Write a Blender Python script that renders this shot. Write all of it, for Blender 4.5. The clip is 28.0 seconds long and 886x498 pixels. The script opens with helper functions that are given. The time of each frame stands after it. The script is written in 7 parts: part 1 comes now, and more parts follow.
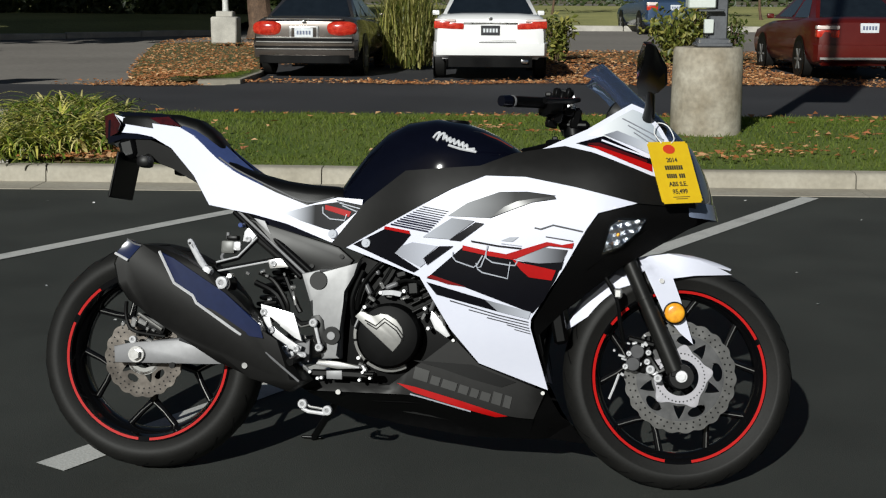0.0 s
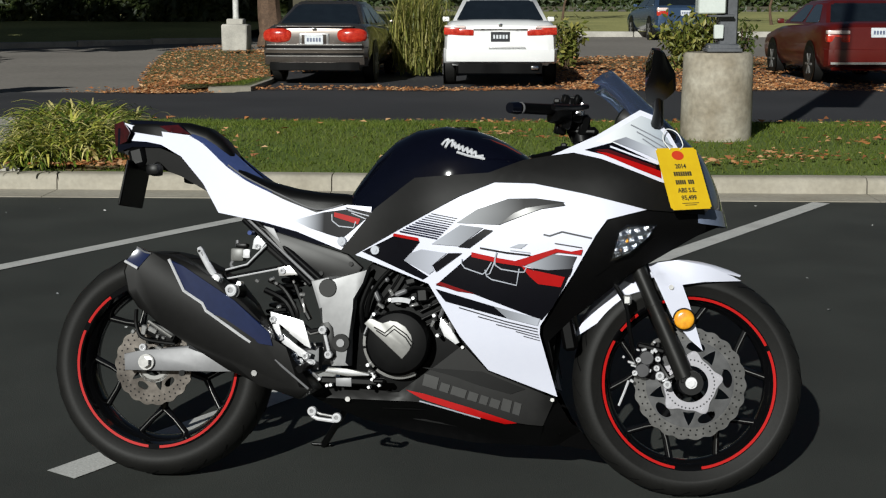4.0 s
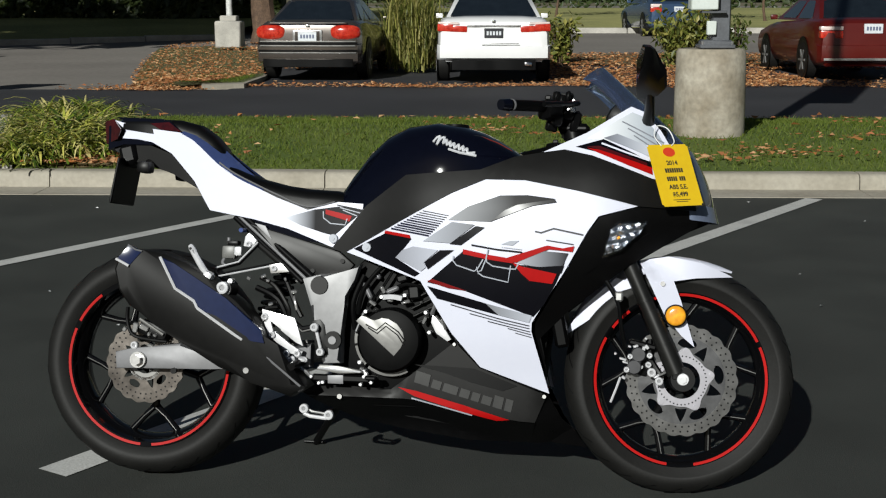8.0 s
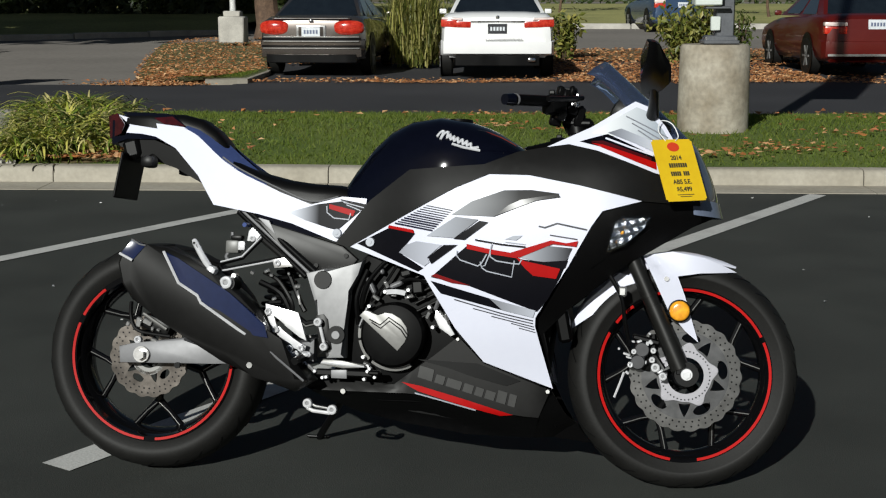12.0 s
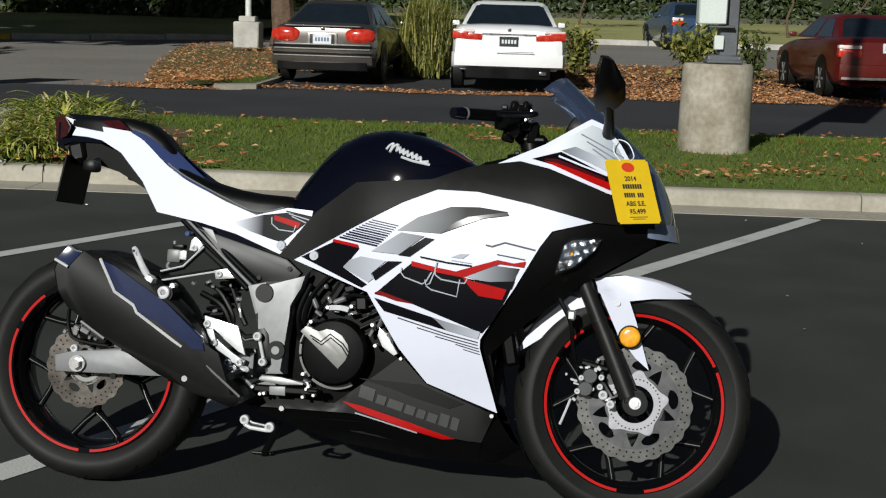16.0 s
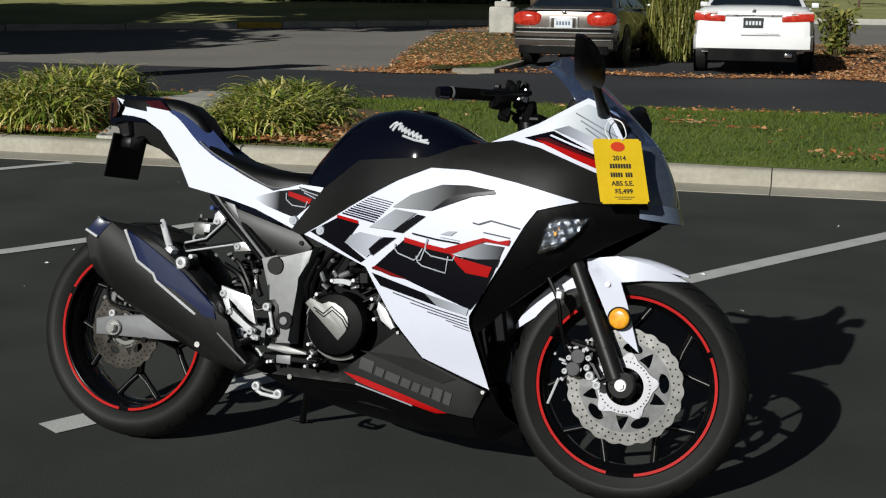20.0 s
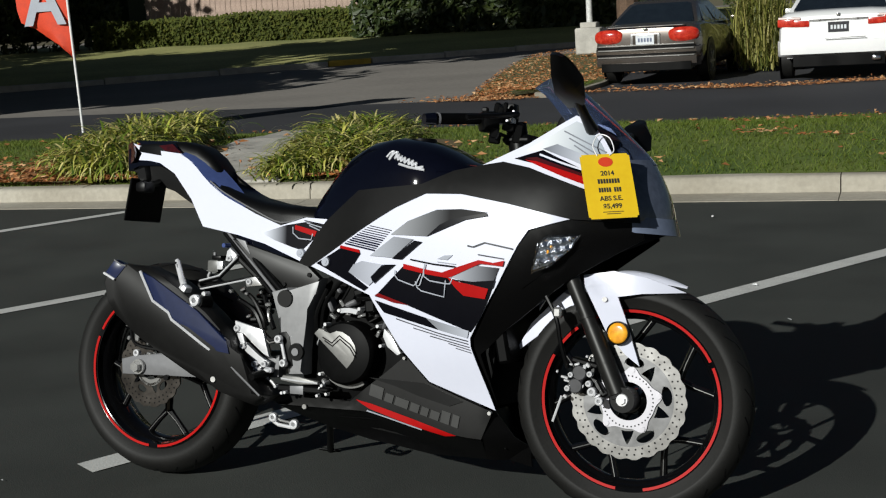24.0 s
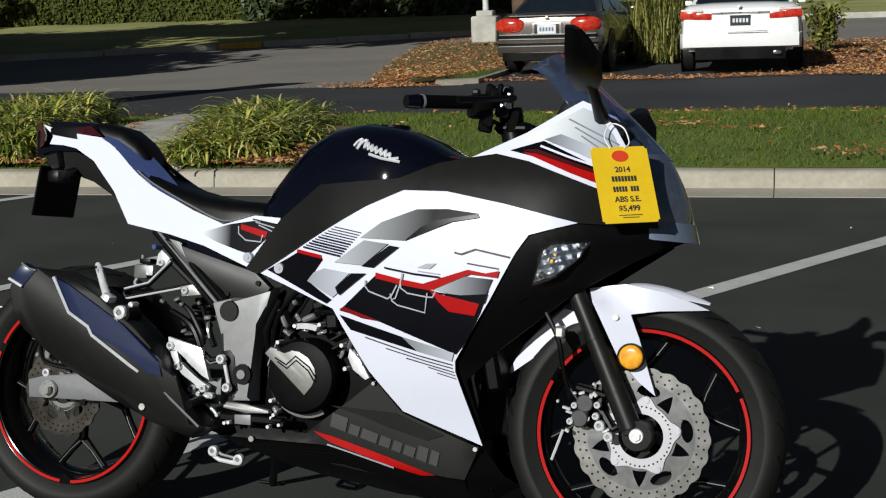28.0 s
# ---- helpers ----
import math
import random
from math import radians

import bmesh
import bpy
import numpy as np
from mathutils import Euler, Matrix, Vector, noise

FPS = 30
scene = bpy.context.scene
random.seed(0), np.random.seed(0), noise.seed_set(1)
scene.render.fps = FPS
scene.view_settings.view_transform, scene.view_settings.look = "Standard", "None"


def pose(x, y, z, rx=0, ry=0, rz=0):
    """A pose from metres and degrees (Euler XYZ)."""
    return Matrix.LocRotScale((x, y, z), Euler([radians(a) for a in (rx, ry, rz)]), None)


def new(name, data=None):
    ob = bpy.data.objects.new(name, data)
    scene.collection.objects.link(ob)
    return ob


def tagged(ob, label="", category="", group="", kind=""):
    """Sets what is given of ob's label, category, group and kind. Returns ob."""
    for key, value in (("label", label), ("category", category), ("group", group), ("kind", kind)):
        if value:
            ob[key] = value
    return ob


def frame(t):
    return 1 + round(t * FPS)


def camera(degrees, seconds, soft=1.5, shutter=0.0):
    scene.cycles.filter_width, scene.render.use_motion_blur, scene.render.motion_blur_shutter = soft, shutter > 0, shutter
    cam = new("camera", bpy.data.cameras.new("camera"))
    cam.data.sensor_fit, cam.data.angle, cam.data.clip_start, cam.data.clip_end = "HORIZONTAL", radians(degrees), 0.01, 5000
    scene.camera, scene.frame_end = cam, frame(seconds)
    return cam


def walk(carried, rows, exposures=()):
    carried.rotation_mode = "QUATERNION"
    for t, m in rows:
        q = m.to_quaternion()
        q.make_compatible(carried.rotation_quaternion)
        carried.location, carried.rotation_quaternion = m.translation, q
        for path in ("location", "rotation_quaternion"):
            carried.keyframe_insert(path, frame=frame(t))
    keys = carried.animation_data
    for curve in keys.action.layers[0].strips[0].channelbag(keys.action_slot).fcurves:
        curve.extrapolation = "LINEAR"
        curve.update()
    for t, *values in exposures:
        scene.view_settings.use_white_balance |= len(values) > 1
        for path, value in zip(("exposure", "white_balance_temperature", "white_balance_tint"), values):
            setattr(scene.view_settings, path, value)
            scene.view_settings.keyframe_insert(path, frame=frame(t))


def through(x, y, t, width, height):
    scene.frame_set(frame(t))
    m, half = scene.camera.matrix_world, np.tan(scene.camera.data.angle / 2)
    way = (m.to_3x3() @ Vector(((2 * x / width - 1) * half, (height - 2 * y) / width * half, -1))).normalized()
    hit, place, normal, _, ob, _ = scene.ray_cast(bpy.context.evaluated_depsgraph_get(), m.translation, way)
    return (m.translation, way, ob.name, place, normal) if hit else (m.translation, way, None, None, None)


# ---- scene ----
cam = camera(36.85, 28.0, soft=1.2)
# seconds, eye x, y, z in metres, yaw, pitch, roll in degrees
ROWS = [
    (0.0, 0.000, -0.000, 1.230, 1.76, -10.48, -0.31),
    (0.5, 0.003, 0.004, 1.233, 2.30, -10.49, -0.52),
    (1.0, 0.002, -0.004, 1.231, 2.17, -10.54, -0.21),
    (1.5, -0.001, -0.006, 1.233, 2.61, -10.20, -0.15),
    (2.0, 0.001, -0.006, 1.231, 2.40, -10.26, -0.25),
    (2.5, 0.004, -0.001, 1.233, 2.27, -10.30, 0.07),
    (4.5, 0.006, -0.001, 1.232, 2.13, -10.09, -0.12),
    (5.0, 0.010, 0.004, 1.234, 1.73, -9.76, 0.11),
    (5.5, 0.011, 0.010, 1.234, 1.98, -9.81, 0.10),
    (6.0, 0.010, 0.009, 1.234, 2.17, -9.77, -0.02),
    (6.5, 0.009, -0.002, 1.235, 2.05, -9.80, 0.19),
    (7.0, 0.012, 0.000, 1.232, 2.01, -10.01, 0.12),
    (7.5, 0.010, -0.003, 1.234, 2.19, -10.20, -0.11),
    (8.0, 0.012, 0.001, 1.233, 1.93, -10.36, 0.03),
    (8.5, 0.011, 0.003, 1.232, 2.09, -10.40, 0.30),
    (9.0, 0.014, 0.014, 1.232, 1.92, -10.45, 0.30),
    (9.5, 0.011, 0.002, 1.232, 1.77, -10.41, -0.19),
    (10.0, 0.013, 0.005, 1.232, 1.46, -10.53, 0.16),
    (10.5, 0.013, 0.001, 1.232, 1.54, -10.55, 0.57),
    (11.0, 0.013, 0.001, 1.232, 1.63, -10.40, 0.40),
    (11.5, 0.013, 0.004, 1.228, 1.66, -10.66, 0.67),
    (12.0, 0.011, 0.003, 1.230, 2.08, -10.54, -0.01),
    (12.5, 0.014, -0.000, 1.227, 1.99, -11.07, 0.30),
    (14.5, 0.055, 0.001, 1.232, 2.07, -10.70, 1.16),
    (15.0, 0.111, 0.014, 1.229, 2.99, -10.36, 0.59),
    (15.5, 0.157, 0.041, 1.225, 3.37, -10.25, -0.03),
    (16.0, 0.177, 0.116, 1.228, 3.05, -10.08, -1.68),
    (16.5, 0.217, 0.236, 1.233, 3.95, -11.62, -1.74),
    (17.0, 0.285, 0.301, 1.231, 2.17, -11.47, -0.75),
    (17.5, 0.398, 0.330, 1.222, 7.48, -11.42, -1.12),
    (18.0, 0.575, 0.357, 1.206, 10.15, -10.64, -1.31),
    (18.5, 0.664, 0.355, 1.209, 12.22, -10.86, 0.46),
    (19.0, 0.742, 0.279, 1.206, 11.82, -10.03, -0.83),
    (19.5, 0.821, 0.194, 1.215, 12.95, -10.87, -0.26),
    (20.0, 0.870, 0.169, 1.233, 15.04, -10.97, -0.62),
    (20.5, 0.986, 0.197, 1.240, 17.69, -10.11, 0.34),
    (21.0, 1.120, 0.203, 1.226, 19.03, -10.10, 0.93),
    (21.5, 1.168, 0.214, 1.224, 17.65, -10.39, 3.90),
    (23.5, 1.151, 0.216, 1.224, 18.51, -9.97, 3.16),
    (24.0, 1.143, 0.214, 1.226, 19.11, -9.70, 3.34),
    (24.5, 1.134, 0.221, 1.225, 19.17, -9.80, 3.10),
    (25.0, 1.109, 0.237, 1.224, 19.34, -10.08, 2.52),
    (25.5, 1.040, 0.274, 1.217, 17.91, -9.59, 1.39),
    (26.0, 0.988, 0.309, 1.209, 15.57, -10.53, 1.78),
    (26.5, 0.981, 0.388, 1.205, 15.11, -10.34, 2.05),
    (27.0, 0.930, 0.501, 1.200, 14.89, -9.97, 2.82),
    (27.5, 0.884, 0.598, 1.182, 15.65, -10.72, 2.88),
    (28.0, 0.782, 0.630, 1.189, 14.27, -10.43, 1.88),
]
walk(cam, [(t, pose(x, y, z, 90 + pitch, roll, yaw)) for t, x, y, z, yaw, pitch, roll in ROWS],
     exposures=[(0, 0.0), (16.2, 0.0), (17.0, -0.12), (18.0, -0.12), (19.0, -0.08), (20.0, 0.0), (25.5, 0.0), (27.0, 0.04), (28.0, 0.0)])

# ---- light: low autumn sun from behind the camera, clear sky ----
SUN_ELEV, SUN_FROM = radians(25.5), Vector((-0.32, -0.947))
world = bpy.data.worlds.new("sky")
scene.world = world
world.use_nodes = True
sky = world.node_tree.nodes.new("ShaderNodeTexSky")
sky.sky_type, sky.sun_disc = "NISHITA", False
sky.sun_elevation = SUN_ELEV
sky.sun_rotation = math.atan2(SUN_FROM.x, SUN_FROM.y)
sky.air_density, sky.dust_density = 1.0, 0.6
backing = world.node_tree.nodes["Background"]
backing.inputs["Strength"].default_value = 0.018
world.node_tree.links.new(sky.outputs[0], backing.inputs["Color"])
sun = new("sun", bpy.data.lights.new("sun", "SUN"))
sun.data.energy, sun.data.angle, sun.data.color = 4.7, radians(0.5), (0.950, 0.965, 0.920)
toward = Vector((SUN_FROM.x, SUN_FROM.y, math.tan(SUN_ELEV) * SUN_FROM.length)).normalized()
sun.matrix_world = Matrix.Translation((0, 0, 30)) @ toward.to_track_quat("Z", "Y").to_matrix().to_4x4()
scene.view_settings.exposure = 0.0

# ---- materials ----
def material(name, color, rough=0.6, metal=0.0, spread=0.15, scale=6.0, fine=60.0, bump=0.0, coat=0.0,
             alpha=1.0, other=None, mix=0.5, glass=False, emit=0.0, island=0.0, spec=0.5, rvar=0.1):
    """A procedural surface: base colour varied at two scales, grain in relief, uneven gloss."""
    m = bpy.data.materials.new(name)
    m.use_nodes = True
    nt = m.node_tree
    b = nt.nodes["Principled BSDF"]
    b.inputs["Metallic"].default_value = metal
    b.inputs["Coat Weight"].default_value = coat
    b.inputs["Coat Roughness"].default_value = 0.04
    b.inputs["Specular IOR Level"].default_value = spec
    if glass:
        b.inputs["Transmission Weight"].default_value = 1.0
        b.inputs["IOR"].default_value = 1.45
    co = nt.nodes.new("ShaderNodeTexCoord")
    big, small = nt.nodes.new("ShaderNodeTexNoise"), nt.nodes.new("ShaderNodeTexNoise")
    big.inputs["Scale"].default_value, big.inputs["Detail"].default_value = scale, 5
    small.inputs["Scale"].default_value, small.inputs["Detail"].default_value = fine, 3
    for n in (big, small):
        nt.links.new(co.outputs["Object"], n.inputs["Vector"])
    ramp = nt.nodes.new("ShaderNodeValToRGB")
    c = color
    lo = [max(0, x * (1 - spread)) for x in c]
    hi = [min(1, x * (1 + spread)) for x in c]
    if other:
        lo, hi = list(c), list(other)
    ramp.color_ramp.elements[0].color, ramp.color_ramp.elements[1].color = (*lo, 1), (*hi, 1)
    ramp.color_ramp.elements[0].position, ramp.color_ramp.elements[1].position = mix - 0.2, mix + 0.2
    nt.links.new(big.outputs["Fac"], ramp.inputs["Fac"])
    mul = nt.nodes.new("ShaderNodeMix")
    mul.data_type, mul.blend_type = "RGBA", "OVERLAY"
    mul.inputs["Factor"].default_value = min(1, spread * 2)
    nt.links.new(ramp.outputs["Color"], mul.inputs["A"])
    nt.links.new(small.outputs["Fac"], mul.inputs["B"])
    out = mul.outputs["Result"]
    if island:
        geo = nt.nodes.new("ShaderNodeNewGeometry")
        hsv = nt.nodes.new("ShaderNodeHueSaturation")
        mr = nt.nodes.new("ShaderNodeMapRange")
        mr.inputs["To Min"].default_value, mr.inputs["To Max"].default_value = 1 - island, 1 + island
        nt.links.new(geo.outputs["Random Per Island"], mr.inputs["Value"])
        nt.links.new(mr.outputs["Result"], hsv.inputs["Value"])
        nt.links.new(out, hsv.inputs["Color"])
        out = hsv.outputs["Color"]
    nt.links.new(out, b.inputs["Base Color"])
    rr = nt.nodes.new("ShaderNodeMapRange")
    rr.inputs["To Min"].default_value, rr.inputs["To Max"].default_value = max(0, rough - rvar * rough), min(1, rough + rvar * rough)
    nt.links.new(big.outputs["Fac"], rr.inputs["Value"])
    nt.links.new(rr.outputs["Result"], b.inputs["Roughness"])
    if bump:
        bp = nt.nodes.new("ShaderNodeBump")
        bp.inputs["Strength"].default_value, bp.inputs["Distance"].default_value = bump, 0.004
        nt.links.new(small.outputs["Fac"], bp.inputs["Height"])
        nt.links.new(bp.outputs["Normal"], b.inputs["Normal"])
    if emit:
        nt.links.new(out, b.inputs["Emission Color"])
        b.inputs["Emission Strength"].default_value = emit
    return m


def leafy(name, tones, rough=0.55, through=0.25):
    """Leaf colours picked at random per leaf, with some light passing through."""
    m = bpy.data.materials.new(name)
    m.use_nodes = True
    nt = m.node_tree
    b = nt.nodes["Principled BSDF"]
    geo, ramp = nt.nodes.new("ShaderNodeNewGeometry"), nt.nodes.new("ShaderNodeValToRGB")
    el = ramp.color_ramp.elements
    while len(el) < len(tones):
        el.new(0.5)
    for i, c in enumerate(tones):
        el[i].position, el[i].color = i / max(1, len(tones) - 1), (*c, 1)
    nt.links.new(geo.outputs["Random Per Island"], ramp.inputs["Fac"])
    nt.links.new(ramp.outputs["Color"], b.inputs["Base Color"])
    b.inputs["Roughness"].default_value = rough
    tr, add = nt.nodes.new("ShaderNodeBsdfTranslucent"), nt.nodes.new("ShaderNodeMixShader")
    add.inputs["Fac"].default_value = through
    nt.links.new(ramp.outputs["Color"], tr.inputs["Color"])
    nt.links.new(b.outputs[0], add.inputs[1])
    nt.links.new(tr.outputs[0], add.inputs[2])
    nt.links.new(add.outputs[0], nt.nodes["Material Output"].inputs["Surface"])
    return m


def fade(name, c0, c1, u0, u1, rough=0.3):
    """A fade from one tone to another along the motorcycle, printed or for shading."""
    m = material(name, c0, 0.42, spread=0.03, spec=0.12)
    nt = m.node_tree
    co, sep = nt.nodes.new("ShaderNodeTexCoord"), nt.nodes.new("ShaderNodeSeparateXYZ")
    mr, ramp = nt.nodes.new("ShaderNodeMapRange"), nt.nodes.new("ShaderNodeValToRGB")
    nt.links.new(co.outputs["Object"], sep.inputs[0])
    nt.links.new(sep.outputs["X"], mr.inputs["Value"])
    mr.inputs["From Min"].default_value, mr.inputs["From Max"].default_value = u0, u1
    ramp.color_ramp.elements[0].color, ramp.color_ramp.elements[1].color = (*c0, 1), (*c1, 1)
    nt.links.new(mr.outputs["Result"], ramp.inputs["Fac"])
    nt.links.new(ramp.outputs["Color"], nt.nodes["Principled BSDF"].inputs["Base Color"])
    return m


M_LOT = material("sealed_asphalt", (0.0385, 0.0415, 0.0375), 0.8, spread=0.2, scale=1.6, fine=240, bump=0.35, spec=0.3)
M_AISLE = material("dark_asphalt", (0.040, 0.040, 0.044), 0.85, spread=0.14, scale=0.5, fine=40, bump=0.15, spec=0.25)
M_STREET = material("worn_asphalt", (0.212, 0.194, 0.174), 0.9, spread=0.12, scale=0.3, fine=9, bump=0.1, spec=0.2)
M_LINE = material("road_paint", (0.52, 0.52, 0.50), 0.65, spread=0.18, scale=7, fine=140, bump=0.3, other=(0.36, 0.36, 0.35), mix=0.68)
M_KERB = material("kerb_concrete", (0.29, 0.262, 0.208), 0.85, spread=0.12, scale=2.2, fine=30, bump=0.15, other=(0.39, 0.36, 0.30))
M_CONC = material("concrete", (0.20, 0.165, 0.115), 0.85, spread=0.2, scale=3.6, fine=26, bump=0.25, other=(0.40, 0.365, 0.30))
M_PALE = material("pale_concrete", (0.40, 0.38, 0.34), 0.85, spread=0.2, scale=3, fine=70, bump=0.4)
M_SOIL = material("lawn_soil", (0.055, 0.095, 0.010), 0.95, spread=0.3, scale=0.9, fine=40, bump=0.5, other=(0.12, 0.155, 0.02))
M_MULCH = material("leaf_mould", (0.10, 0.075, 0.03), 0.95, spread=0.3, scale=1.6, fine=22, bump=0.5, other=(0.16, 0.115, 0.05))
M_DRY = material("dry_grass", (0.36, 0.34, 0.12), 0.95, spread=0.3, scale=0.3, fine=12, bump=0.6, other=(0.20, 0.21, 0.065))
M_BLADE = leafy("grass_blade", [(0.085, 0.135, 0.012), (0.125, 0.18, 0.018), (0.17, 0.20, 0.032), (0.095, 0.15, 0.014)], 0.7, 0.4)
M_LILY = leafy("strap_leaf", [(0.10, 0.17, 0.02), (0.30, 0.36, 0.045), (0.60, 0.54, 0.13), (0.05, 0.09, 0.012), (0.36, 0.38, 0.06), (0.70, 0.60, 0.26), (0.10, 0.16, 0.02), (0.04, 0.07, 0.01)], 0.3, 0.14)
M_FALL = leafy("fallen_leaf", [(0.46, 0.17, 0.045), (0.30, 0.12, 0.04), (0.54, 0.27, 0.11), (0.66, 0.42, 0.22), (0.40, 0.14, 0.05), (0.20, 0.085, 0.03), (0.52, 0.22, 0.075)], 0.7, 0.2)
M_HEDGE = leafy("hedge_leaf", [(0.05, 0.08, 0.012), (0.085, 0.115, 0.02), (0.035, 0.055, 0.012), (0.12, 0.14, 0.03)], 0.5, 0.25)
M_DARKLEAF = leafy("tree_leaf", [(0.02, 0.035, 0.008), (0.035, 0.055, 0.012), (0.055, 0.07, 0.015)], 0.5, 0.2)
M_BRIGHTHEDGE = leafy("sunlit_hedge_leaf", [(0.060, 0.082, 0.006), (0.085, 0.102, 0.009), (0.038, 0.052, 0.005), (0.12, 0.122, 0.013)], 0.85, 0.25)
M_REED = leafy("reed_leaf", [(0.20, 0.22, 0.04), (0.34, 0.32, 0.08), (0.12, 0.15, 0.025), (0.07, 0.09, 0.015), (0.46, 0.40, 0.14), (0.10, 0.13, 0.02)], 0.5, 0.3)
M_SHRUB = leafy("shrub_leaf", [(0.08, 0.11, 0.018), (0.18, 0.20, 0.035), (0.38, 0.34, 0.09), (0.05, 0.07, 0.015), (0.24, 0.26, 0.05)], 0.5, 0.3)
M_BARK = material("bark", (0.07, 0.042, 0.026), 0.9, spread=0.4, scale=6, fine=30, bump=1.0, other=(0.13, 0.08, 0.05))
M_YELLOWPAINT = material("yellow_kerb_paint", (0.55, 0.36, 0.04), 0.7, spread=0.2, scale=4)
M_BOARD = material("weathered_board", (0.34, 0.25, 0.20), 0.85, spread=0.25, scale=2.5, fine=30, bump=0.3)
M_FLAG = material("orange_flag_cloth", (0.58, 0.046, 0.012), 0.7, spread=0.12, scale=9)
M_WHITEPOLE = material("white_pole_paint", (0.75, 0.75, 0.74), 0.5, spread=0.1)
M_GREYPOLE = material("grey_pole_paint", (0.10, 0.105, 0.115), 0.45, spread=0.15, metal=0.2)
M_BOXWHITE = material("pale_cabinet_paint", (0.56, 0.60, 0.57), 0.5, spread=0.08, scale=3)

# motorcycle and car surfaces
M_WHITE = material("pearl_white_paint", (0.665, 0.680, 0.785), 0.3, spread=0.02, scale=4, coat=0.4)
M_MATTE = material("matt_charcoal_plastic", (0.0064, 0.0062, 0.0060), 0.44, spread=0.1, scale=9, spec=0.2)
M_BLACKGLOSS = material("gloss_black_paint", (0.002, 0.0024, 0.006), 0.035, spread=0.1, coat=0.12, spec=0.35)
M_BLACK = material("black_plastic", (0.0024, 0.0024, 0.0026), 0.38, spread=0.15, spec=0.16)
M_DECALBLACK = material("black_decal", (0.0025, 0.0025, 0.0045), 0.25, spread=0.1, spec=0.2)
M_RED = material("red_decal", (0.36, 0.004, 0.004), 0.42, spread=0.05, spec=0.12)
M_GREY = material("silver_grey_decal", (0.20, 0.21, 0.24), 0.35, spread=0.08, spec=0.3)
M_DARKGREY = material("dark_grey_decal", (0.040, 0.041, 0.048), 0.4, spread=0.08, spec=0.3)
M_PALEGREY = material("pale_grey_decal", (0.36, 0.38, 0.43), 0.35, spread=0.06, spec=0.3)
M_RUBBER = material("tyre_rubber", (0.0068, 0.0066, 0.0060), 0.62, spread=0.2, scale=12, fine=150, bump=0.06, spec=0.3)
M_RIM = material("gloss_black_rim", (0.0035, 0.0035, 0.004), 0.13, spread=0.1, spec=0.3)
M_ALLOY = material("cast_alloy", (0.20, 0.197, 0.19), 0.42, metal=0.45, spread=0.1, scale=20)
M_STEEL = material("brushed_steel", (0.50, 0.495, 0.49), 0.26, metal=0.75, spread=0.1, scale=30)
M_DISC = material("disc_steel", (0.24, 0.236, 0.23), 0.31, metal=1.0, spread=0.12, scale=40)
M_REARDISC = material("browned_disc_steel", (0.085, 0.076, 0.068), 0.34, metal=1.0, spread=0.3, scale=18)
M_CHROME = material("chrome", (0.85, 0.86, 0.88), 0.08, metal=1.0, spread=0.05)
M_FRAME = material("painted_frame", (0.18, 0.18, 0.187), 0.45, metal=0.25, spread=0.08, spec=0.35)
M_MUFF = material("satin_dark_metal", (0.0075, 0.0073, 0.0071), 0.48, spread=0.12, scale=8, spec=0.16)
M_HEATSHIELD = material("blue_black_heat_shield", (0.009, 0.016, 0.056), 0.2, spread=0.1, coat=0.15, spec=0.4)
M_SEAT = material("black_vinyl", (0.003, 0.003, 0.0031), 0.42, spread=0.15, fine=600, bump=0.04, spec=0.2)
M_AMBER = material("amber_lens", (0.78, 0.33, 0.02), 0.2, spread=0.2, scale=90, coat=0.5)
M_REDLENS = material("red_lens", (0.036, 0.0015, 0.0025), 0.12, spread=0.3, scale=30, coat=0.6)
M_CLEAR = material("clear_plastic", (0.85, 0.88, 0.92), 0.03, spread=0.01, glass=True)
M_TINT = material("smoke_screen", (0.24, 0.30, 0.46), 0.04, spread=0.02, glass=True)
M_TINT.node_tree.nodes["Principled BSDF"].inputs["Transmission Weight"].default_value = 0.93
M_TAG = material("yellow_card", (0.72, 0.47, 0.012), 0.45, spread=0.05, scale=8)
M_INK = material("black_ink", (0.03, 0.028, 0.02), 0.6, spread=0.1)
M_TAGRED = material("red_sticker", (0.62, 0.05, 0.015), 0.5, spread=0.1)
M_STRING = material("white_cable_tie", (0.75, 0.75, 0.75), 0.4, spread=0.05)
M_CARGLASS = material("car_glass", (0.010, 0.014, 0.018), 0.05, spread=0.2, coat=1.0)
M_CARWHITE = material("white_car_paint", (0.80, 0.80, 0.80), 0.25, spread=0.02, coat=0.7)
M_CARGREY = material("bronze_grey_car_paint", (0.105, 0.090, 0.080), 0.22, metal=0.65, spread=0.06, coat=0.6)
M_CARRED = material("dark_red_car_paint", (0.085, 0.006, 0.004), 0.3, spread=0.06, coat=0.4)
M_CARBLUE = material("blue_car_paint", (0.05, 0.09, 0.17), 0.25, metal=0.4, spread=0.06, coat=0.8)
M_TAIL = material("tail_lamp_red", (0.40, 0.016, 0.008), 0.2, spread=0.45, scale=14, coat=0.3, other=(0.62, 0.06, 0.03), mix=0.58)
M_TAILCLEAR = material("tail_lamp_clear", (0.75, 0.62, 0.58), 0.15, spread=0.1, coat=0.9)
M_PLATE = material("white_plate", (0.62, 0.65, 0.68), 0.4, spread=0.1, scale=20)
M_DARKPLATE = material("dark_plate", (0.02, 0.02, 0.025), 0.4, spread=0.1)
M_BAR = material("plate_bar", (0.12, 0.14, 0.22), 0.5, spread=0.1)
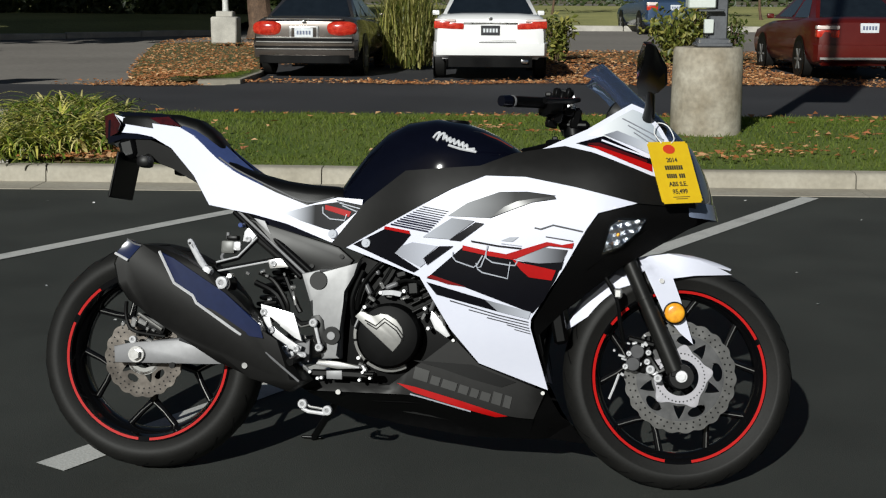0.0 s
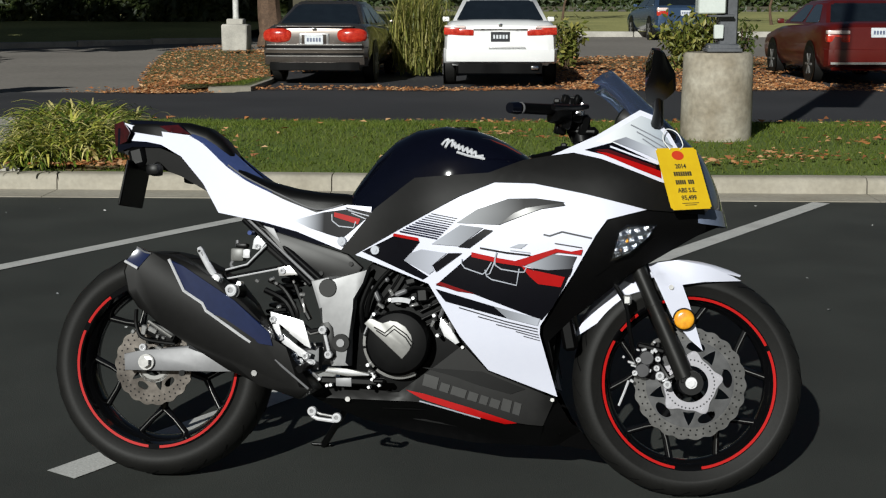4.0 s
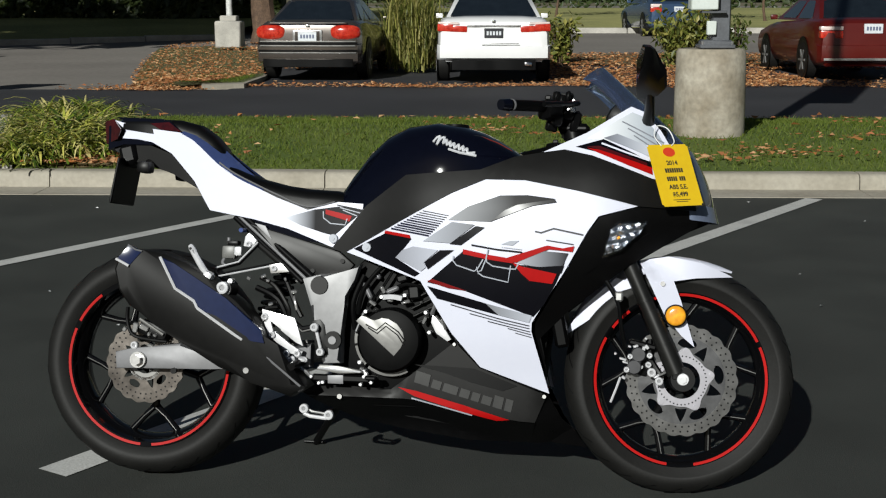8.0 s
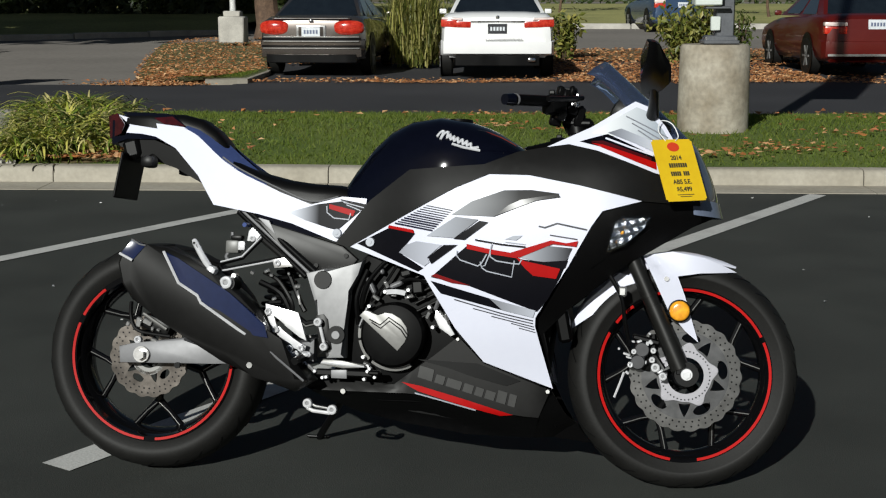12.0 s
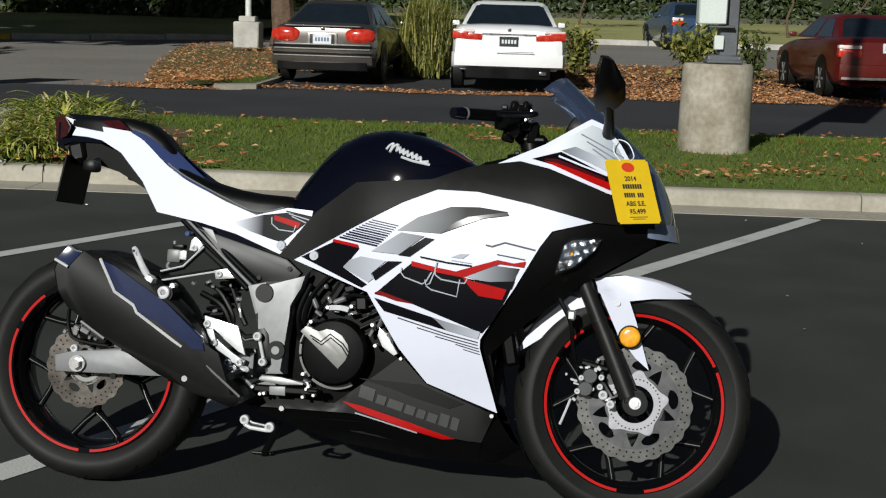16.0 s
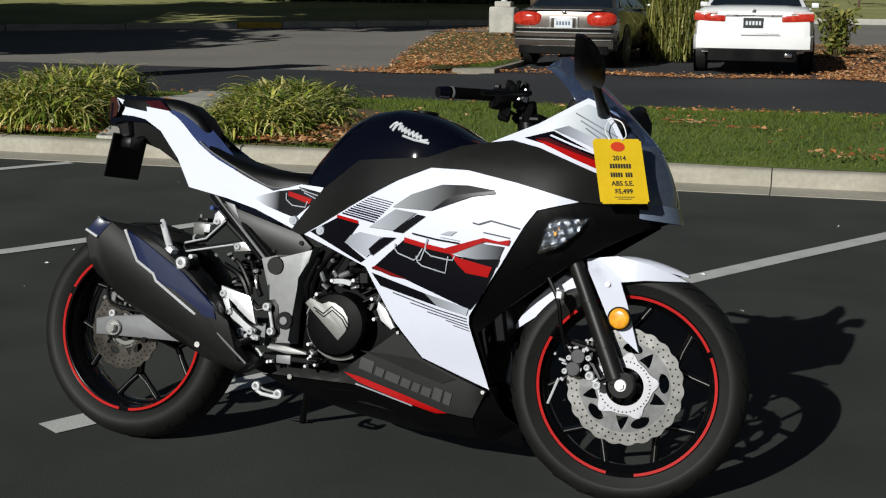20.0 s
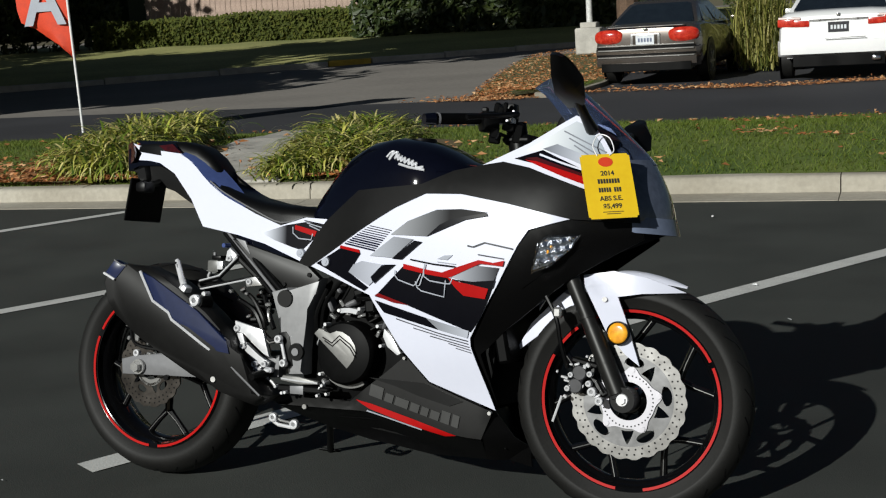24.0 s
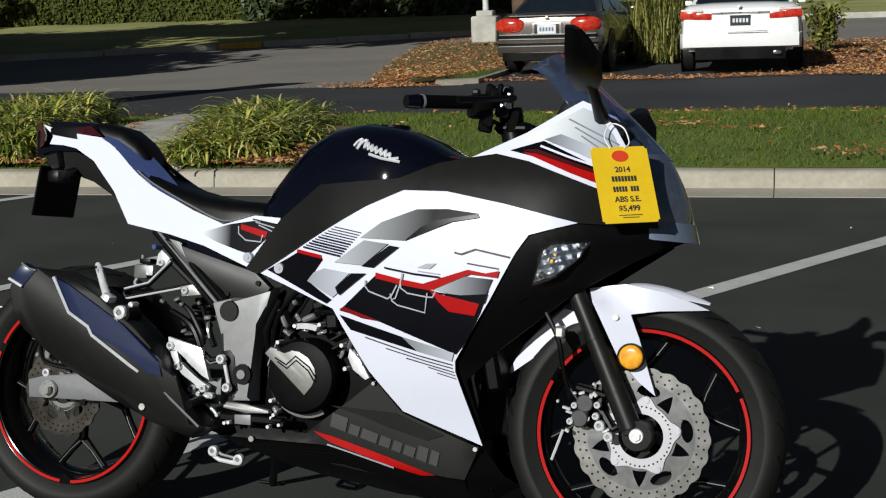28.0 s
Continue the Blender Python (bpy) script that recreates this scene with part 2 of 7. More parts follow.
F_OUTLET = fade("outlet_shade_fade", (0.30, 0.31, 0.33), (0.002, 0.002, 0.003), .82, .98)
F_GREYA = fade("grey_fade", (0.38, 0.40, 0.45), (0.15, 0.155, 0.17), .76, .90)
F_PALEA = fade("pale_fade", (0.28, 0.29, 0.33), (0.46, 0.48, 0.55), .68, .80)
F_GREYB = fade("silver_fade", (0.40, 0.42, 0.47), (0.03, 0.03, 0.035), .98, 1.11)
F_GREYC = fade("smoke_fade", (0.16, 0.165, 0.18), (0.42, 0.44, 0.50), .90, 1.02)
F_TAIL = fade("tail_fade", (0.66, 0.69, 0.77), (0.004, 0.004, 0.006), .375, .455)
F_NOSE = fade("nose_fade", (0.16, 0.17, 0.20), (0.50, 0.53, 0.60), 1.20, 1.31)
M_MARK = material("grey_maker_mark", (0.034, 0.034, 0.033), 0.45, spread=0.08, spec=0.3)
M_SILVERMARK = material("silver_mark", (0.62, 0.63, 0.66), 0.35, spread=0.08, metal=0.2)
M_CHEEK = material("satin_black_plastic", (0.0024, 0.0023, 0.0024), 0.42, spread=0.08, spec=0.16)
M_RING = material("bright_sensor_ring", (0.40, 0.39, 0.42), 0.4, metal=0.4, spread=0.06)
# near-black green: the shade inside a hedge put into colour
M_HEDGESHADE = material("hedge_inner_shade", (0.016, 0.024, 0.007), 0.9, spread=0.3, scale=6)
M_ISLAND = material("island_turf", (0.11, 0.095, 0.035), 0.95, spread=0.3, scale=0.9, fine=18, bump=0.5, other=(0.09, 0.115, 0.03))
M_RIMRED = material("red_rim_tape", (0.40, 0.006, 0.005), 0.4, spread=0.06, spec=0.12)
M_DARKRED = material("dark_red_decal", (0.17, 0.004, 0.005), 0.4, spread=0.05, spec=0.2)
M_MAROON = material("maroon_decal", (0.05, 0.002, 0.004), 0.4, spread=0.05, spec=0.25)
M_NAVY = material("gloss_navy_blue", (0.055, 0.082, 0.22), 0.09, spread=0.1, coat=0.8)
M_FACET = material("bright_reflector", (0.86, 0.87, 0.93), 0.16, metal=1.0, spread=0.1, scale=40)
M_BRIGHT = material("polished_alloy", (0.76, 0.76, 0.78), 0.25, metal=0.35, spread=0.1, scale=30)
M_FORK = material("satin_black_fork", (0.010, 0.0098, 0.0090), 0.36, metal=0.2, spread=0.15, scale=12, spec=0.45)
M_PIVOT = material("grey_cast_frame", (0.26, 0.26, 0.265), 0.42, metal=0.2, spread=0.08, spec=0.35)
M_COVER = material("grey_side_cover_plastic", (0.0105, 0.0103, 0.0100), 0.42, spread=0.1, scale=9, spec=0.3)
M_CHIN = material("blue_grey_chin_paint", (0.13, 0.155, 0.22), 0.14, spread=0.1, coat=0.6)
F_SILVER = fade("silver_blue_fade", (0.76, 0.78, 0.80), (0.34, 0.38, 0.43), 1.16, 1.31)
M_CARRIER = material("satin_carrier_steel", (0.15, 0.15, 0.153), 0.34, metal=0.9, spread=0.12, scale=40)
M_CALIPER = material("grey_caliper_paint", (0.024, 0.024, 0.027), 0.4, metal=0.3, spread=0.15, scale=40)
M_LAMPGLASS = material("blue_grey_lamp_glass", (0.075, 0.088, 0.125), 0.06, spread=0.2, scale=9, coat=1.0)
M_ENGINE = material("satin_black_casting", (0.0016, 0.0016, 0.0017), 0.5, spread=0.2, scale=30, spec=0.08)
M_INKBLUE = material("blue_black_ink", (0.010, 0.011, 0.030), 0.35, spread=0.08, spec=0.25)


# ---- building helpers ----
def finish(bm, mat, name, smooth=38):
    bmesh.ops.recalc_face_normals(bm, faces=bm.faces)
    me = bpy.data.meshes.new(name)
    bm.to_mesh(me)
    bm.free()
    me.materials.append(mat)
    if smooth:
        me.shade_smooth()
        me.set_sharp_from_angle(angle=radians(smooth))
    return me


def part(name, bm, mat, parent=None, label="", smooth=38, m=None):
    ob = new(name, finish(bm, mat, name, smooth))
    if parent:
        ob.parent = parent
    if m is not None:
        ob.matrix_basis = m
    if label:
        ob["label"] = label
    return ob


def thing(name, m, label, category, group="", kind=""):
    ob = new(name)
    ob.empty_display_size = 0.05
    ob.matrix_basis = m
    return tagged(ob, label, category, group, kind)


def box(bm, c, s, bevel=0.0, m=None, seg=1):
    r = bmesh.ops.create_cube(bm, size=1.0)
    vs = r["verts"]
    bmesh.ops.scale(bm, vec=s, verts=vs)
    if bevel:
        es = list({e for v in vs for e in v.link_edges})
        g = bmesh.ops.bevel(bm, geom=es, offset=bevel, segments=seg, affect="EDGES", profile=0.6)
        vs = list({v for f in g["faces"] for v in f.verts} | {v for v in vs if v.is_valid})
    if m is not None:
        bmesh.ops.transform(bm, matrix=m, verts=vs)
    bmesh.ops.translate(bm, vec=c, verts=vs)
    return bm


def rod(bm, a, b, r0, r1=None, n=16, cap=True):
    a, b = Vector(a), Vector(b)
    r1 = r0 if r1 is None else r1
    r = bmesh.ops.create_cone(bm, cap_ends=cap, segments=n, radius1=r0, radius2=r1, depth=(b - a).length)
    m = Matrix.Translation((a + b) / 2) @ (b - a).to_track_quat("Z", "Y").to_matrix().to_4x4()
    bmesh.ops.transform(bm, matrix=m, verts=r["verts"])
    return bm


def tube(bm, pts, r, n=8):
    pts = [Vector(p) for p in pts]
    rings, q, last = [], None, None
    for i, p in enumerate(pts):
        d = (pts[min(i + 1, len(pts) - 1)] - pts[max(i - 1, 0)]).normalized()
        q = d.to_track_quat("Z", "Y") if q is None else last.rotation_difference(d) @ q
        last = d
        rr = r[i] if isinstance(r, (list, tuple)) else r
        rings.append([bm.verts.new(p + q @ Vector((rr * math.cos(k * math.tau / n), rr * math.sin(k * math.tau / n), 0))) for k in range(n)])
    for a, b in zip(rings, rings[1:]):
        for k in range(n):
            bm.faces.new((a[k], a[(k + 1) % n], b[(k + 1) % n], b[k]))
    bm.faces.new(rings[0][::-1])
    bm.faces.new(rings[-1])
    return bm


def curve_pts(pts, n=6):
    """A smooth line through the points."""
    pts = [Vector(p) for p in pts]
    out = []
    for i in range(len(pts) - 1):
        p0, p1, p2, p3 = pts[max(i - 1, 0)], pts[i], pts[i + 1], pts[min(i + 2, len(pts) - 1)]
        for k in range(n):
            t = k / n
            out.append(0.5 * ((2 * p1) + (p2 - p0) * t + (2 * p0 - 5 * p1 + 4 * p2 - p3) * t * t + (3 * p1 - p0 - 3 * p2 + p3) * t ** 3))
    return out + [pts[-1]]


def spin(bm, profile, n=48, a0=0.0, a1=math.tau, closed=True):
    """Revolves (radius, along) round the y axis."""
    rings, full = [], abs(a1 - a0 - math.tau) < 1e-6
    m = n if full else n + 1
    for k in range(m):
        a = a0 + (a1 - a0) * k / n
        rings.append([bm.verts.new((r * math.cos(a), y, r * math.sin(a))) for r, y in profile])
    for k in range(n):
        A, B_ = rings[k], rings[(k + 1) % m]
        for i in range(len(profile) if closed else len(profile) - 1):
            j = (i + 1) % len(profile)
            bm.faces.new((A[i], A[j], B_[j], B_[i]))
    if not full and closed:
        bm.faces.new(rings[0][::-1])
        bm.faces.new(rings[-1])
    return bm


def slab(bm, outline, w0, w1, bevel=0.0):
    """An outline in the x-z plane, thick from y = -w0 to y = -w1."""
    a = [bm.verts.new((x, -w0, z)) for x, z in outline]
    b = [bm.verts.new((x, -w1, z)) for x, z in outline]
    n = len(outline)
    fa, fb = bm.faces.new(a), bm.faces.new(b[::-1])
    for i in range(n):
        bm.faces.new((a[i], a[(i + 1) % n], b[(i + 1) % n], b[i]))
    if bevel:
        es = [e for f in (fa, fb) for e in f.edges]
        bmesh.ops.bevel(bm, geom=es, offset=bevel, segments=2, affect="EDGES", profile=0.6)
    return bm


def spline(x, xs, ys):
    """A smooth curve through (xs, ys)."""
    if x <= xs[0]:
        return ys[0]
    if x >= xs[-1]:
        return ys[-1]
    i = max(k for k in range(len(xs) - 1) if xs[k] <= x)
    h = xs[i + 1] - xs[i]
    t = (x - xs[i]) / h
    def slope(k):
        if k == 0:
            return (ys[1] - ys[0]) / (xs[1] - xs[0])
        if k == len(xs) - 1:
            return (ys[-1] - ys[-2]) / (xs[-1] - xs[-2])
        return (ys[k + 1] - ys[k - 1]) / (xs[k + 1] - xs[k - 1])
    m0, m1 = slope(i) * h, slope(i + 1) * h
    return (2 * t ** 3 - 3 * t * t + 1) * ys[i] + (t ** 3 - 2 * t * t + t) * m0 + (-2 * t ** 3 + 3 * t * t) * ys[i + 1] + (t ** 3 - t * t) * m1


def skin(outline, surf, out=0.0, thick=0.004, side=1, size=0.035):
    """A shell: the outline (x, z) laid on the surface y = -side * surf(x, z), with a thickness."""
    bm = bmesh.new()
    vs = [bm.verts.new((x, 0, z)) for x, z in outline]
    bm.faces.new(vs).normal_update()
    bmesh.ops.triangulate(bm, faces=bm.faces[:])
    for _ in range(5):
        es = [e for e in bm.edges if e.calc_length() > size]
        if not es:
            break
        bmesh.ops.subdivide_edges(bm, edges=es, cuts=1)
        bmesh.ops.triangulate(bm, faces=[f for f in bm.faces if len(f.verts) > 3])
    top = list(bm.faces)
    if thick:
        r = bmesh.ops.extrude_face_region(bm, geom=top)
        back = {v for v in r["geom"] if isinstance(v, bmesh.types.BMVert)}
        for v in bm.verts:
            v.co.y = -side * (surf(v.co.x, v.co.z) + (out - thick if v in back else out))
    else:
        for v in bm.verts:
            v.co.y = -side * (surf(v.co.x, v.co.z) + out)
    return bm


def sheet(verts, faces, name, mat, smooth=0):
    me = bpy.data.meshes.new(name)
    me.from_pydata(verts, [], faces)
    me.materials.append(mat)
    if smooth:
        me.shade_smooth()
    return new(name, me)


def lettering(text, size, mat, parent, m, name):
    """Flat printed characters as a mesh, centred on their place."""
    cu = bpy.data.curves.new("text", "FONT")
    cu.body, cu.size, cu.align_x, cu.align_y, cu.extrude, cu.offset = text, size, "CENTER", "CENTER", 0.0003, size * 0.024
    ob = new("text", cu)
    me = bpy.data.meshes.new_from_object(ob.evaluated_get(bpy.context.evaluated_depsgraph_get()))
    bpy.data.objects.remove(ob)
    me.materials.clear()
    me.materials.append(mat)
    t = new(name, me)
    t.parent = parent
    t.matrix_basis = m
    return t


# ---- setting ----
def rise(y):
    """The land climbs gently beyond the parked cars."""
    return 0.0 if y < 25 else 0.02 * (min(y, 75) - 25)


def lot_z(x, y):
    """The car park falls a little towards its drain, away from the kerb."""
    return (0.003 - 0.0125 * (0.5 - max(-2.4, min(0.55, x)))) * max(0.0, min(1.0, (8.4 - y) / 2.6))


def strip(name, edge, mat, lift, label, kind="structure", category="ground", nx=1):
    """A ground sheet between two edges given as (y, x0, x1) rows, following the land."""
    vs, fs = [], []
    for y, x0, x1 in edge:
        for k in range(nx + 1):
            vs.append((x0 + (x1 - x0) * k / nx, y, rise(y) + lift))
    for j in range(len(edge) - 1):
        for k in range(nx):
            a = j * (nx + 1) + k
            fs.append((a, a + 1, a + nx + 2, a + nx + 1))
    ob = sheet(vs, fs, name, mat)
    return tagged(ob, label, category, kind=kind)


strip("ground", [(14.2, -400, 400), (25, -400, 400), (45, -400, 400), (75, -400, 400), (900, -900, 900)], M_STREET, -0.012,
      "worn grey asphalt ground reaching the distance")
YS = [-400, -30, 0, 2, 2.6, 3.0, 3.4, 3.8, 4.2, 4.8, 5.4, 5.8, 6.4, 7.0, 7.6, 8.2, 8.4, 8.66]
XS = [-400, -40, -8, -3, -2.4, -2, -1.6, -1.2, -0.8, -0.4, 0, 0.3, 0.55, 1, 2, 4, 12, 40, 400]
lot = sheet([(x, y, lot_z(x, y)) for y in YS for x in XS],
            [(j * len(XS) + i, j * len(XS) + i + 1, (j + 1) * len(XS) + i + 1, (j + 1) * len(XS) + i) for j in range(len(YS) - 1) for i in range(len(XS) - 1)], "parking_lot", M_LOT)
tagged(lot, "dark sealed asphalt parking lot with painted stalls", "pavement", kind="structure")
strip("drive_aisle", [(14.2, -60, 60), (16, -60, 60), (19.9, -60, 60)], M_AISLE, 0.0, "dark smooth asphalt drive aisle", category="road")
strip("parking_row", [(19.9, -3.9, 60), (22, -3.9, 60), (25, -4.4, 60), (30, -5, 60)], M_AISLE, -0.004, "dark asphalt of the far parking row", category="pavement")

# painted stall lines, all at one slant
SLANT = 0.634
for k, y0 in ((0, 3.41), (-1, 3.4), (-2, 3.4), (1, 3.4)):
    x1 = 2.13 + 3.13 * k
    pts = []
    for y in (y0, y0 + 0.45, y0 + 0.9, 5.0, 5.8, 6.6, 7.4, 8.4, 8.6):
        pts.append((x1 - SLANT * (8.61 - y), y))
    bm = bmesh.new()
    rows = [[bm.verts.new((x + s * 0.047, y - s * 0.030, lot_z(x, y) + 0.004)) for s in (-1, 1)] for x, y in pts]
    for a, b in zip(rows, rows[1:]):
        bm.faces.new((a[0], a[1], b[1], b[0]))
    tagged(part("stall_line", bm, M_LINE, smooth=0), "worn white painted stall line on dark asphalt", "road marking", "stall lines", "structure")

# kerb of poured concrete with joints, one piece after another
kerb = thing("kerb", Matrix(), "weathered beige concrete kerb along the lawn", "kerb", kind="structure")
KX = [-14.0, -11.2, -8.5, -5.75, -3.0, -1.1, 0.72, 2.52, 5.2, 8.0, 11.0, 14.0]
for x0, x1 in zip(KX, KX[1:]):
    bm = bmesh.new()
    prof = [(8.98, -0.03), (8.992, 0.075), (9.0, 0.098), (9.018, 0.112), (9.04, 0.117), (9.15, 0.117), (9.15, -0.03)]
    n = 10
    rows = []
    for k in range(n + 1):
        x = x0 + 0.004 + (x1 - x0 - 0.008) * k / n
        rows.append([bm.verts.new((x, y + 0.004 * noise.noise((x * 1.3, y, z)), z + 0.005 * noise.noise((x * 0.9, 3 + y * 2, z)))) for y, z in prof])
    for a, b in zip(rows, rows[1:]):
        for i in range(len(prof)):
            j = (i + 1) % len(prof)
            bm.faces.new((a[i], a[j], b[j], b[i]))
    bm.faces.new(rows[0][::-1])
    bm.faces.new(rows[-1])
    part("kerb_stone", bm, M_KERB, kerb, smooth=50)


gutter = thing("gutter", Matrix(), "dusty concrete gutter pan at the foot of the kerb", "gutter", kind="structure")
for x0, x1 in zip(KX, KX[1:]):
    bm = bmesh.new()
    vs = [bm.verts.new(p) for p in ((x0 + 0.003, 8.66, 0.004), (x1 - 0.003, 8.66, 0.004), (x1 - 0.003, 8.99, 0.010), (x0 + 0.003, 8.99, 0.010))]
    bm.faces.new(vs)
    r = bmesh.ops.extrude_face_region(bm, geom=bm.faces[:])
    bmesh.ops.translate(bm, vec=(0, 0, -0.08), verts=[v for v in r["geom"] if isinstance(v, bmesh.types.BMVert)])
    part("gutter_slab", bm, M_KERB, gutter, smooth=0)


def lawn_z(x, y):
    t = max(0, min(1, (y - 9.1) / 5.1))
    return 0.112 + 0.16 * math.sin(math.pi * min(1, t * 1.15)) * 0.75 - 0.05 * t + 0.012 * noise.noise((x * 0.8, y * 0.8, 0))


def patch(name, x0, x1, y0, y1, nx, ny, zf, mat, label, category, skirt=0.0):
    vs, fs = [], []
    for j in range(ny + 1):
        for i in range(nx + 1):
            x, y = x0 + (x1 - x0) * i / nx, y0 + (y1 - y0) * j / ny
            vs.append((x, y, zf(x, y)))
    for j in range(ny):
        for i in range(nx):
            a = j * (nx + 1) + i
            fs.append((a, a + 1, a + nx + 2, a + nx + 1))
    return tagged(sheet(vs, fs, name, mat, 1), label, category, kind="structure")


patch("lawn_bed", -16, 16, 9.12, 14.25, 90, 22, lawn_z, M_SOIL, "mown green lawn strip between kerb and aisle", "lawn")
bm = bmesh.new()
for k in range(14):
    box(bm, (-16 + 2.3 * k + 1.15, 14.28, -0.005), (2.29, 0.12, 0.10), 0.015)
tagged(part("back_kerb", bm, M_KERB), "low concrete kerb on the aisle side of the lawn", "kerb", kind="structure")

# footpath across the strip, at a slant
bm = bmesh.new()
for j in range(4):
    y0, y1 = 9.15 + 1.28 * j, 9.15 + 1.28 * (j + 1) - 0.012
    vs = []
    for y in (y0, y1):
        for s in (-0.46, 0.46):
            x = -3.85 - 0.30 * (y - 9.4) + s
            vs.append(bm.verts.new((x, y, lawn_z(x, y) + 0.02)))
    f = bm.faces.new((vs[0], vs[1], vs[3], vs[2]))
r = bmesh.ops.extrude_face_region(bm, geom=bm.faces[:])
bmesh.ops.translate(bm, vec=(0, 0, -0.12), verts=[v for v in r["geom"] if isinstance(v, bmesh.types.BMVert)])
tagged(part("footpath", bm, M_PALE, smooth=0), "pale concrete footpath slanting across the lawn strip", "path", kind="structure")


def on_path(x, y):
    return abs(x - (-3.85 - 0.30 * (y - 9.4))) < 0.49


# beds of leaf litter under the plants
def bed(name, cx, cy, rx, ry, label, lift=0.02, zf=None, n=28):
    bm = bmesh.new()
    zf = zf or (lambda x, y: lawn_z(x, y))
    rings = []
    for q in range(1, 6):
        ring = []
        for k in range(n):
            a = k * math.tau / n
            w = q / 5 * (1 + 0.14 * noise.noise((math.cos(a) * 2 + cx, math.sin(a) * 2, 1.0)))
            x, y = cx + rx * w * math.cos(a), cy + ry * w * math.sin(a)
            ring.append(bm.verts.new((x, y, zf(x, y) + lift * (1 - (q / 5) ** 4) + 0.004)))
        rings.append(ring)
    c = bm.verts.new((cx, cy, zf(cx, cy) + lift + 0.004))
    for k in range(n):
        bm.faces.new((c, rings[0][k], rings[0][(k + 1) % n]))
        for a, b in zip(rings, rings[1:]):
            bm.faces.new((a[k], b[k], b[(k + 1) % n], a[(k + 1) % n]))
    return tagged(part(name, bm, M_MULCH), label, "soil bed", kind="structure")


bed("mulch_bed", -5.25, 10.2, 0.85, 1.05, "brown leaf-covered bed under the strap-leaved plants", 0.03)
bed("mulch_bed", -2.95, 10.2, 0.65, 1.05, "brown leaf-covered bed beside the footpath", 0.03)

# the leaf-strewn island with its kerb, and leafy edges of the far parking row
isl = [(-3.72, 20.35), (-4.3, 20.0), (-5.0, 20.05), (-5.55, 20.6), (-6.3, 23.5), (-7.4, 28.5), (-8.4, 34.0), (-7.0, 35.5), (-4.6, 33.0), (-4.2, 27.0), (-3.75, 22.5)]
bm = bmesh.new()
ring0 = [Vector((x, y, rise(y) - 0.02)) for x, y in isl]
cen = Vector((-5.4, 26.5, 0))
lv = [[bm.verts.new(p) for p in ring0], [bm.verts.new(p + Vector((0, 0, 0.085))) for p in ring0]]
ins = [bm.verts.new(p + (cen - p).normalized() * 0.16 + Vector((0, 0, 0.095))) for p in ring0]
n = len(isl)
for k in (9, 10, 0):
    j = (k + 1) % n
    bm.faces.new((lv[0][k], lv[0][j], lv[1][j], lv[1][k]))
    bm.faces.new((lv[1][k], lv[1][j], ins[j], ins[k]))
tagged(part("island_kerb", bm, M_KERB), "low concrete kerb round the leafy island", "kerb", kind="structure")
bm = bmesh.new()
mid = bm.verts.new(cen + Vector((0, 0, rise(26.5) + 0.11)))
ins = [bm.verts.new(p + (cen - p).normalized() * 0.15 + Vector((0, 0, 0.092 if k in (9, 10, 0, 1) else 0.024))) for k, p in enumerate(ring0)]
for k in range(n):
    bm.faces.new((ins[k], ins[(k + 1) % n], mid))
tagged(part("island_bed", bm, M_ISLAND), "island bed strewn with fallen autumn leaves", "soil bed", kind="structure")
strip("leafy_verge", [(27.2, -4.0, 30), (29.0, -4.0, 30), (31.0, -4.5, 30)], M_MULCH, 0.03, "strip of bare soil covered in fallen leaves", category="soil bed")

# land behind: the street's far kerb at a slant, verge, hedge bank and lawns
def kerb_y(x):
    return max(26.0, min(40.5, 34.7 + 0.75 * (x + 14.0)))


bm = bmesh.new()
rows = []
for t, far, x0, x1, up in ((0, 0, -60, -8.2, .06), (.3, 44, -61, -7.8, .16), (.62, 44, -62, -7.4, .28), (1, 44, -63, -7, .34), (1, 48, -65, -6, .40), (1, 60, -70, -6, .40)):
    row = []
    for k in range(61):
        x = x0 + (x1 - x0) * k / 60
        y = kerb_y(x) * (1 - t) + far * t
        row.append(bm.verts.new((x, y, rise(y) + up + 0.07 * noise.noise((x * 0.35, y * 0.2, 4)) * (t > 0))))
    rows.append(row)
for a, b in zip(rows, rows[1:]):
    for k in range(60):
        bm.faces.new((a[k], a[k + 1], b[k + 1], b[k]))
tagged(part("far_verge", bm, M_DRY, smooth=60), "dry grass bank across the street", "grass", kind="structure")
strip("far_lawn", [(44, 0, 60), (50, -4, 70), (75, -14, 80), (125, -16, 110)], M_DRY, 0.06, "sunlit dry lawn behind the far car park", category="grass")
bm = bmesh.new()
for k in range(24):
    x = -2 + 2.6 * k
    box(bm, (x, 43.8, rise(43.8) + 0.05), (2.58, 0.2, 0.22), 0.02)
tagged(part("far_kerb", bm, M_PALE), "pale kerb along the far lawn", "kerb", kind="structure")
def kerb_run(name, x0, x1, n, mat, label):
    bm = bmesh.new()
    for k in range(n):
        xa, xb = x0 + (x1 - x0) * k / n, x0 + (x1 - x0) * (k + 1) / n
        a, b = Vector((xa, kerb_y(xa) - 0.06, 0)), Vector((xb, kerb_y(xb) - 0.06, 0))
        m = Matrix.Rotation(math.atan2(b.y - a.y, b.x - a.x), 4, "Z")
        c = (a + b) / 2
        box(bm, (c.x, c.y, rise(c.y) + 0.045), ((b - a).length - 0.03, 0.2, 0.2), 0.02, m)
    tagged(part(name, bm, mat), label, "kerb", kind="structure")


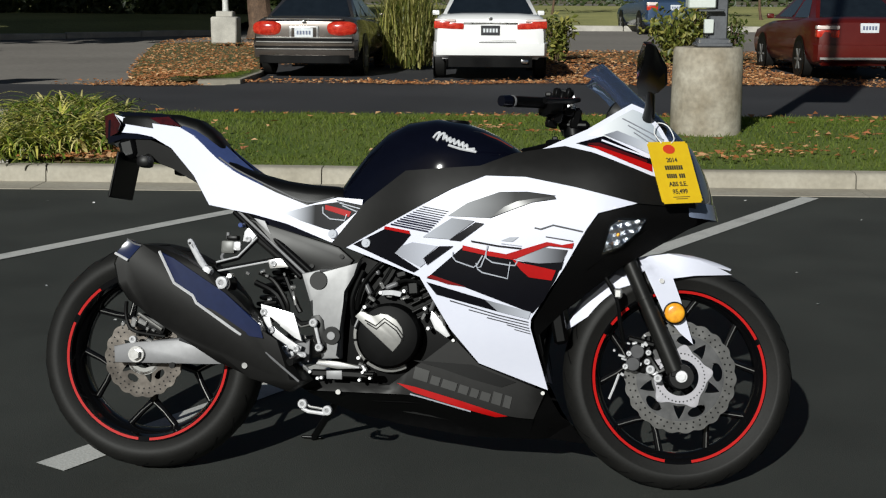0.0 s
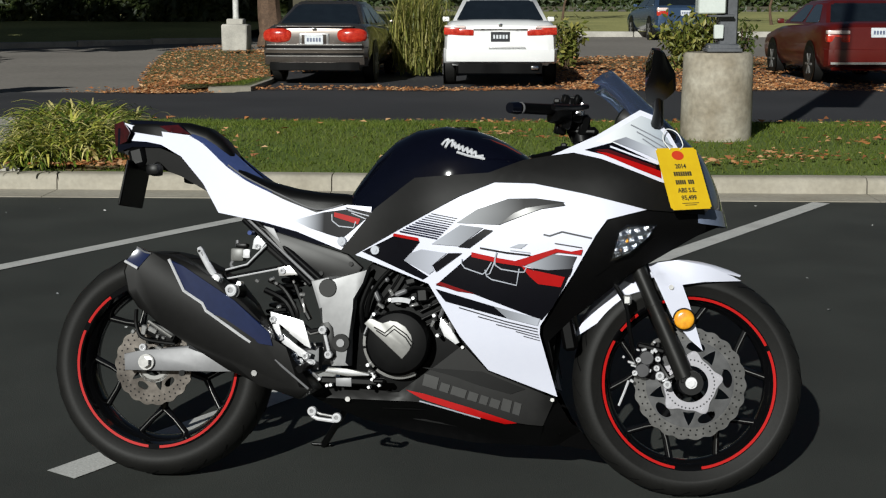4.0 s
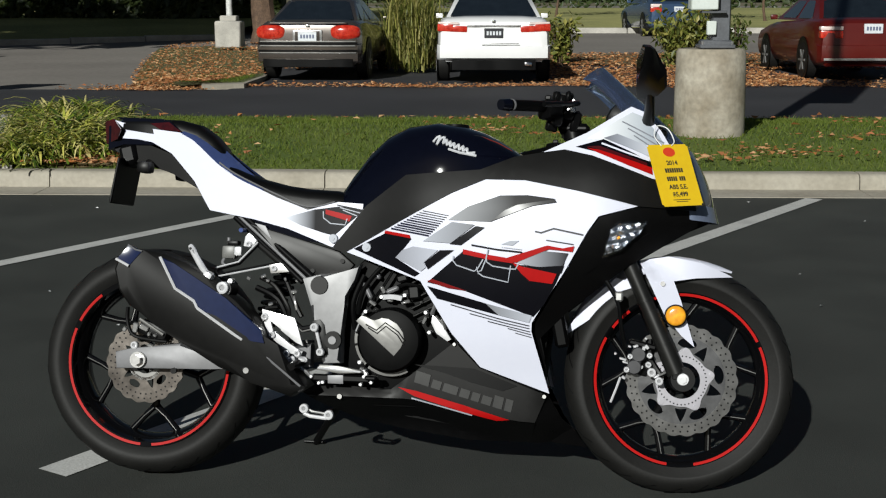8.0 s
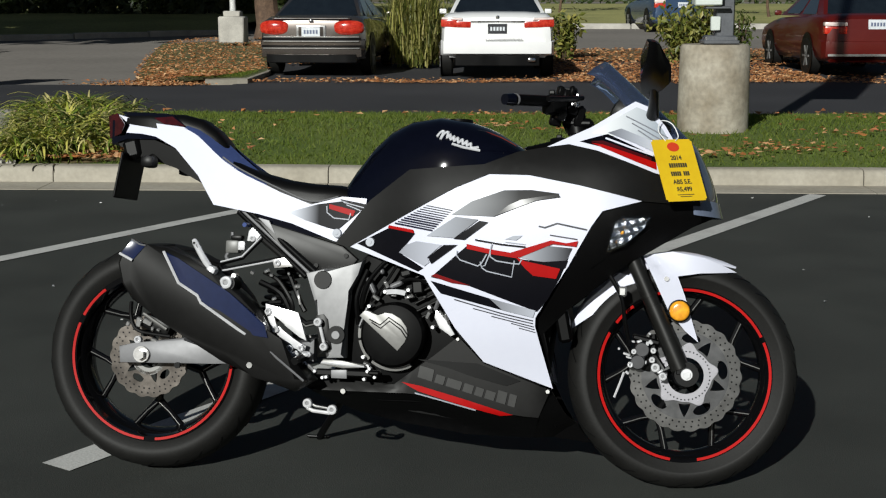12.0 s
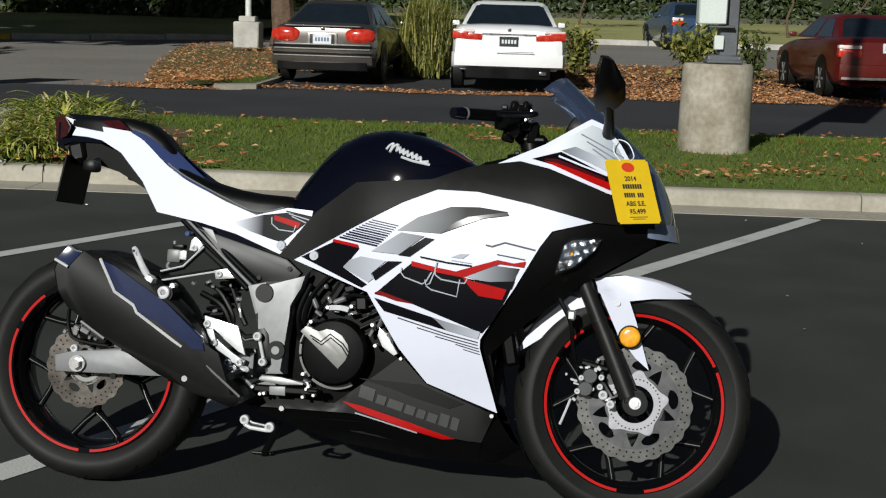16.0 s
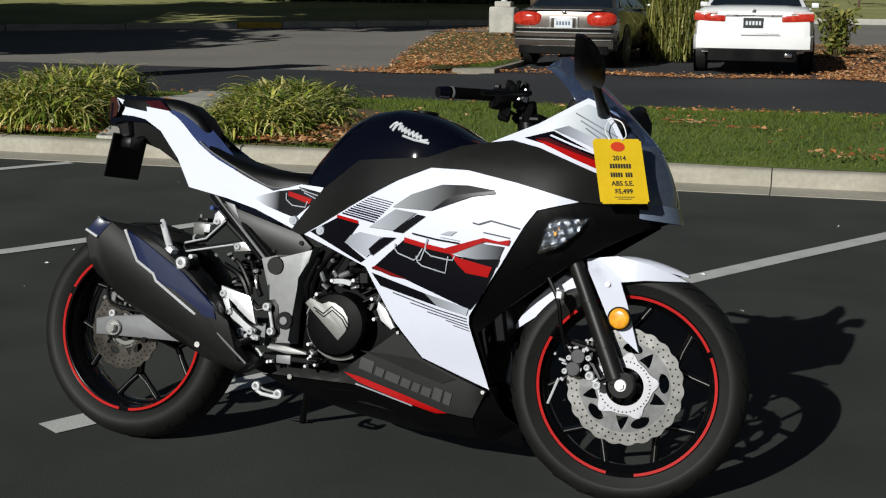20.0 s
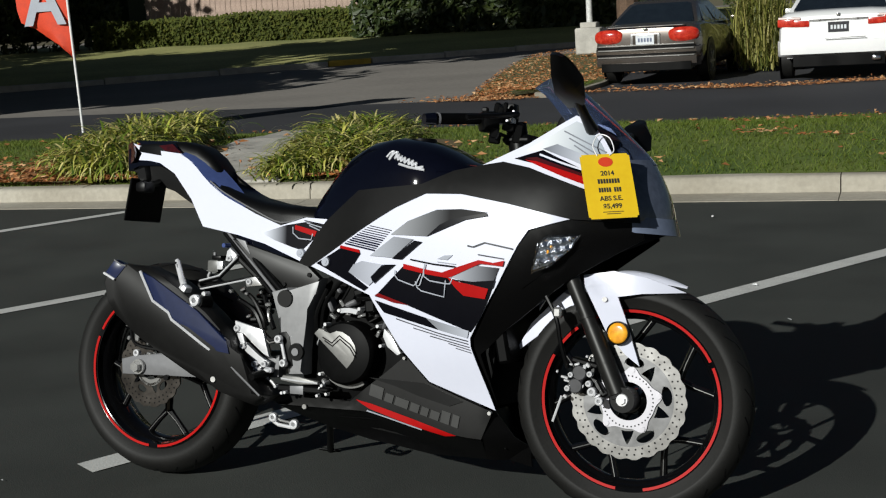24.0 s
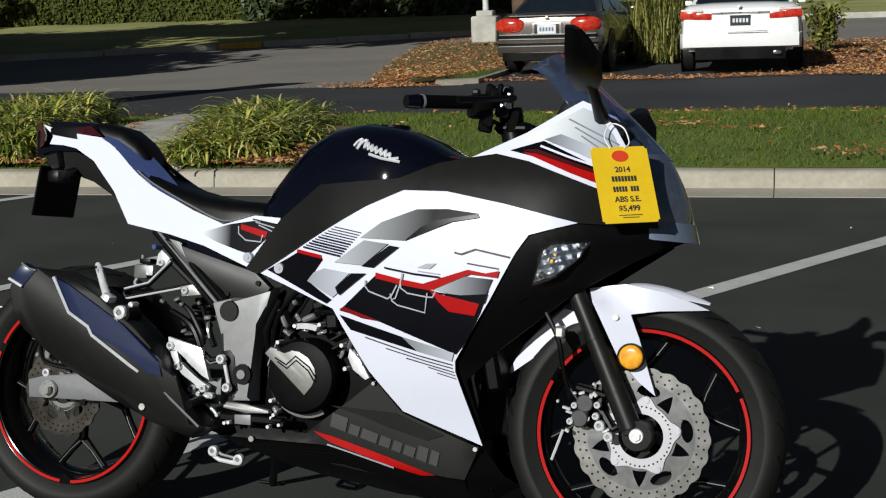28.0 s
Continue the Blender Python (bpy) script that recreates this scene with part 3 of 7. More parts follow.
kerb_run("street_kerb", -58, -14.2, 18, M_PALE, "kerb along the far side of the street")
kerb_run("painted_kerb", -14.2, -13.2, 1, M_YELLOWPAINT, "yellow painted stretch of street kerb")
kerb_run("street_kerb", -13.2, -8.0, 3, M_PALE, "kerb bending away up the side street")

# board fence behind the low hedge, each board a piece of its own
fence = thing("fence", pose(0, 51.6, rise(51.6) + 0.38), "weathered pale pinkish board fence behind the hedge", "fence", kind="structure")
boards = [box(bmesh.new(), (0, 0, 1.15), (0.235, 0.03, 2.3), 0.006)]
board = finish(boards[0], M_BOARD, "board", 0)
for k in range(46):
    b = new("board", board)
    b.parent = fence
    b.matrix_basis = pose(-30.2 + 0.245 * k, 0.01 * (k % 3), 0.01 * ((k * 7) % 4))
for z in (0.5, 1.8):
    part("rail", box(bmesh.new(), (-24.7, 0.05, z), (11.4, 0.05, 0.09), 0.004), M_BOARD, fence)

# ---- grass, fallen leaves ----
def blades(name, n, area, zf, h, mat, label, skip=None, seed=1, lean=0.6):
    rng = np.random.default_rng(seed)
    vs, fs = [], []
    x0, x1, y0, y1 = area
    k = 0
    while k < n:
        x, y = rng.uniform(x0, x1), rng.uniform(y0, y1)
        if skip and skip(x, y):
            k += 1
            continue
        a, hh, w = rng.uniform(0, math.tau), h * rng.uniform(0.5, 1.3), rng.uniform(0.003, 0.006)
        z = zf(x, y)
        dx, dy = math.cos(a) * w, math.sin(a) * w
        lx, ly = rng.normal(0, lean) * hh, rng.normal(0, lean) * hh
        b = len(vs)
        vs += [(x - dx, y - dy, z), (x + dx, y + dy, z), (x + lx, y + ly, z + hh)]
        fs.append((b, b + 1, b + 2))
        k += 1
    return tagged(sheet(vs, fs, name, mat), label, "grass", kind="stuff")


in_bed = lambda x, y: on_path(x, y) or ((x + 5.25) / 0.8) ** 2 + ((y - 10.2) / 1.0) ** 2 < 1 or ((x + 2.95) / 0.6) ** 2 + ((y - 10.2) / 1.0) ** 2 < 1
blades("lawn_grass", 90000, (-12, 6.5, 9.14, 14.2), lawn_z, 0.034, M_BLADE, "short mown green lawn grass", in_bed, 2)


def leaves(name, n, pick, size, mat, label, seed=3):
    rng = np.random.default_rng(seed)
    vs, fs = [], []
    for _ in range(n):
        x, y, z = pick(rng)
        a, s = rng.uniform(0, math.tau), size * rng.uniform(0.6, 1.4)
        tilt, curl = rng.normal(0, 0.5), rng.uniform(0.1, 0.5)
        m = Euler((tilt, rng.normal(0, 0.5), a)).to_matrix()
        b = len(vs)
        for px, py, pz in ((-1, 0, 0), (-0.2, 0.5, curl), (1, 0, 0.1), (-0.2, -0.5, curl)):
            p = m @ Vector((px * s, py * s, pz * s))
            vs.append((x + p.x, y + p.y, z + 0.012 + abs(p.z)))
        fs += [(b, b + 1, b + 2), (b, b + 2, b + 3)]
    return tagged(sheet(vs, fs, name, mat), label, "leaves", kind="stuff")


def in_island(rng):
    t, u = rng.uniform(0, 1), rng.uniform(0, 1)
    y = 20.1 + 14.5 * t ** 1.3
    x0 = np.interp(y, [20, 20.6, 23.5, 28.5, 34.5], [-5.0, -5.5, -6.3, -7.4, -8.3])
    x1 = np.interp(y, [20, 22.5, 27, 33, 35], [-4.2, -3.75, -4.2, -4.6, -6.8])
    return x0 + (x1 - x0) * u, y, rise(y) + 0.02 + 0.085 * min(1, u * 2.2)


leaves("island_leaves", 5200, in_island, 0.036, M_FALL, "brown and orange fallen leaves on the island", 4)
leaves("sparse_leaves", 420, lambda r: (r.uniform(-4.6, -1.9), 20.4 + abs(r.normal(0, 0.55)), 0.0), 0.036, M_FALL, "few scattered leaves behind the grey car", 16)
leaves("aisle_leaves", 2900, lambda r: ((x := r.uniform(-2.0, 9)), min(25, 20.5 + abs(r.normal(0, 0.42 if x < 1 else 1.3)) + 0.25 * math.sin(x * 1.7)), 0.0), 0.036, M_FALL,
       "drift of fallen leaves along the parking row edge", 5)
leaves("row_leaves", 5600, lambda r: (r.uniform(1.1, 5.4), r.uniform(20.7, 26.5), 0.0), 0.037, M_FALL, "carpet of fallen leaves between the parked cars", 14)
leaves("verge_leaves", 9500, lambda r: (r.uniform(-4, 12), (y := r.uniform(25.5, 31)), rise(y) + 0.03), 0.042, M_FALL, "fallen leaves on the soil strip", 6)
DRIFTS = [(-0.02, 12.0, .22), (0.05, 10.8, .16), (0.4, 12.5, .3), (0.56, 10.5, .12), (1.2, 9.4, .14), (1.45, 12.1, .25), (3.3, 11.6, .3), (1.7, 9.35, .12), (-0.6, 9.5, .1), (2.8, 10.4, .2), (-2.4, 9.7, .25), (-2.4, 10.4, .2)]
leaves("lawn_clump_leaves", 330, lambda r: ((d := DRIFTS[int(r.integers(len(DRIFTS)))]) and (x := r.normal(d[0], d[2])), (y := max(9.18, r.normal(d[1], d[2] * 0.6))), lawn_z(x, y) + 0.03), 0.03, M_FALL, "small clumps of brown leaves on the lawn", 21)
leaves("lawn_leaves", 260, lambda r: ((x := r.uniform(-8, 6)), (y := r.uniform(9.15, 14.1)), lawn_z(x, y) + 0.035), 0.035, M_FALL, "scattered fallen leaves on the lawn", 7)
leaves("lawn_drift_leaves", 110, lambda r: ((x := r.normal(2.15, 0.24)), (y := r.normal(9.72, 0.11)), lawn_z(x, y) + 0.025), 0.027, M_FALL, "small drift of brown leaves on the lawn", 8)
leaves("bed_leaves", 1500, lambda r: ((x := r.normal(-5.5, 0.5)), (y := max(9.16, r.normal(9.55, 0.5))), lawn_z(x, y) + 0.03), 0.04, M_FALL, "dry leaves under the strap-leaved plants", 9)
leaves("path_leaves", 420, lambda r: ((x := r.normal(-2.65, 0.4)), (y := max(9.16, r.normal(9.4, 0.3))), lawn_z(x, y) + 0.03), 0.035, M_FALL, "dry leaves beside the footpath", 10)
leaves("far_leaves", 1100, lambda r: ((u := abs(r.normal(0, 0.55))) * -1.0 - 4.6 + r.normal(0, 0.25), (y := 19.5 + abs(r.normal(0, 0.8))), 0.0), 0.034, M_FALL, "loose leaves on the street edge", 12)

# specks of litter and aggregate on the sealed asphalt
def specks(rng):
    return (x := rng.uniform(-3, 3)), (y := rng.uniform(2.6, 8.5)), lot_z(x, y) - 0.006
blades("island_grass", 2500, (-4.75, -3.85, 20.4, 22.3), lambda x, y: 0.085, 0.05, M_BLADE, "patch of short green grass on the island", None, 15)
leaves("asphalt_litter", 46, specks, 0.012, M_STRING, "tiny pale specks of litter on the asphalt", 13)


# ---- plants ----
def strap_clump(name, seed, n, r, h, tilt):
    """A tuft of strap leaves that rise and arch over to the ground."""
    rng = random.Random(seed)
    bm = bmesh.new()
    for _ in range(n):
        a, L = rng.uniform(0, math.tau), h * rng.uniform(0.8, 1.45)
        d = Vector((math.cos(a), math.sin(a), 0))
        base = Vector((rng.gauss(0, r * 0.4), rng.gauss(0, r * 0.4), 0))
        w = rng.uniform(0.009, 0.0165)
        side = Vector((-d.y, d.x, rng.uniform(-0.3, 0.3))) * w
        ang, bend = math.pi / 2 - rng.uniform(0.05, tilt), rng.uniform(0.34, 0.7)
        p, prev = base, None
        for k in range(7):
            t = k / 6
            s = side * (1 - 0.9 * t ** 2.2)
            cur = (bm.verts.new(p - s), bm.verts.new(p + s))
            if prev:
                bm.faces.new((prev[0], prev[1], cur[1], cur[0]))
            prev = cur
            p = p + (d * math.cos(ang) + Vector((0, 0, math.sin(ang)))) * (L / 6)
            ang -= bend * (0.5 + t)
            if p.z < 0.02:
                p.z = 0.02
    return finish(bm, M_LILY, name, 0)


INNER = [strap_clump("inner_leaves", 20 + k, 320, 0.26, 0.39, 0.85) for k in range(4)]
OUTER = [strap_clump("outer_leaves", 30 + k, 400, 0.36, 0.36, 1.15) for k in range(4)]
rng = random.Random(5)
spots = []
for k in range(16):
    f = k / 16
    y = 9.5 + 2.9 * f
    spots.append((-4.80 - 0.34 * (y - 9.4) - 0.50 * ((k * 0.618) % 1), y))
for k in range(13):
    y = 9.45 + 2.5 * k / 13
    spots.append((-3.24 - 0.28 * (y - 9.4) + 0.46 * ((k * 0.618) % 1), y))
for k, (x, y) in enumerate(spots):
    sc = rng.uniform(0.85, 1.12)
    t = thing("strap_leaf_plant", pose(x, y, lawn_z(x, y), 0, 0, rng.uniform(0, 360)) @ Matrix.Diagonal((sc, sc, sc * (0.92 if k < 16 else 0.72), 1)),
              "arching green and yellow strap-leaved plant in leaf litter", "plant", "strap-leaved plants by the path")
    for nm, me in (("inner_leaf_tuft", INNER[k % 4]), ("outer_leaf_tuft", OUTER[(k + 1) % 4])):
        o = new(nm, me)
        o.parent = t


def leaf_cloud(bm, n, pick, s, rng, face=None):
    """Small leaves at picked places; face turns them outwards, as on a clipped hedge."""
    for _ in range(n):
        p = Vector(pick(rng))
        m = Euler((rng.uniform(-1.3, 1.3), rng.uniform(-1.3, 1.3), rng.uniform(0, math.tau))).to_matrix()
        if face:
            q = (Vector(face) + Vector((rng.gauss(0, 0.5), rng.gauss(0, 0.5), rng.gauss(0, 0.5)))).to_track_quat("Z", "Y").to_matrix()
            m = q @ Matrix.Rotation(rng.uniform(0, math.tau), 3, "Z")
        k = s * rng.uniform(0.6, 1.4)
        q = [bm.verts.new(p + m @ Vector(c) * k) for c in ((-1, 0, 0), (0, -0.45, 0.1), (1, 0, 0), (0, 0.45, 0.1))]
        bm.faces.new(q)


def shrub(name, x, y, z, rx, ry, h, n, s, mat, label, seed, stems=7):
    rng = random.Random(seed)
    t = thing(name, pose(x, y, z), label, "shrub")
    bm = bmesh.new()
    tips = []
    for k in range(stems):
        a = k * math.tau / stems + rng.uniform(-0.3, 0.3)
        tip = Vector((rx * 0.75 * math.cos(a), ry * 0.75 * math.sin(a), h * rng.uniform(0.6, 0.95)))
        tube(bm, curve_pts([(0.05 * math.cos(a), 0.05 * math.sin(a), 0), tip * 0.5 + Vector((0, 0, h * 0.15)), tip], 3), 0.012, 5)
        tips.append(tip)
    part("stem_clump", bm, M_BARK, t)
    bm = bmesh.new()
    def pick(r):
        c = r.choice(tips) * r.uniform(0.25, 1.08)
        return c + Vector((r.gauss(0, rx * 0.24), r.gauss(0, ry * 0.24), r.gauss(0, h * 0.12)))
    leaf_cloud(bm, n, lambda r: (lambda q: (q.x, q.y, max(0.03, q.z)))(pick(r)), s, rng)
    part("foliage", bm, mat, t, smooth=0)
    return t


def tree(name, x, y, height, spread, label, seed, trunk=0.16, low=2.0, n=2600, s=0.16, mat=None, limbs=9):
    rng = random.Random(seed)
    z = rise(y)
    t = thing(name, pose(x, y, z), label, "tree")
    bm = bmesh.new()
    bend = [Vector((rng.gauss(0, 0.12) * k, rng.gauss(0, 0.12) * k, height * 0.8 * k / 5)) for k in range(6)]
    tube(bm, curve_pts(bend, 3), [trunk * (1.35 if k == 0 else 1) * (1 - 0.85 * k / 15) for k in range(16)], 9)
    tips = []
    for k in range(limbs):
        h = low + (height * 0.72 - low) * k / limbs
        a = k * 2.4 + rng.uniform(-0.3, 0.3)
        L = spread * (0.55 + 0.45 * math.sin(math.pi * (k + 1) / (limbs + 1))) * rng.uniform(0.8, 1.1)
        i = h / (height * 0.8) * 5
        b0 = bend[int(i)].lerp(bend[min(5, int(i) + 1)], i % 1)
        tip = b0 + Vector((math.cos(a) * L, math.sin(a) * L, L * rng.uniform(0.1, 0.45)))
        midp = b0.lerp(tip, 0.5) + Vector((0, 0, L * 0.12))
        r = trunk * 0.4 * (1 - 0.5 * k / limbs)
        tube(bm, [b0, midp, tip], [r, r * 0.65, r * 0.2], 6)
        tips += [midp, tip, b0.lerp(tip, 0.8)]
    tips.append(bend[-1] + Vector((0, 0, height * 0.12)))
    part("trunk", bm, M_BARK, t)
    bm = bmesh.new()
    cl = [q + Vector((rng.gauss(0, spread * 0.14), rng.gauss(0, spread * 0.14), rng.gauss(0, height * 0.05))) for q in tips for _ in range(3)]
    def pick(r):
        c = r.choice(cl)
        return c + Vector((r.gauss(0, spread * 0.13), r.gauss(0, spread * 0.13), r.gauss(0, height * 0.045)))
    leaf_cloud(bm, n, pick, s, rng)
    part("crown", bm, mat or M_DARKLEAF, t, smooth=0)
    return t


def hedge(name, x0, x1, y, depth, h, n, mat, label, seed, s=0.09):
    rng = random.Random(seed)
    bm = bmesh.new()
    k = 14
    prof = lambda x: h * (0.93 + 0.09 * noise.noise((x * 0.4, seed, 0)))
    t = thing(name, pose(0, 0, rise(y) + (0.35 if x1 < -5 else 0)), label, "hedge")
    # stems and solid dark boxes that stand in for shade behind the leaves
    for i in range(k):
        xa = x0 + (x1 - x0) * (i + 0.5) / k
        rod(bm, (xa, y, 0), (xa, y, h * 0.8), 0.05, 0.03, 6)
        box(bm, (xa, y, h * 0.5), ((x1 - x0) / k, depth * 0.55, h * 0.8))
    part("twig_core", bm, M_HEDGESHADE, t, smooth=0)["kind"] = "stuff"
    bm = bmesh.new()
    def pick(r):
        x = r.uniform(x0, x1)
        if r.random() < 0.72:
            return (x, y - depth / 2 + r.gauss(0, 0.07) + 0.12 * noise.noise((x, 0, seed)), r.uniform(0.02, prof(x)))
        return (x, y + r.uniform(-0.5, 0.5) * depth, prof(x) + r.gauss(0, 0.05))
    leaf_cloud(bm, n, pick, s, rng, (-0.15, -0.85, 0.5))
    part("foliage", bm, mat, t, smooth=0)
    return t


hedge("clipped_hedge", -30.8, -18.6, 49.0, 1.6, 1.15, 11000, M_BRIGHTHEDGE, "long low clipped green hedge behind the street", 3, 0.10)
hedge("tall_hedge", -62, -30.9, 52.0, 3.0, 5.0, 9000, M_DARKLEAF, "tall dark green hedge behind the street", 4, 0.22)
hedge("far_planting", -14.0, 80, 119.0, 3.0, 5.0, 9000, M_DARKLEAF, "dark planting far behind the lawn", 6, 0.3)
hedge("dark_shrubbery", -18.4, -7.2, 47.5, 2.0, 2.6, 5800, M_DARKLEAF, "dark shaded shrubbery under the trees", 9, 0.2)
rng = random.Random(11)
reed = thing("tall_grass", pose(-1.42, 25.3, rise(25.3)), "tall yellow-green ornamental grass between the parked cars", "grass plant")
for j in range(5):
    bm = bmesh.new()
    cx, cy = 0.27 * math.cos(j * 1.26), 0.40 * math.sin(j * 1.26)
    for _ in range(620):
        a, L = rng.uniform(0, math.tau), rng.uniform(0.3, 0.95)
        d, lean = Vector((math.cos(a), math.sin(a), 0)), abs(rng.gauss(0.25, 0.5))
        base = Vector((cx + rng.gauss(0, 0.13), cy + rng.gauss(0, 0.13), 0.95 * rng.random() ** 0.8))
        side = Vector((-d.y, d.x, 0)) * rng.uniform(0.006, 0.013)
        prev = None
        for k in range(5):
            t = k / 4
            p = base + Vector((0, 0, L * (t - (0.12 + 0.35 * min(1.2, lean)) * t ** 3))) + d * L * lean * t ** 1.6
            cur = (bm.verts.new(p - side * (1 - 0.85 * t ** 2)), bm.verts.new(p + side * (1 - 0.85 * t ** 2)))
            if prev:
                bm.faces.new((prev[0], prev[1], cur[1], cur[0]))
            prev = cur
    part("leaf_tuft", bm, M_REED, reed, smooth=0)
shrub("shrub", 1.46, 27.2, rise(27.2), 0.36, 0.4, 1.0, 620, 0.07, M_SHRUB, "loose green shrub in leaf litter", 12)
shrub("shrub", 3.86, 26.6, rise(26.6), 0.66, 0.6, 1.22, 1700, 0.07, M_SHRUB, "bushy green shrub behind the lamp post", 13)
shrub("shrub", 4.92, 26.9, rise(26.9), 0.28, 0.3, 0.95, 380, 0.06, M_HEDGE, "small green shrub near the red car", 14)
# trees: a trunk by the island, some beyond the street, unseen ones added for shade
tree("street_tree", -6.1, 37.0, 9.0, 3.6, "tree with a straight reddish-brown trunk", 31, 0.36, 3.2, 2200, 0.2)
for k, (x, y, h) in enumerate(((-15.2, 52.5, 10), (-11.6, 51.5, 9), (-8.0, 51.0, 9), (-37, 47.5, 10))):
    tree("background_tree", x, y, h, 4.6, "dark leafy tree beyond the street", 40 + k, 0.16, 2.4, 4600, 0.3)
for k, (x, y, h, sp) in enumerate(((-21.9, 17.6, 6.6, 5.4), (-24.8, 26.4, 7.6, 5.8), (-41, 38, 11, 7.5), (-36, 22, 9, 6.0), (-20.5, 18.0, 5.0, 4.5))):
    tree("shade_tree", x, y, h, sp, "unseen wide-crowned tree added to cast shade over the road", 60 + k, 0.26, 3.4, 8000, 0.40, None, 12)
tree("shade_tree", -19.8, 18.6, 15.5, 5.6, "unseen tall tree added to cast shade over the far shrubs", 67, 0.34, 10.5, 8500, 0.46, None, 7)
for k, (x, y) in enumerate(((7.0, 56), (11.0, 54), (14.5, 57), (3.0, 60))):
    tree("young_tree", x, y, 5.0, 1.6, "thin young tree on the far lawn", 80 + k, 0.06, 2.2, 420, 0.14, M_HEDGE, 6)


# ---- street furniture ----
def lamp_base():
    t = thing("lamp_post", pose(1.80, 10.85, 0.14), "grey square lamp post with cabinet on a round stained concrete footing", "lamp post")
    bm = bmesh.new()
    spin(bm, [(0.0, 0.0), (0.285, 0.0), (0.283, 0.3), (0.276, 0.735), (0.262, 0.755), (0.0, 0.755)], 36, closed=False)
    bmesh.ops.rotate(bm, matrix=Euler((radians(90), 0, 0)).to_matrix(), cent=(0, 0, 0), verts=bm.verts)
    bmesh.ops.remove_doubles(bm, verts=bm.verts, dist=0.0005)
    part("footing", bm, M_CONC, t, "stained cylindrical concrete footing")
    bm = bmesh.new()
    box(bm, (0.03, 0, 0.775), (0.28, 0.26, 0.03), 0.006)
    box(bm, (0.03, 0, 0.80), (0.24, 0.23, 0.05), 0.012)
    part("base_cover", bm, M_GREYPOLE, t)
    bm = bmesh.new()
    box(bm, (0.06, 0, 4.2), (0.15, 0.15, 6.8), 0.012)
    part("post", bm, M_GREYPOLE, t)
    bm = bmesh.new()
    box(bm, (-0.09, -0.10, 1.42), (0.22, 0.16, 0.72), 0.01)
    cab = part("cabinet", bm, M_BOXWHITE, t, "pale green-white metal cabinet")
    bm = bmesh.new()
    box(bm, (-0.01, -0.09, 1.045), (0.20, 0.12, 0.02), 0.004)
    part("bracket", bm, M_GREYPOLE, t)
    bm = bmesh.new()
    box(bm, (-0.02, -0.09, 0.92), (0.075, 0.05, 0.11), 0.006)
    part("outlet_box", bm, M_BOXWHITE, t)
    # panel above the view, added to widen the post's shadow
    bm = bmesh.new()
    box(bm, (0.42, 0, 4.55), (0.56, 0.02, 2.9), 0.004)
    part("banner", bm, M_FLAG, t, "unseen tall panel beside the post, added for its shadow")
    for sx in (-1, 1):
        bm = bmesh.new()
        rod(bm, (0.03 + sx * 0.115, -0.105, 0.785), (0.03 + sx * 0.115, -0.105, 0.815), 0.012, n=6)
        part("anchor_bolt", bm, M_STEEL, t)


lamp_base()


def small_base():
    t = thing("pole", pose(-6.25, 32.45, rise(32.4) + 0.1), "white mottled pole on a square stepped concrete footing", "pole")
    bm = bmesh.new()
    box(bm, (0, 0, 0.31), (0.62, 0.62, 0.64), 0.03)
    box(bm, (0, 0, 0.69), (0.40, 0.40, 0.14), 0.02)
    part("footing", bm, M_PALE, t)
    bm = bmesh.new()
    rod(bm, (0, 0, 0.74), (0, 0, 5), 0.075, 0.06, 14)
    part("shaft", bm, material("mottled_pole_paint", (0.62, 0.62, 0.6), 0.5, spread=0.3, scale=9, other=(0.28, 0.28, 0.27), mix=0.58), t)


small_base()


def flag():
    t = thing("feather_flag", pose(-8.94, 14.9, 0.08), "orange advertising flag on a thin white pole in the lawn", "flag")
    bm = bmesh.new()
    tube(bm, curve_pts([(0, 0, 0), (-0.01, 0, 0.6), (-0.03, 0, 1.4), (-0.06, 0, 3.2)], 4), [0.016] * 13, 8)
    part("pole", bm, M_WHITEPOLE, t)
    bm = bmesh.new()
    rows = []
    for k in range(15):
        z = 0.92 + 2.3 * k / 14
        row = []
        for i in range(7):
            s = i / 6
            w = 0.80 * min(1, 0.03 + (k / 3.3) ** 0.9)
            row.append(bm.verts.new((-0.012 - 0.02 * (z - 0.6) - s * w, 0.035 * math.sin(s * 5 + z * 2), z + 0.10 * s * (1 if k < 3 else 0.3))))
        rows.append(row)
    for a, b in zip(rows, rows[1:]):
        for i in range(6):
            bm.faces.new((a[i], a[i + 1], b[i + 1], b[i]))
    r = bmesh.ops.extrude_face_region(bm, geom=bm.faces[:])
    bmesh.ops.translate(bm, vec=(0, 0.003, 0), verts=[v for v in r["geom"] if isinstance(v, bmesh.types.BMVert)])
    cl = part("cloth", bm, M_FLAG, t)
    # letter in grey: the flag's partial shade is put into its colour
    lettering("A", 0.86, M_PALEGREY, cl, pose(-0.365, -0.05, 1.675, 90, 0, 0), "printed_letter")


flag()


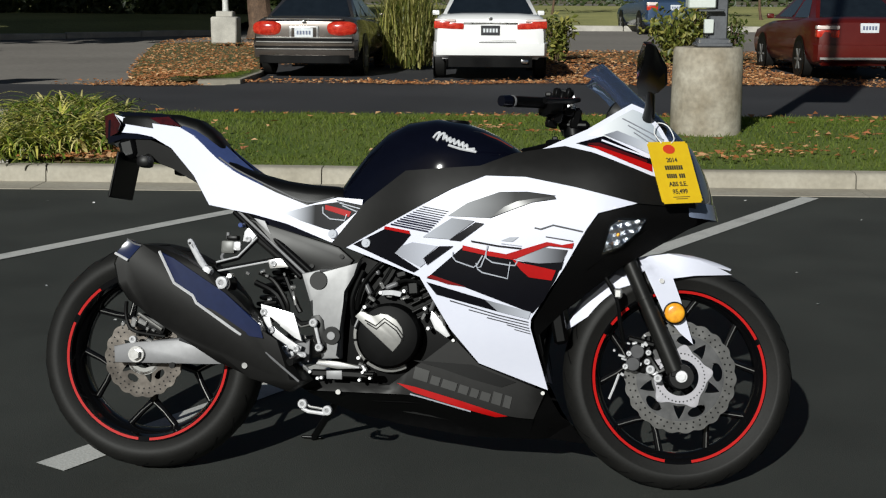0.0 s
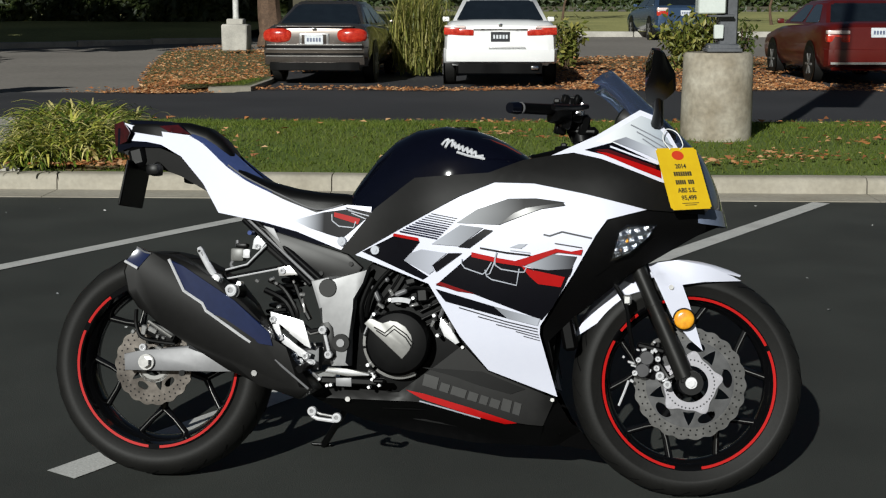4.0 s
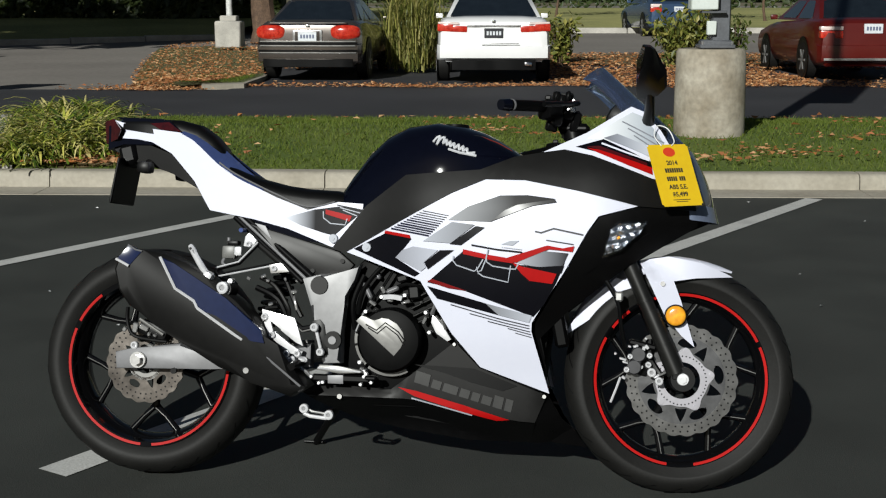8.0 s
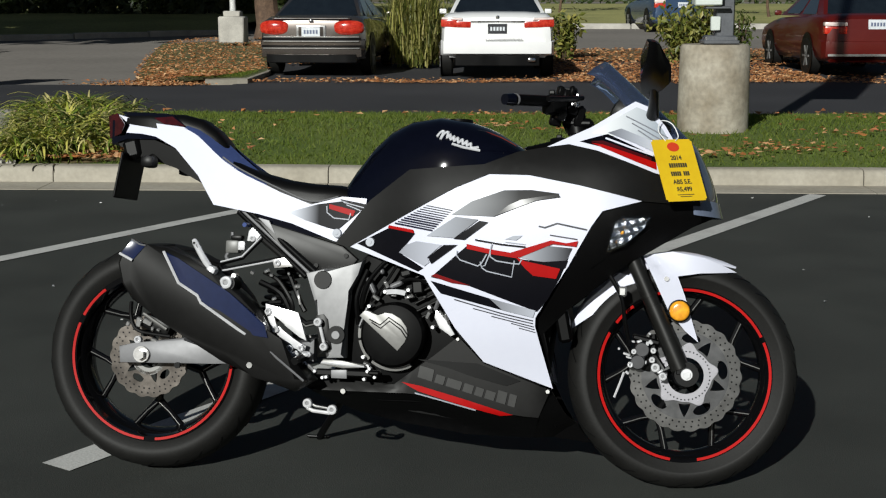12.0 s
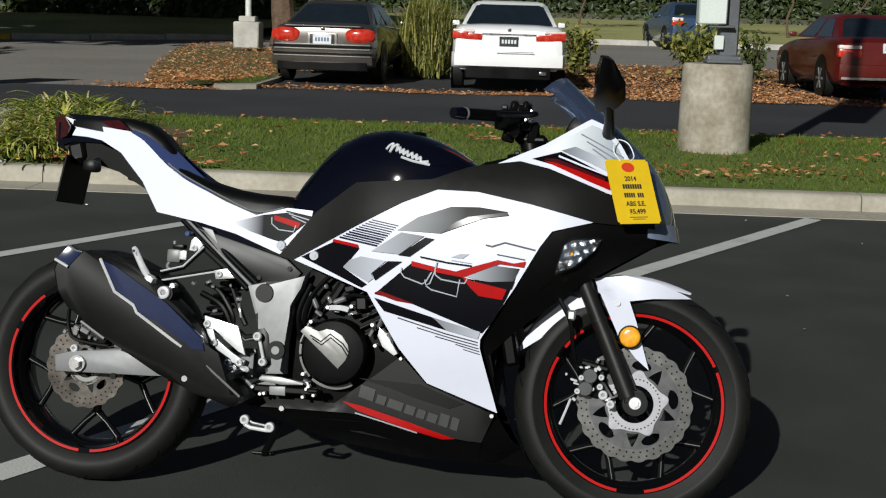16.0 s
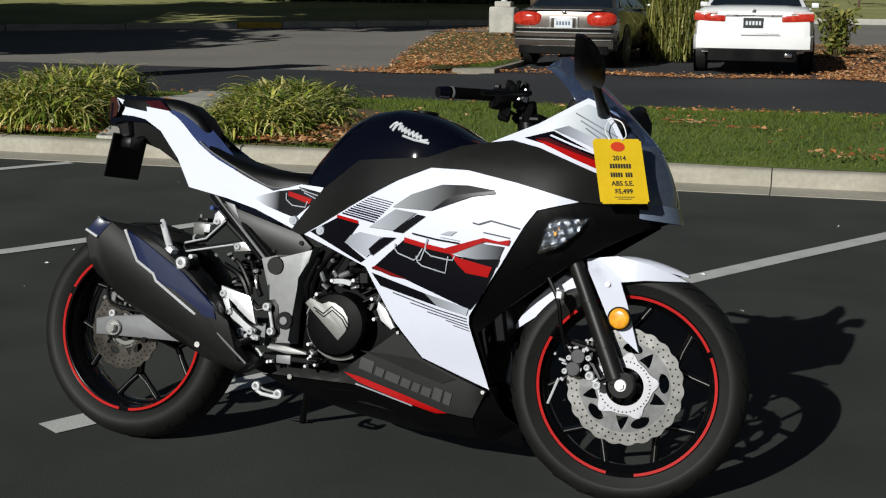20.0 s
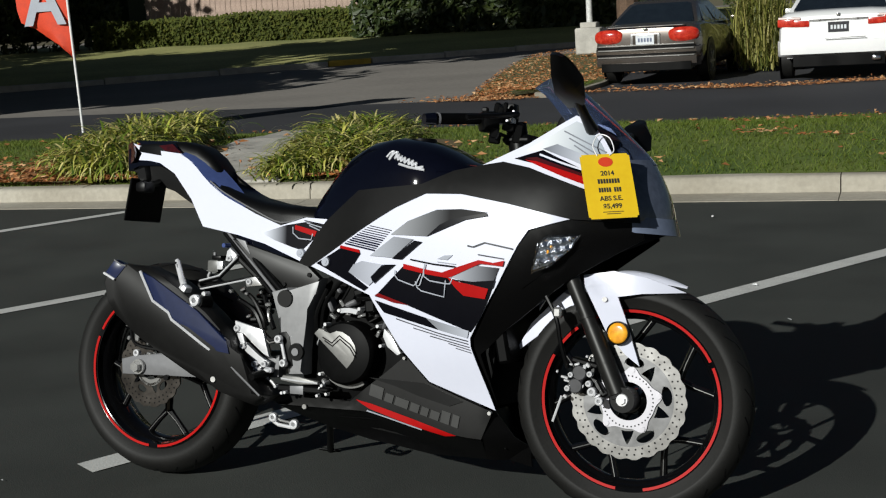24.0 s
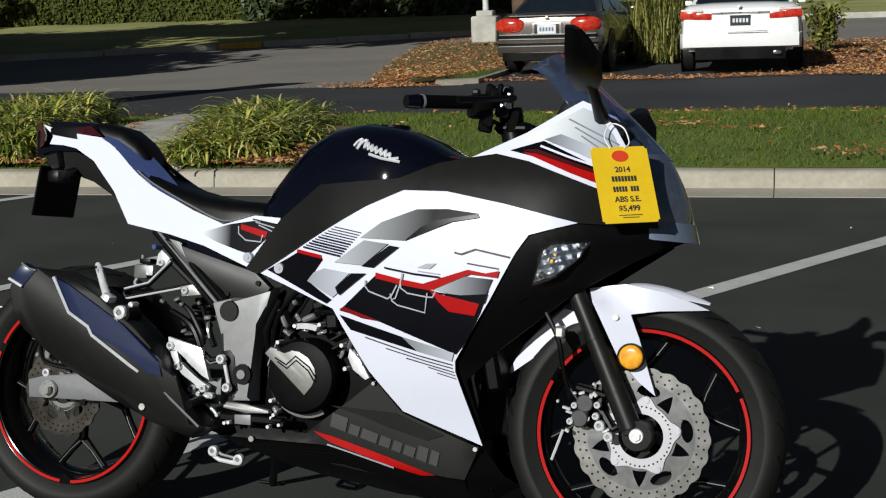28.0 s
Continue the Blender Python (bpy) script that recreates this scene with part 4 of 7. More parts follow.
# ---- parked cars ----
def car(name, m, L, W, H, paint, label, style):
    """A sedan seen mostly from behind; x across, y from the rear bumper forward."""
    t = thing(name, m, label, "car")
    hw = W / 2
    deck, zb = style["deck"], style.get("bottom", 0.24)
    ys = [0.0, 0.03, 0.12, 0.45, 0.95, 1.4, 2.4, 3.3, 3.9, 4.5, L - 0.08, L]
    wid = [0.86, 0.93, 0.965, 0.99, 1.0, 1.0, 1.0, 1.0, 0.99, 0.95, 0.84, 0.72]
    top = [deck - 0.22, deck - 0.07, deck - 0.01, deck + 0.02, deck + 0.03, deck, deck - 0.03, deck - 0.06, deck - 0.12, deck - 0.2, deck - 0.33, deck - 0.45]
    bm = bmesh.new()
    rings = []
    for y, k, d in zip(ys, wid, top):
        w = hw * k
        zz = zb + (0.10 if y < 0.05 or y > L - 0.1 else 0)
        half = [(0, zz), (w * 0.86, zz), (w * 0.96, zz + 0.10), (w, 0.52), (w * 0.985, d - 0.17), (w * 0.94, d - 0.05), (w * 0.86, d - 0.005), (w * 0.5, d + 0.018), (0, d + 0.022)]
        pts = half + [(-x, z) for x, z in half[-2:0:-1]]
        rings.append([bm.verts.new((x, y, z)) for x, z in pts])
    n = len(rings[0])
    for a, b in zip(rings, rings[1:]):
        for i in range(n):
            bm.faces.new((a[i], a[(i + 1) % n], b[(i + 1) % n], b[i]))
    bm.faces.new(rings[0])
    bm.faces.new(rings[-1][::-1])
    bmesh.ops.triangulate(bm, faces=[f for f in bm.faces if len(f.verts) > 4])
    body = part("body", bm, paint, t, smooth=32)
    # greenhouse
    rb, rr, rf, wb = style["cabin"]
    bw, tw = hw * 0.86, hw * style.get("roof", 0.64)
    bm = bmesh.new()
    lo = [(-bw, rb), (bw, rb), (bw * 0.98, wb), (-bw * 0.98, wb)]
    hi = [(-tw, rr), (tw, rr), (tw, rf), (-tw, rf)]
    mid = [(x * 0.99, (y0 + y1) / 2) for (x, y0), (_, y1) in zip(lo, lo)]
    va = [bm.verts.new((x, y, deck - 0.02)) for x, y in lo]
    vb = [bm.verts.new((x, y, H - 0.055)) for x, y in hi]
    vc = [bm.verts.new((x * 0.82, y + (0.10 if i < 2 else -0.12), H - 0.012)) for i, (x, y) in enumerate(hi)]
    for a, b in ((va, vb), (vb, vc)):
        for i in range(4):
            bm.faces.new((a[i], a[(i + 1) % 4], b[(i + 1) % 4], b[i]))
    bm.faces.new(vc)
    bmesh.ops.bevel(bm, geom=[e for e in bm.edges if all(v.co.z > H - 0.1 for v in e.verts)], offset=0.035, segments=2, affect="EDGES")
    part("roof", bm, paint, t, smooth=50)
    def pane(nm, q, push):
        c = sum((Vector(p) for p in q), Vector()) / 4
        pts = [c + (Vector(p) - c) * 0.9 for p in q]
        nrm = (pts[1] - pts[0]).cross(pts[3] - pts[0]).normalized()
        if nrm.dot(c - Vector((0, L * 0.45, H * 0.6))) < 0:
            nrm.negate()
        b = bmesh.new()
        vs = [b.verts.new(p + nrm * push) for p in pts]
        f = b.faces.new(vs)
        bmesh.ops.bevel(b, geom=b.verts[:], offset=0.05, segments=3, affect="VERTICES")
        r = bmesh.ops.extrude_face_region(b, geom=b.faces[:])
        bmesh.ops.translate(b, vec=-nrm * 0.02, verts=[v for v in r["geom"] if isinstance(v, bmesh.types.BMVert)])
        part(nm, b, M_CARGLASS, t)
    P = lambda p, z: (p[0], p[1], z)
    zl, zh = deck + 0.0, H - 0.065
    pane("rear_window", [P(lo[0], zl), P(lo[1], zl), P(hi[1], zh), P(hi[0], zh)], 0.008)
    pane("windscreen", [P(lo[2], zl), P(lo[3], zl), P(hi[3], zh), P(hi[2], zh)], 0.008)
    for s, i, j in ((-1, 0, 3), (1, 1, 2)):
        c0, c1 = Vector(P(lo[i], zl)), Vector(P(lo[j], zl))
        h0, h1 = Vector(P(hi[i], zh)), Vector(P(hi[j], zh))
        for a, b in ((0.14, 0.5), (0.52, 0.9)):
            pane("side_window", [c0.lerp(c1, a), c0.lerp(c1, b), h0.lerp(h1, b), h0.lerp(h1, max(a, 0.04))], 0.006)
    # rear details
    zl0 = style["lamp_z"]
    for s in (-1, 1):
        for (x0, x1, z0, z1, mt, nm) in style["lamps"]:
            bm = bmesh.new()
            if style.get("oval"):
                bmesh.ops.create_uvsphere(bm, u_segments=24, v_segments=14, radius=1.0)
                for v in bm.verts:
                    v.co.x, v.co.z = math.copysign(abs(v.co.x) ** 0.72, v.co.x), math.copysign(abs(v.co.z) ** 0.72, v.co.z)
                bmesh.ops.scale(bm, vec=((x1 - x0) * hw / 2, 0.085, (z1 - z0) / 2), verts=bm.verts)
                bmesh.ops.translate(bm, vec=(s * (x0 + x1) / 2 * hw, 0.035, zl0 + (z0 + z1) / 2), verts=bm.verts)
            else:
                box(bm, (s * (x0 + x1) / 2 * hw, 0.055, zl0 + (z0 + z1) / 2), ((x1 - x0) * hw, 0.14, z1 - z0), 0.022, seg=2)
            for v in bm.verts:
                k = abs(v.co.x) / hw
                v.co.y += 0.24 * max(0, k - 0.72) ** 1.2
                v.co.z += style.get("sweep", 0.0) * (k - 0.6)
            part(nm, bm, mt, t, "red tail lamp" if mt is M_TAIL else "")
        bm = bmesh.new()
        box(bm, (s * (hw + 0.03), L * 0.63, deck + 0.03), (0.13, 0.08, 0.09), 0.03, seg=2)
        mir = part("wing_mirror", bm, style.get("mirror", paint), t)
    bm = bmesh.new()
    py = style.get("plate_y", 0.012)
    box(bm, (0, py, style["plate_z"]), (0.31, 0.03, 0.16), 0.006)
    pl = part("number_plate", bm, style["plate"], t, "number plate with unreadable marks")
    for k in range(5):
        part("plate_bar", box(bmesh.new(), (-0.1 + 0.05 * k, py - 0.017, style["plate_z"] + 0.002), (0.032, 0.004, 0.062), 0.001), style["bar"], pl)
    for args in style["trim"]:
        nm, c, s_, mt, bv = args
        bm = bmesh.new()
        if s_[0] > 0.8:
            # long strips follow the bumper's curve
            rows = []
            for k in range(25):
                x = -1 + k / 12
                y = c[1] - s_[1] / 2 + float(np.interp(abs(x) * s_[0] / 2 / hw, [0, .3, .7, .95, 1.0], [.015, 0, .012, .06, .18]))
                z0, z1 = c[2] - s_[2] / 2, c[2] + s_[2] / 2
                rows.append([bm.verts.new((x * s_[0] / 2, y + dy, z)) for dy, z in ((bv, z0), (0, z0 + bv * 0.5), (0, z1 - bv * 0.5), (bv, z1), (0.05, z1), (0.05, z0))])
            for a, b in zip(rows, rows[1:]):
                for i in range(6):
                    bm.faces.new((a[i], a[(i + 1) % 6], b[(i + 1) % 6], b[i]))
            bm.faces.new(rows[0])
            bm.faces.new(rows[-1][::-1])
        else:
            box(bm, c, s_, bv, seg=2)
        part(nm, bm, mt, t)
    # bumper with a slight bulge
    bm = bmesh.new()
    prof = [(0, 0.02), (0.3, 0.0), (0.7, 0.012), (0.95, 0.06), (1.0, 0.18)]
    zb0, zb1 = style["bumper"]
    rows = []
    for x, y in [(-a, b) for a, b in prof[:0:-1]] + prof:
        rows.append([bm.verts.new((x * hw * 0.985, y + dy, z)) for dy, z in ((0.03, zb0), (-0.035, zb0 + 0.03), (-0.05, (zb0 + zb1) / 2), (-0.04, zb1 - 0.02), (0.03, zb1))])
    for a, b in zip(rows, rows[1:]):
        for i in range(4):
            bm.faces.new((a[i], a[i + 1], b[i + 1], b[i]))
    part("bumper", bm, paint, t, smooth=45)
    # wheels
    for y in (0.98, 0.98 + style["wheelbase"]):
        for s in (-1, 1):
            bm = bmesh.new()
            spin(bm, [(0.20, -0.10), (0.29, -0.105), (0.315, -0.08), (0.32, 0.0), (0.315, 0.08), (0.29, 0.105), (0.20, 0.10)], 28)
            for v in bm.verts:
                v.co = Vector((v.co.y, v.co.x, v.co.z)) + Vector((s * (hw - 0.093), y, 0.32))
            wh = part("wheel", bm, M_RUBBER, t, "black tyre")
            bm = bmesh.new()
            spin(bm, [(0.02, 0.0), (0.2, 0.0), (0.205, 0.02), (0.02, 0.03)], 24)
            for k in range(6):
                a = k * math.tau / 6
                b2 = bmesh.ops.create_cube(bm, size=1.0)["verts"]
                bmesh.ops.scale(bm, vec=(0.17, 0.02, 0.035), verts=b2)
                bmesh.ops.translate(bm, vec=(0.105, 0.035, 0), verts=b2)
                bmesh.ops.rotate(bm, matrix=Matrix.Rotation(a, 3, "Y"), cent=(0, 0, 0), verts=b2)
            for v in bm.verts:
                v.co = Vector((s * v.co.y, v.co.x, v.co.z)) + Vector((s * (hw - 0.022), y, 0.32))
            part("rim", bm, M_ALLOY, wh)
            # flat black disc in place of the shaded hollow of the arch
            bm = bmesh.new()
            spin(bm, [(0.0, -0.005), (0.375, -0.005), (0.375, 0.002), (0.0, 0.002)], 28, closed=False)
            for v in bm.verts:
                v.co = Vector((v.co.y, v.co.x, v.co.z)) + Vector((s * (hw + 0.002), y, 0.345))
            bmesh.ops.remove_doubles(bm, verts=bm.verts, dist=0.0005)
            part("wheel_arch", bm, M_BLACK, t)
    return t


car("sedan", pose(0.10, 21.55, 0, 0, 0, 0.5), 4.86, 1.85, 1.465, M_CARWHITE, "white modern sedan parked tail-out beside leaf litter", dict(
    deck=1.03, bottom=0.345, cabin=(0.62, 1.45, 2.7, 3.7), roof=0.66, lamp_z=0.82, plate_z=0.80, wheelbase=2.78, bumper=(0.38, 0.62),
    lamps=[(0.46, 0.72, 0.0, 0.10, M_TAIL, "tail_lamp"), (0.70, 0.98, 0.0, 0.12, M_TAIL, "tail_lamp"), (0.60, 0.97, 0.115, 0.155, M_TAILCLEAR, "tail_lamp")], sweep=0.03,
    plate=M_DARKPLATE, bar=M_PLATE,
    trim=[("chrome_strip", (0, 0.005, 0.915), (0.86, 0.03, 0.03), M_CHROME, 0.006), ("lower_valance", (0, 0.0, 0.300), (1.34, 0.13, 0.17), M_BLACK, 0.02),
          ("badge", (0, 0.03, 0.985), (0.06, 0.03, 0.05), M_CHROME, 0.01), ("exhaust_tip", (0.55, -0.06, 0.315), (0.13, 0.1, 0.07), M_CHROME, 0.03),
          ("exhaust_tip", (-0.58, 0.0, 0.30), (0.16, 0.1, 0.07), M_BLACK, 0.03), ("bumper_line", (0.1, -0.052, 0.640), (0.6, 0.012, 0.012), M_STEEL, 0.003)]))
car("sedan", pose(-2.98, 22.2, 0, 0, 0, -3.0), 4.7, 1.78, 1.40, M_CARGREY, "older bronze-grey sedan parked tail-out in partial shade", dict(
    deck=0.97, cabin=(0.55, 1.35, 2.5, 3.5), roof=0.62, lamp_z=0.70, plate_z=0.735, wheelbase=2.7, bumper=(0.30, 0.62),
    lamps=[(0.42, 0.985, -0.02, 0.225, M_TAIL, "tail_lamp")], oval=True, plate_y=-0.022, sweep=0.0, plate=M_PLATE, bar=M_BAR,
    trim=[("plate_surround", (0, -0.004, 0.75), (0.50, 0.04, 0.185), M_STEEL, 0.018), ("plate_recess", (0, -0.0065, 0.745), (0.42, 0.04, 0.165), M_CARGREY, 0.012),
          ("lamp_strip", (0, -0.030, 0.655), (1.60, 0.05, 0.022), M_STEEL, 0.006), ("bumper_gap", (0, -0.038, 0.622), (1.66, 0.05, 0.034), M_BLACK, 0.005),
          # the steel bumper strips stand in for highlight bands on the bumper
          ("bumper_strip", (0, -0.056, 0.585), (1.60, 0.03, 0.024), M_STEEL, 0.008), ("bumper_groove", (0, -0.056, 0.505), (1.66, 0.03, 0.030), M_BLACK, 0.005),
          ("bumper_strip", (0, -0.056, 0.470), (1.62, 0.03, 0.020), M_STEEL, 0.007), ("lower_valance", (0, 0.0, 0.30), (1.5, 0.12, 0.14), M_BLACK, 0.02),
          ("spoiler_lip", (0, 0.05, 0.955), (1.3, 0.12, 0.03), M_CARGREY, 0.01), ("lip_edge", (0, -0.012, 0.958), (1.24, 0.012, 0.012), M_CHROME, 0.004), ("badge", (0, -0.004, 0.915), (0.07, 0.03, 0.03), M_CHROME, 0.008)]))
car("sedan", pose(6.35, 22.4, 0, 0, 0, 2.0), 4.7, 1.78, 1.42, M_CARRED, "dark red older sedan parked tail-out under a post shadow", dict(
    deck=1.0, cabin=(0.5, 1.2, 2.5, 3.4), roof=0.64, lamp_z=0.70, plate_z=0.86, wheelbase=2.65, bumper=(0.30, 0.60),
    lamps=[(0.56, 0.97, 0.0, 0.13, M_TAIL, "tail_lamp"), (0.56, 0.97, 0.135, 0.20, M_TAILCLEAR, "tail_lamp")], sweep=0.0, plate=M_PLATE, bar=M_BAR,
    trim=[("bumper_strip", (0, -0.05, 0.36), (1.6, 0.02, 0.04), M_STEEL, 0.005)]))
car("sedan", pose(5.7, 40.5, rise(41.5), 0, 0, 6.0), 4.6, 1.78, 1.43, M_CARBLUE, "blue sedan parked far off behind the shrubs", dict(
    deck=1.0, cabin=(0.55, 1.3, 2.5, 3.4), roof=0.64, lamp_z=0.72, plate_z=0.8, wheelbase=2.65, bumper=(0.30, 0.60),
    lamps=[(0.6, 0.96, 0.0, 0.14, M_TAIL, "tail_lamp"), (0.6, 0.96, 0.145, 0.24, M_TAILCLEAR, "tail_lamp")], plate=M_PLATE, bar=M_BAR,
    trim=[("bumper_strip", (0, -0.05, 0.42), (1.6, 0.02, 0.04), M_BLACK, 0.005)]))


# ---- motorcycle: x forward from the rear axle, y to its left, z up, leaning on its stand ----
bike = thing("motorcycle", pose(-0.8874, 3.4136, 0, -11.5, 0, -6.4), "white, black and red sport motorcycle leaning on its side stand", "motorcycle")


def fairing_w(u, v):
    return spline(v, [.12, .26, .4, .55, .7, .8, .87, .95, 1.02], [.06, .10, .155, .195, .205, .185, .15, .11, .08]) * \
        spline(u, [.45, .6, .75, .95, 1.1, 1.25, 1.38, 1.47], [.58, .70, .90, 1.0, 1.0, .92, .58, .2])


def tail_w(u, v):
    return spline(u, [-.12, 0, .12, .3, .5, .62], [.04, .062, .082, .10, .114, .118])


def belly_w(u, v):
    crease = float(np.interp(u, [.45, .70, .74, .88, 1.0, 1.1], [.226, .227, .224, .194, .180, .174]))
    ledge = 0.55 * max(0.0, v - crease) * max(0.0, min(1.0, (0.70 - u) / 0.05))
    return spline(u, [.45, .6, .8, 1.0, 1.07, 1.18], [.125, .13, .125, .115, .098, .01]) * \
        float(np.interp(v - crease, [-.11, -.06, -.025, -.004, .004, .06, .25], [.05, .22, .62, .94, .975, 1.0, 1.04])) - ledge


def panel(name, outline, surf, mat, parent=bike, out=0.0, thick=0.004, both=True, label="", size=0.035):
    ob = part(name, skin(outline, surf, out, thick, 1, size), mat, parent, label, 30)
    if both:
        part(name, skin(outline, surf, out, thick, -1, size), mat, parent, label, 30)
    return ob


def ribbon(points, w):
    """A thin band of width w along a line of (u, v) points, as an outline."""
    left, right = [], []
    for i, p in enumerate(points):
        a, b = points[max(0, i - 1)], points[min(len(points) - 1, i + 1)]
        d = Vector((b[0] - a[0], b[1] - a[1])).normalized()
        nx, ny = -d.y * w / 2, d.x * w / 2
        left.append((p[0] + nx, p[1] + ny))
        right.append((p[0] - nx, p[1] - ny))
    return left + right[::-1]


# wheels -----------------------------------------------------------------
def ring_bolt(u, w, v, r, parent, name="ring_bolt"):
    """A bright flanged bolt with a recessed dark socket."""
    bm = spin(bmesh.new(), [(r * 0.42, -0.004), (r * 0.62, -0.0055), (r * 0.9, -0.004), (r, 0.0), (r, 0.008), (r * 0.42, 0.008)], 18)
    part(name, bm, M_BRIGHT, parent, "", 40, pose(u, -w, v))
    part("bolt_socket", rod(bmesh.new(), (u, -w + 0.006, v), (u, -w - 0.0015, v), r * 0.45, n=8), M_FRAME, parent)


def bike_wheel(name, u, v, R, rim, half, q, turn, phase, disc_r, disc_w, disc_in, lobes, label, stripes):
    hubm = pose(u, 0, v, 0, 0, turn)
    bm = bmesh.new()
    spin(bm, [(rim + 0.002, -q), (rim + 0.005, -q + 0.005), (0.214, -q + 0.012), (0.198, -0.02), (0.195, 0), (0.198, 0.02), (0.214, q - 0.012), (rim + 0.005, q - 0.005), (rim + 0.002, q),
              (0.214, q - 0.004), (0.204, 0.024), (0.202, 0), (0.204, -0.024), (0.214, -q + 0.004)], 72)
    wh = part(name, bm, M_RIM, bike, label, 45, hubm)
    bm = bmesh.new()
    prof = [(0.214, -q + 0.006), (0.224, -half * 0.72), (0.245, -half * 0.96), (R - 0.042, -half), (R - 0.022, -half * 0.86), (R - 0.007, -half * 0.5), (R, 0),
            (R - 0.007, half * 0.5), (R - 0.022, half * 0.86), (R - 0.042, half), (0.245, half * 0.96), (0.224, half * 0.72), (0.214, q - 0.006)]
    spin(bm, prof, 96)
    part("tyre", bm, M_RUBBER, wh, "worn black sport tyre", 60)
    # tread grooves cut as dark slanted sipes
    for k in range(26):
        a = k * math.tau / 26
        for s in (-1, 1):
            bm = bmesh.new()
            pts = []
            for i in range(5):
                t = i / 4
                y = s * half * (0.25 + 0.5 * t)
                r = R - 0.007 * (abs(y) / (half * 0.5)) ** 2 - 0.0011 if abs(y) < half * 0.5 else R - 0.007 - 0.015 * (abs(y) / half - 0.5) / 0.36 - 0.0009
                ang = a + 0.16 * t + (0.06 if s > 0 else 0)
                pts.append((r * math.cos(ang), y, r * math.sin(ang)))
            tube(bm, pts, 0.0018, 4)
            part("tread_groove", bm, M_BLACK, wh, smooth=0)
    for a0, a1 in stripes:
        bm = bmesh.new()
        spin(bm, [(rim - 0.0068, -q - 0.0012), (rim, -q - 0.0018), (rim, -q + 0.001), (rim - 0.0068, -q + 0.001)], 30, radians(a0), radians(a1))
        part("rim_stripe", bm, M_RIMRED, wh, "red rim tape")
    bm = bmesh.new()
    spin(bm, [(0.0, -0.055), (0.03, -0.055), (0.036, -0.04), (0.034, 0.04), (0.03, 0.055), (0.0, 0.055)], 28, closed=False)
    part("hub", bm, M_RIM, wh)
    for k in range(5):
        a = k * math.tau / 5 + phase
        bm = bmesh.new()
        c = lambda r, d: (r * math.cos(a + d), 0, r * math.sin(a + d))
        tube(bm, [c(0.03, 0), c(0.075, 0), c(0.128, 0)], [0.017, 0.012, 0.011], 8)
        for s in (-1, 1):
            tube(bm, [c(0.120, 0), c(0.155, s * 0.20), c(0.205, s * 0.34)], [0.010, 0.0085, 0.010], 8)
        part("spoke", bm, M_RIM, wh)
        # highlights along the spokes, put on as thin pale tubes
        bm = bmesh.new()
        for s in (-1, 1):
            tube(bm, [Vector(c(0.128, s * 0.02)) + Vector((0, -0.0098, 0)), Vector(c(0.155, s * 0.20)) + Vector((0, -0.0085, 0)), Vector(c(0.203, s * 0.335)) + Vector((0, -0.0098, 0))], 0.0012, 5)
        part("spoke_edge", bm, M_ALLOY, wh, "thin pale line standing in for a spoke highlight")
    # wave disc
    bm = bmesh.new()
    n = lobes * 8
    outer, inner = [], []
    for k in range(n):
        a = k * math.tau / n
        r = disc_r + 0.0045 * (1 - abs(math.sin(a * lobes / 2)) ** 3) - 0.002
        outer.append((r, a))
        inner.append((disc_in, a))
    for y in (-disc_w - 0.0022, -disc_w + 0.0022):
        A = [bm.verts.new((r * math.cos(a), y, r * math.sin(a))) for r, a in outer]
        B_ = [bm.verts.new((r * math.cos(a), y, r * math.sin(a))) for r, a in inner]
        for k in range(n):
            bm.faces.new((A[k], A[(k + 1) % n], B_[(k + 1) % n], B_[k]))
        if y < -disc_w:
            A0, B0 = A, B_
    for k in range(n):
        bm.faces.new((A0[k], A0[(k + 1) % n], A[(k + 1) % n], A[k]))
        bm.faces.new((B0[k], B0[(k + 1) % n], B_[(k + 1) % n], B_[k]))
    dk = part("brake_disc", bm, M_DISC if u > 1 else M_REARDISC, wh, "wave-edged steel brake disc", 30)
    bm = bmesh.new()
    for k in range(lobes * 2):
        for i, rr in enumerate((disc_r - 0.010, disc_r - 0.022)):
            a = (k + 0.25 * i) * math.tau / (lobes * 2)
            x, z = rr * math.cos(a), rr * math.sin(a)
            rod(bm, (x, -disc_w - 0.003, z), (x, -disc_w - 0.0018, z), 0.0024, n=7)
    hl = part("drilled_hole", bm, M_BLACK, wh, smooth=0)
    hl["kind"] = "stuff"
    return wh


rear = bike_wheel("rear_wheel", 0.0, 0.293, 0.303, 0.2232, 0.080, 0.068, 0, 0.942, 0.106, 0.088, 0.072, 18, "black five-spoke alloy rear wheel", [(128, 152), (158, 266), (274, 358)])
front = bike_wheel("front_wheel", 1.393, 0.298, 0.292, 0.2190, 0.058, 0.044, 6, 0.42, 0.139, 0.060, 0.110, 22, "black five-spoke alloy front wheel", [(28, 118), (128, 144), (152, 262), (280, 384)])
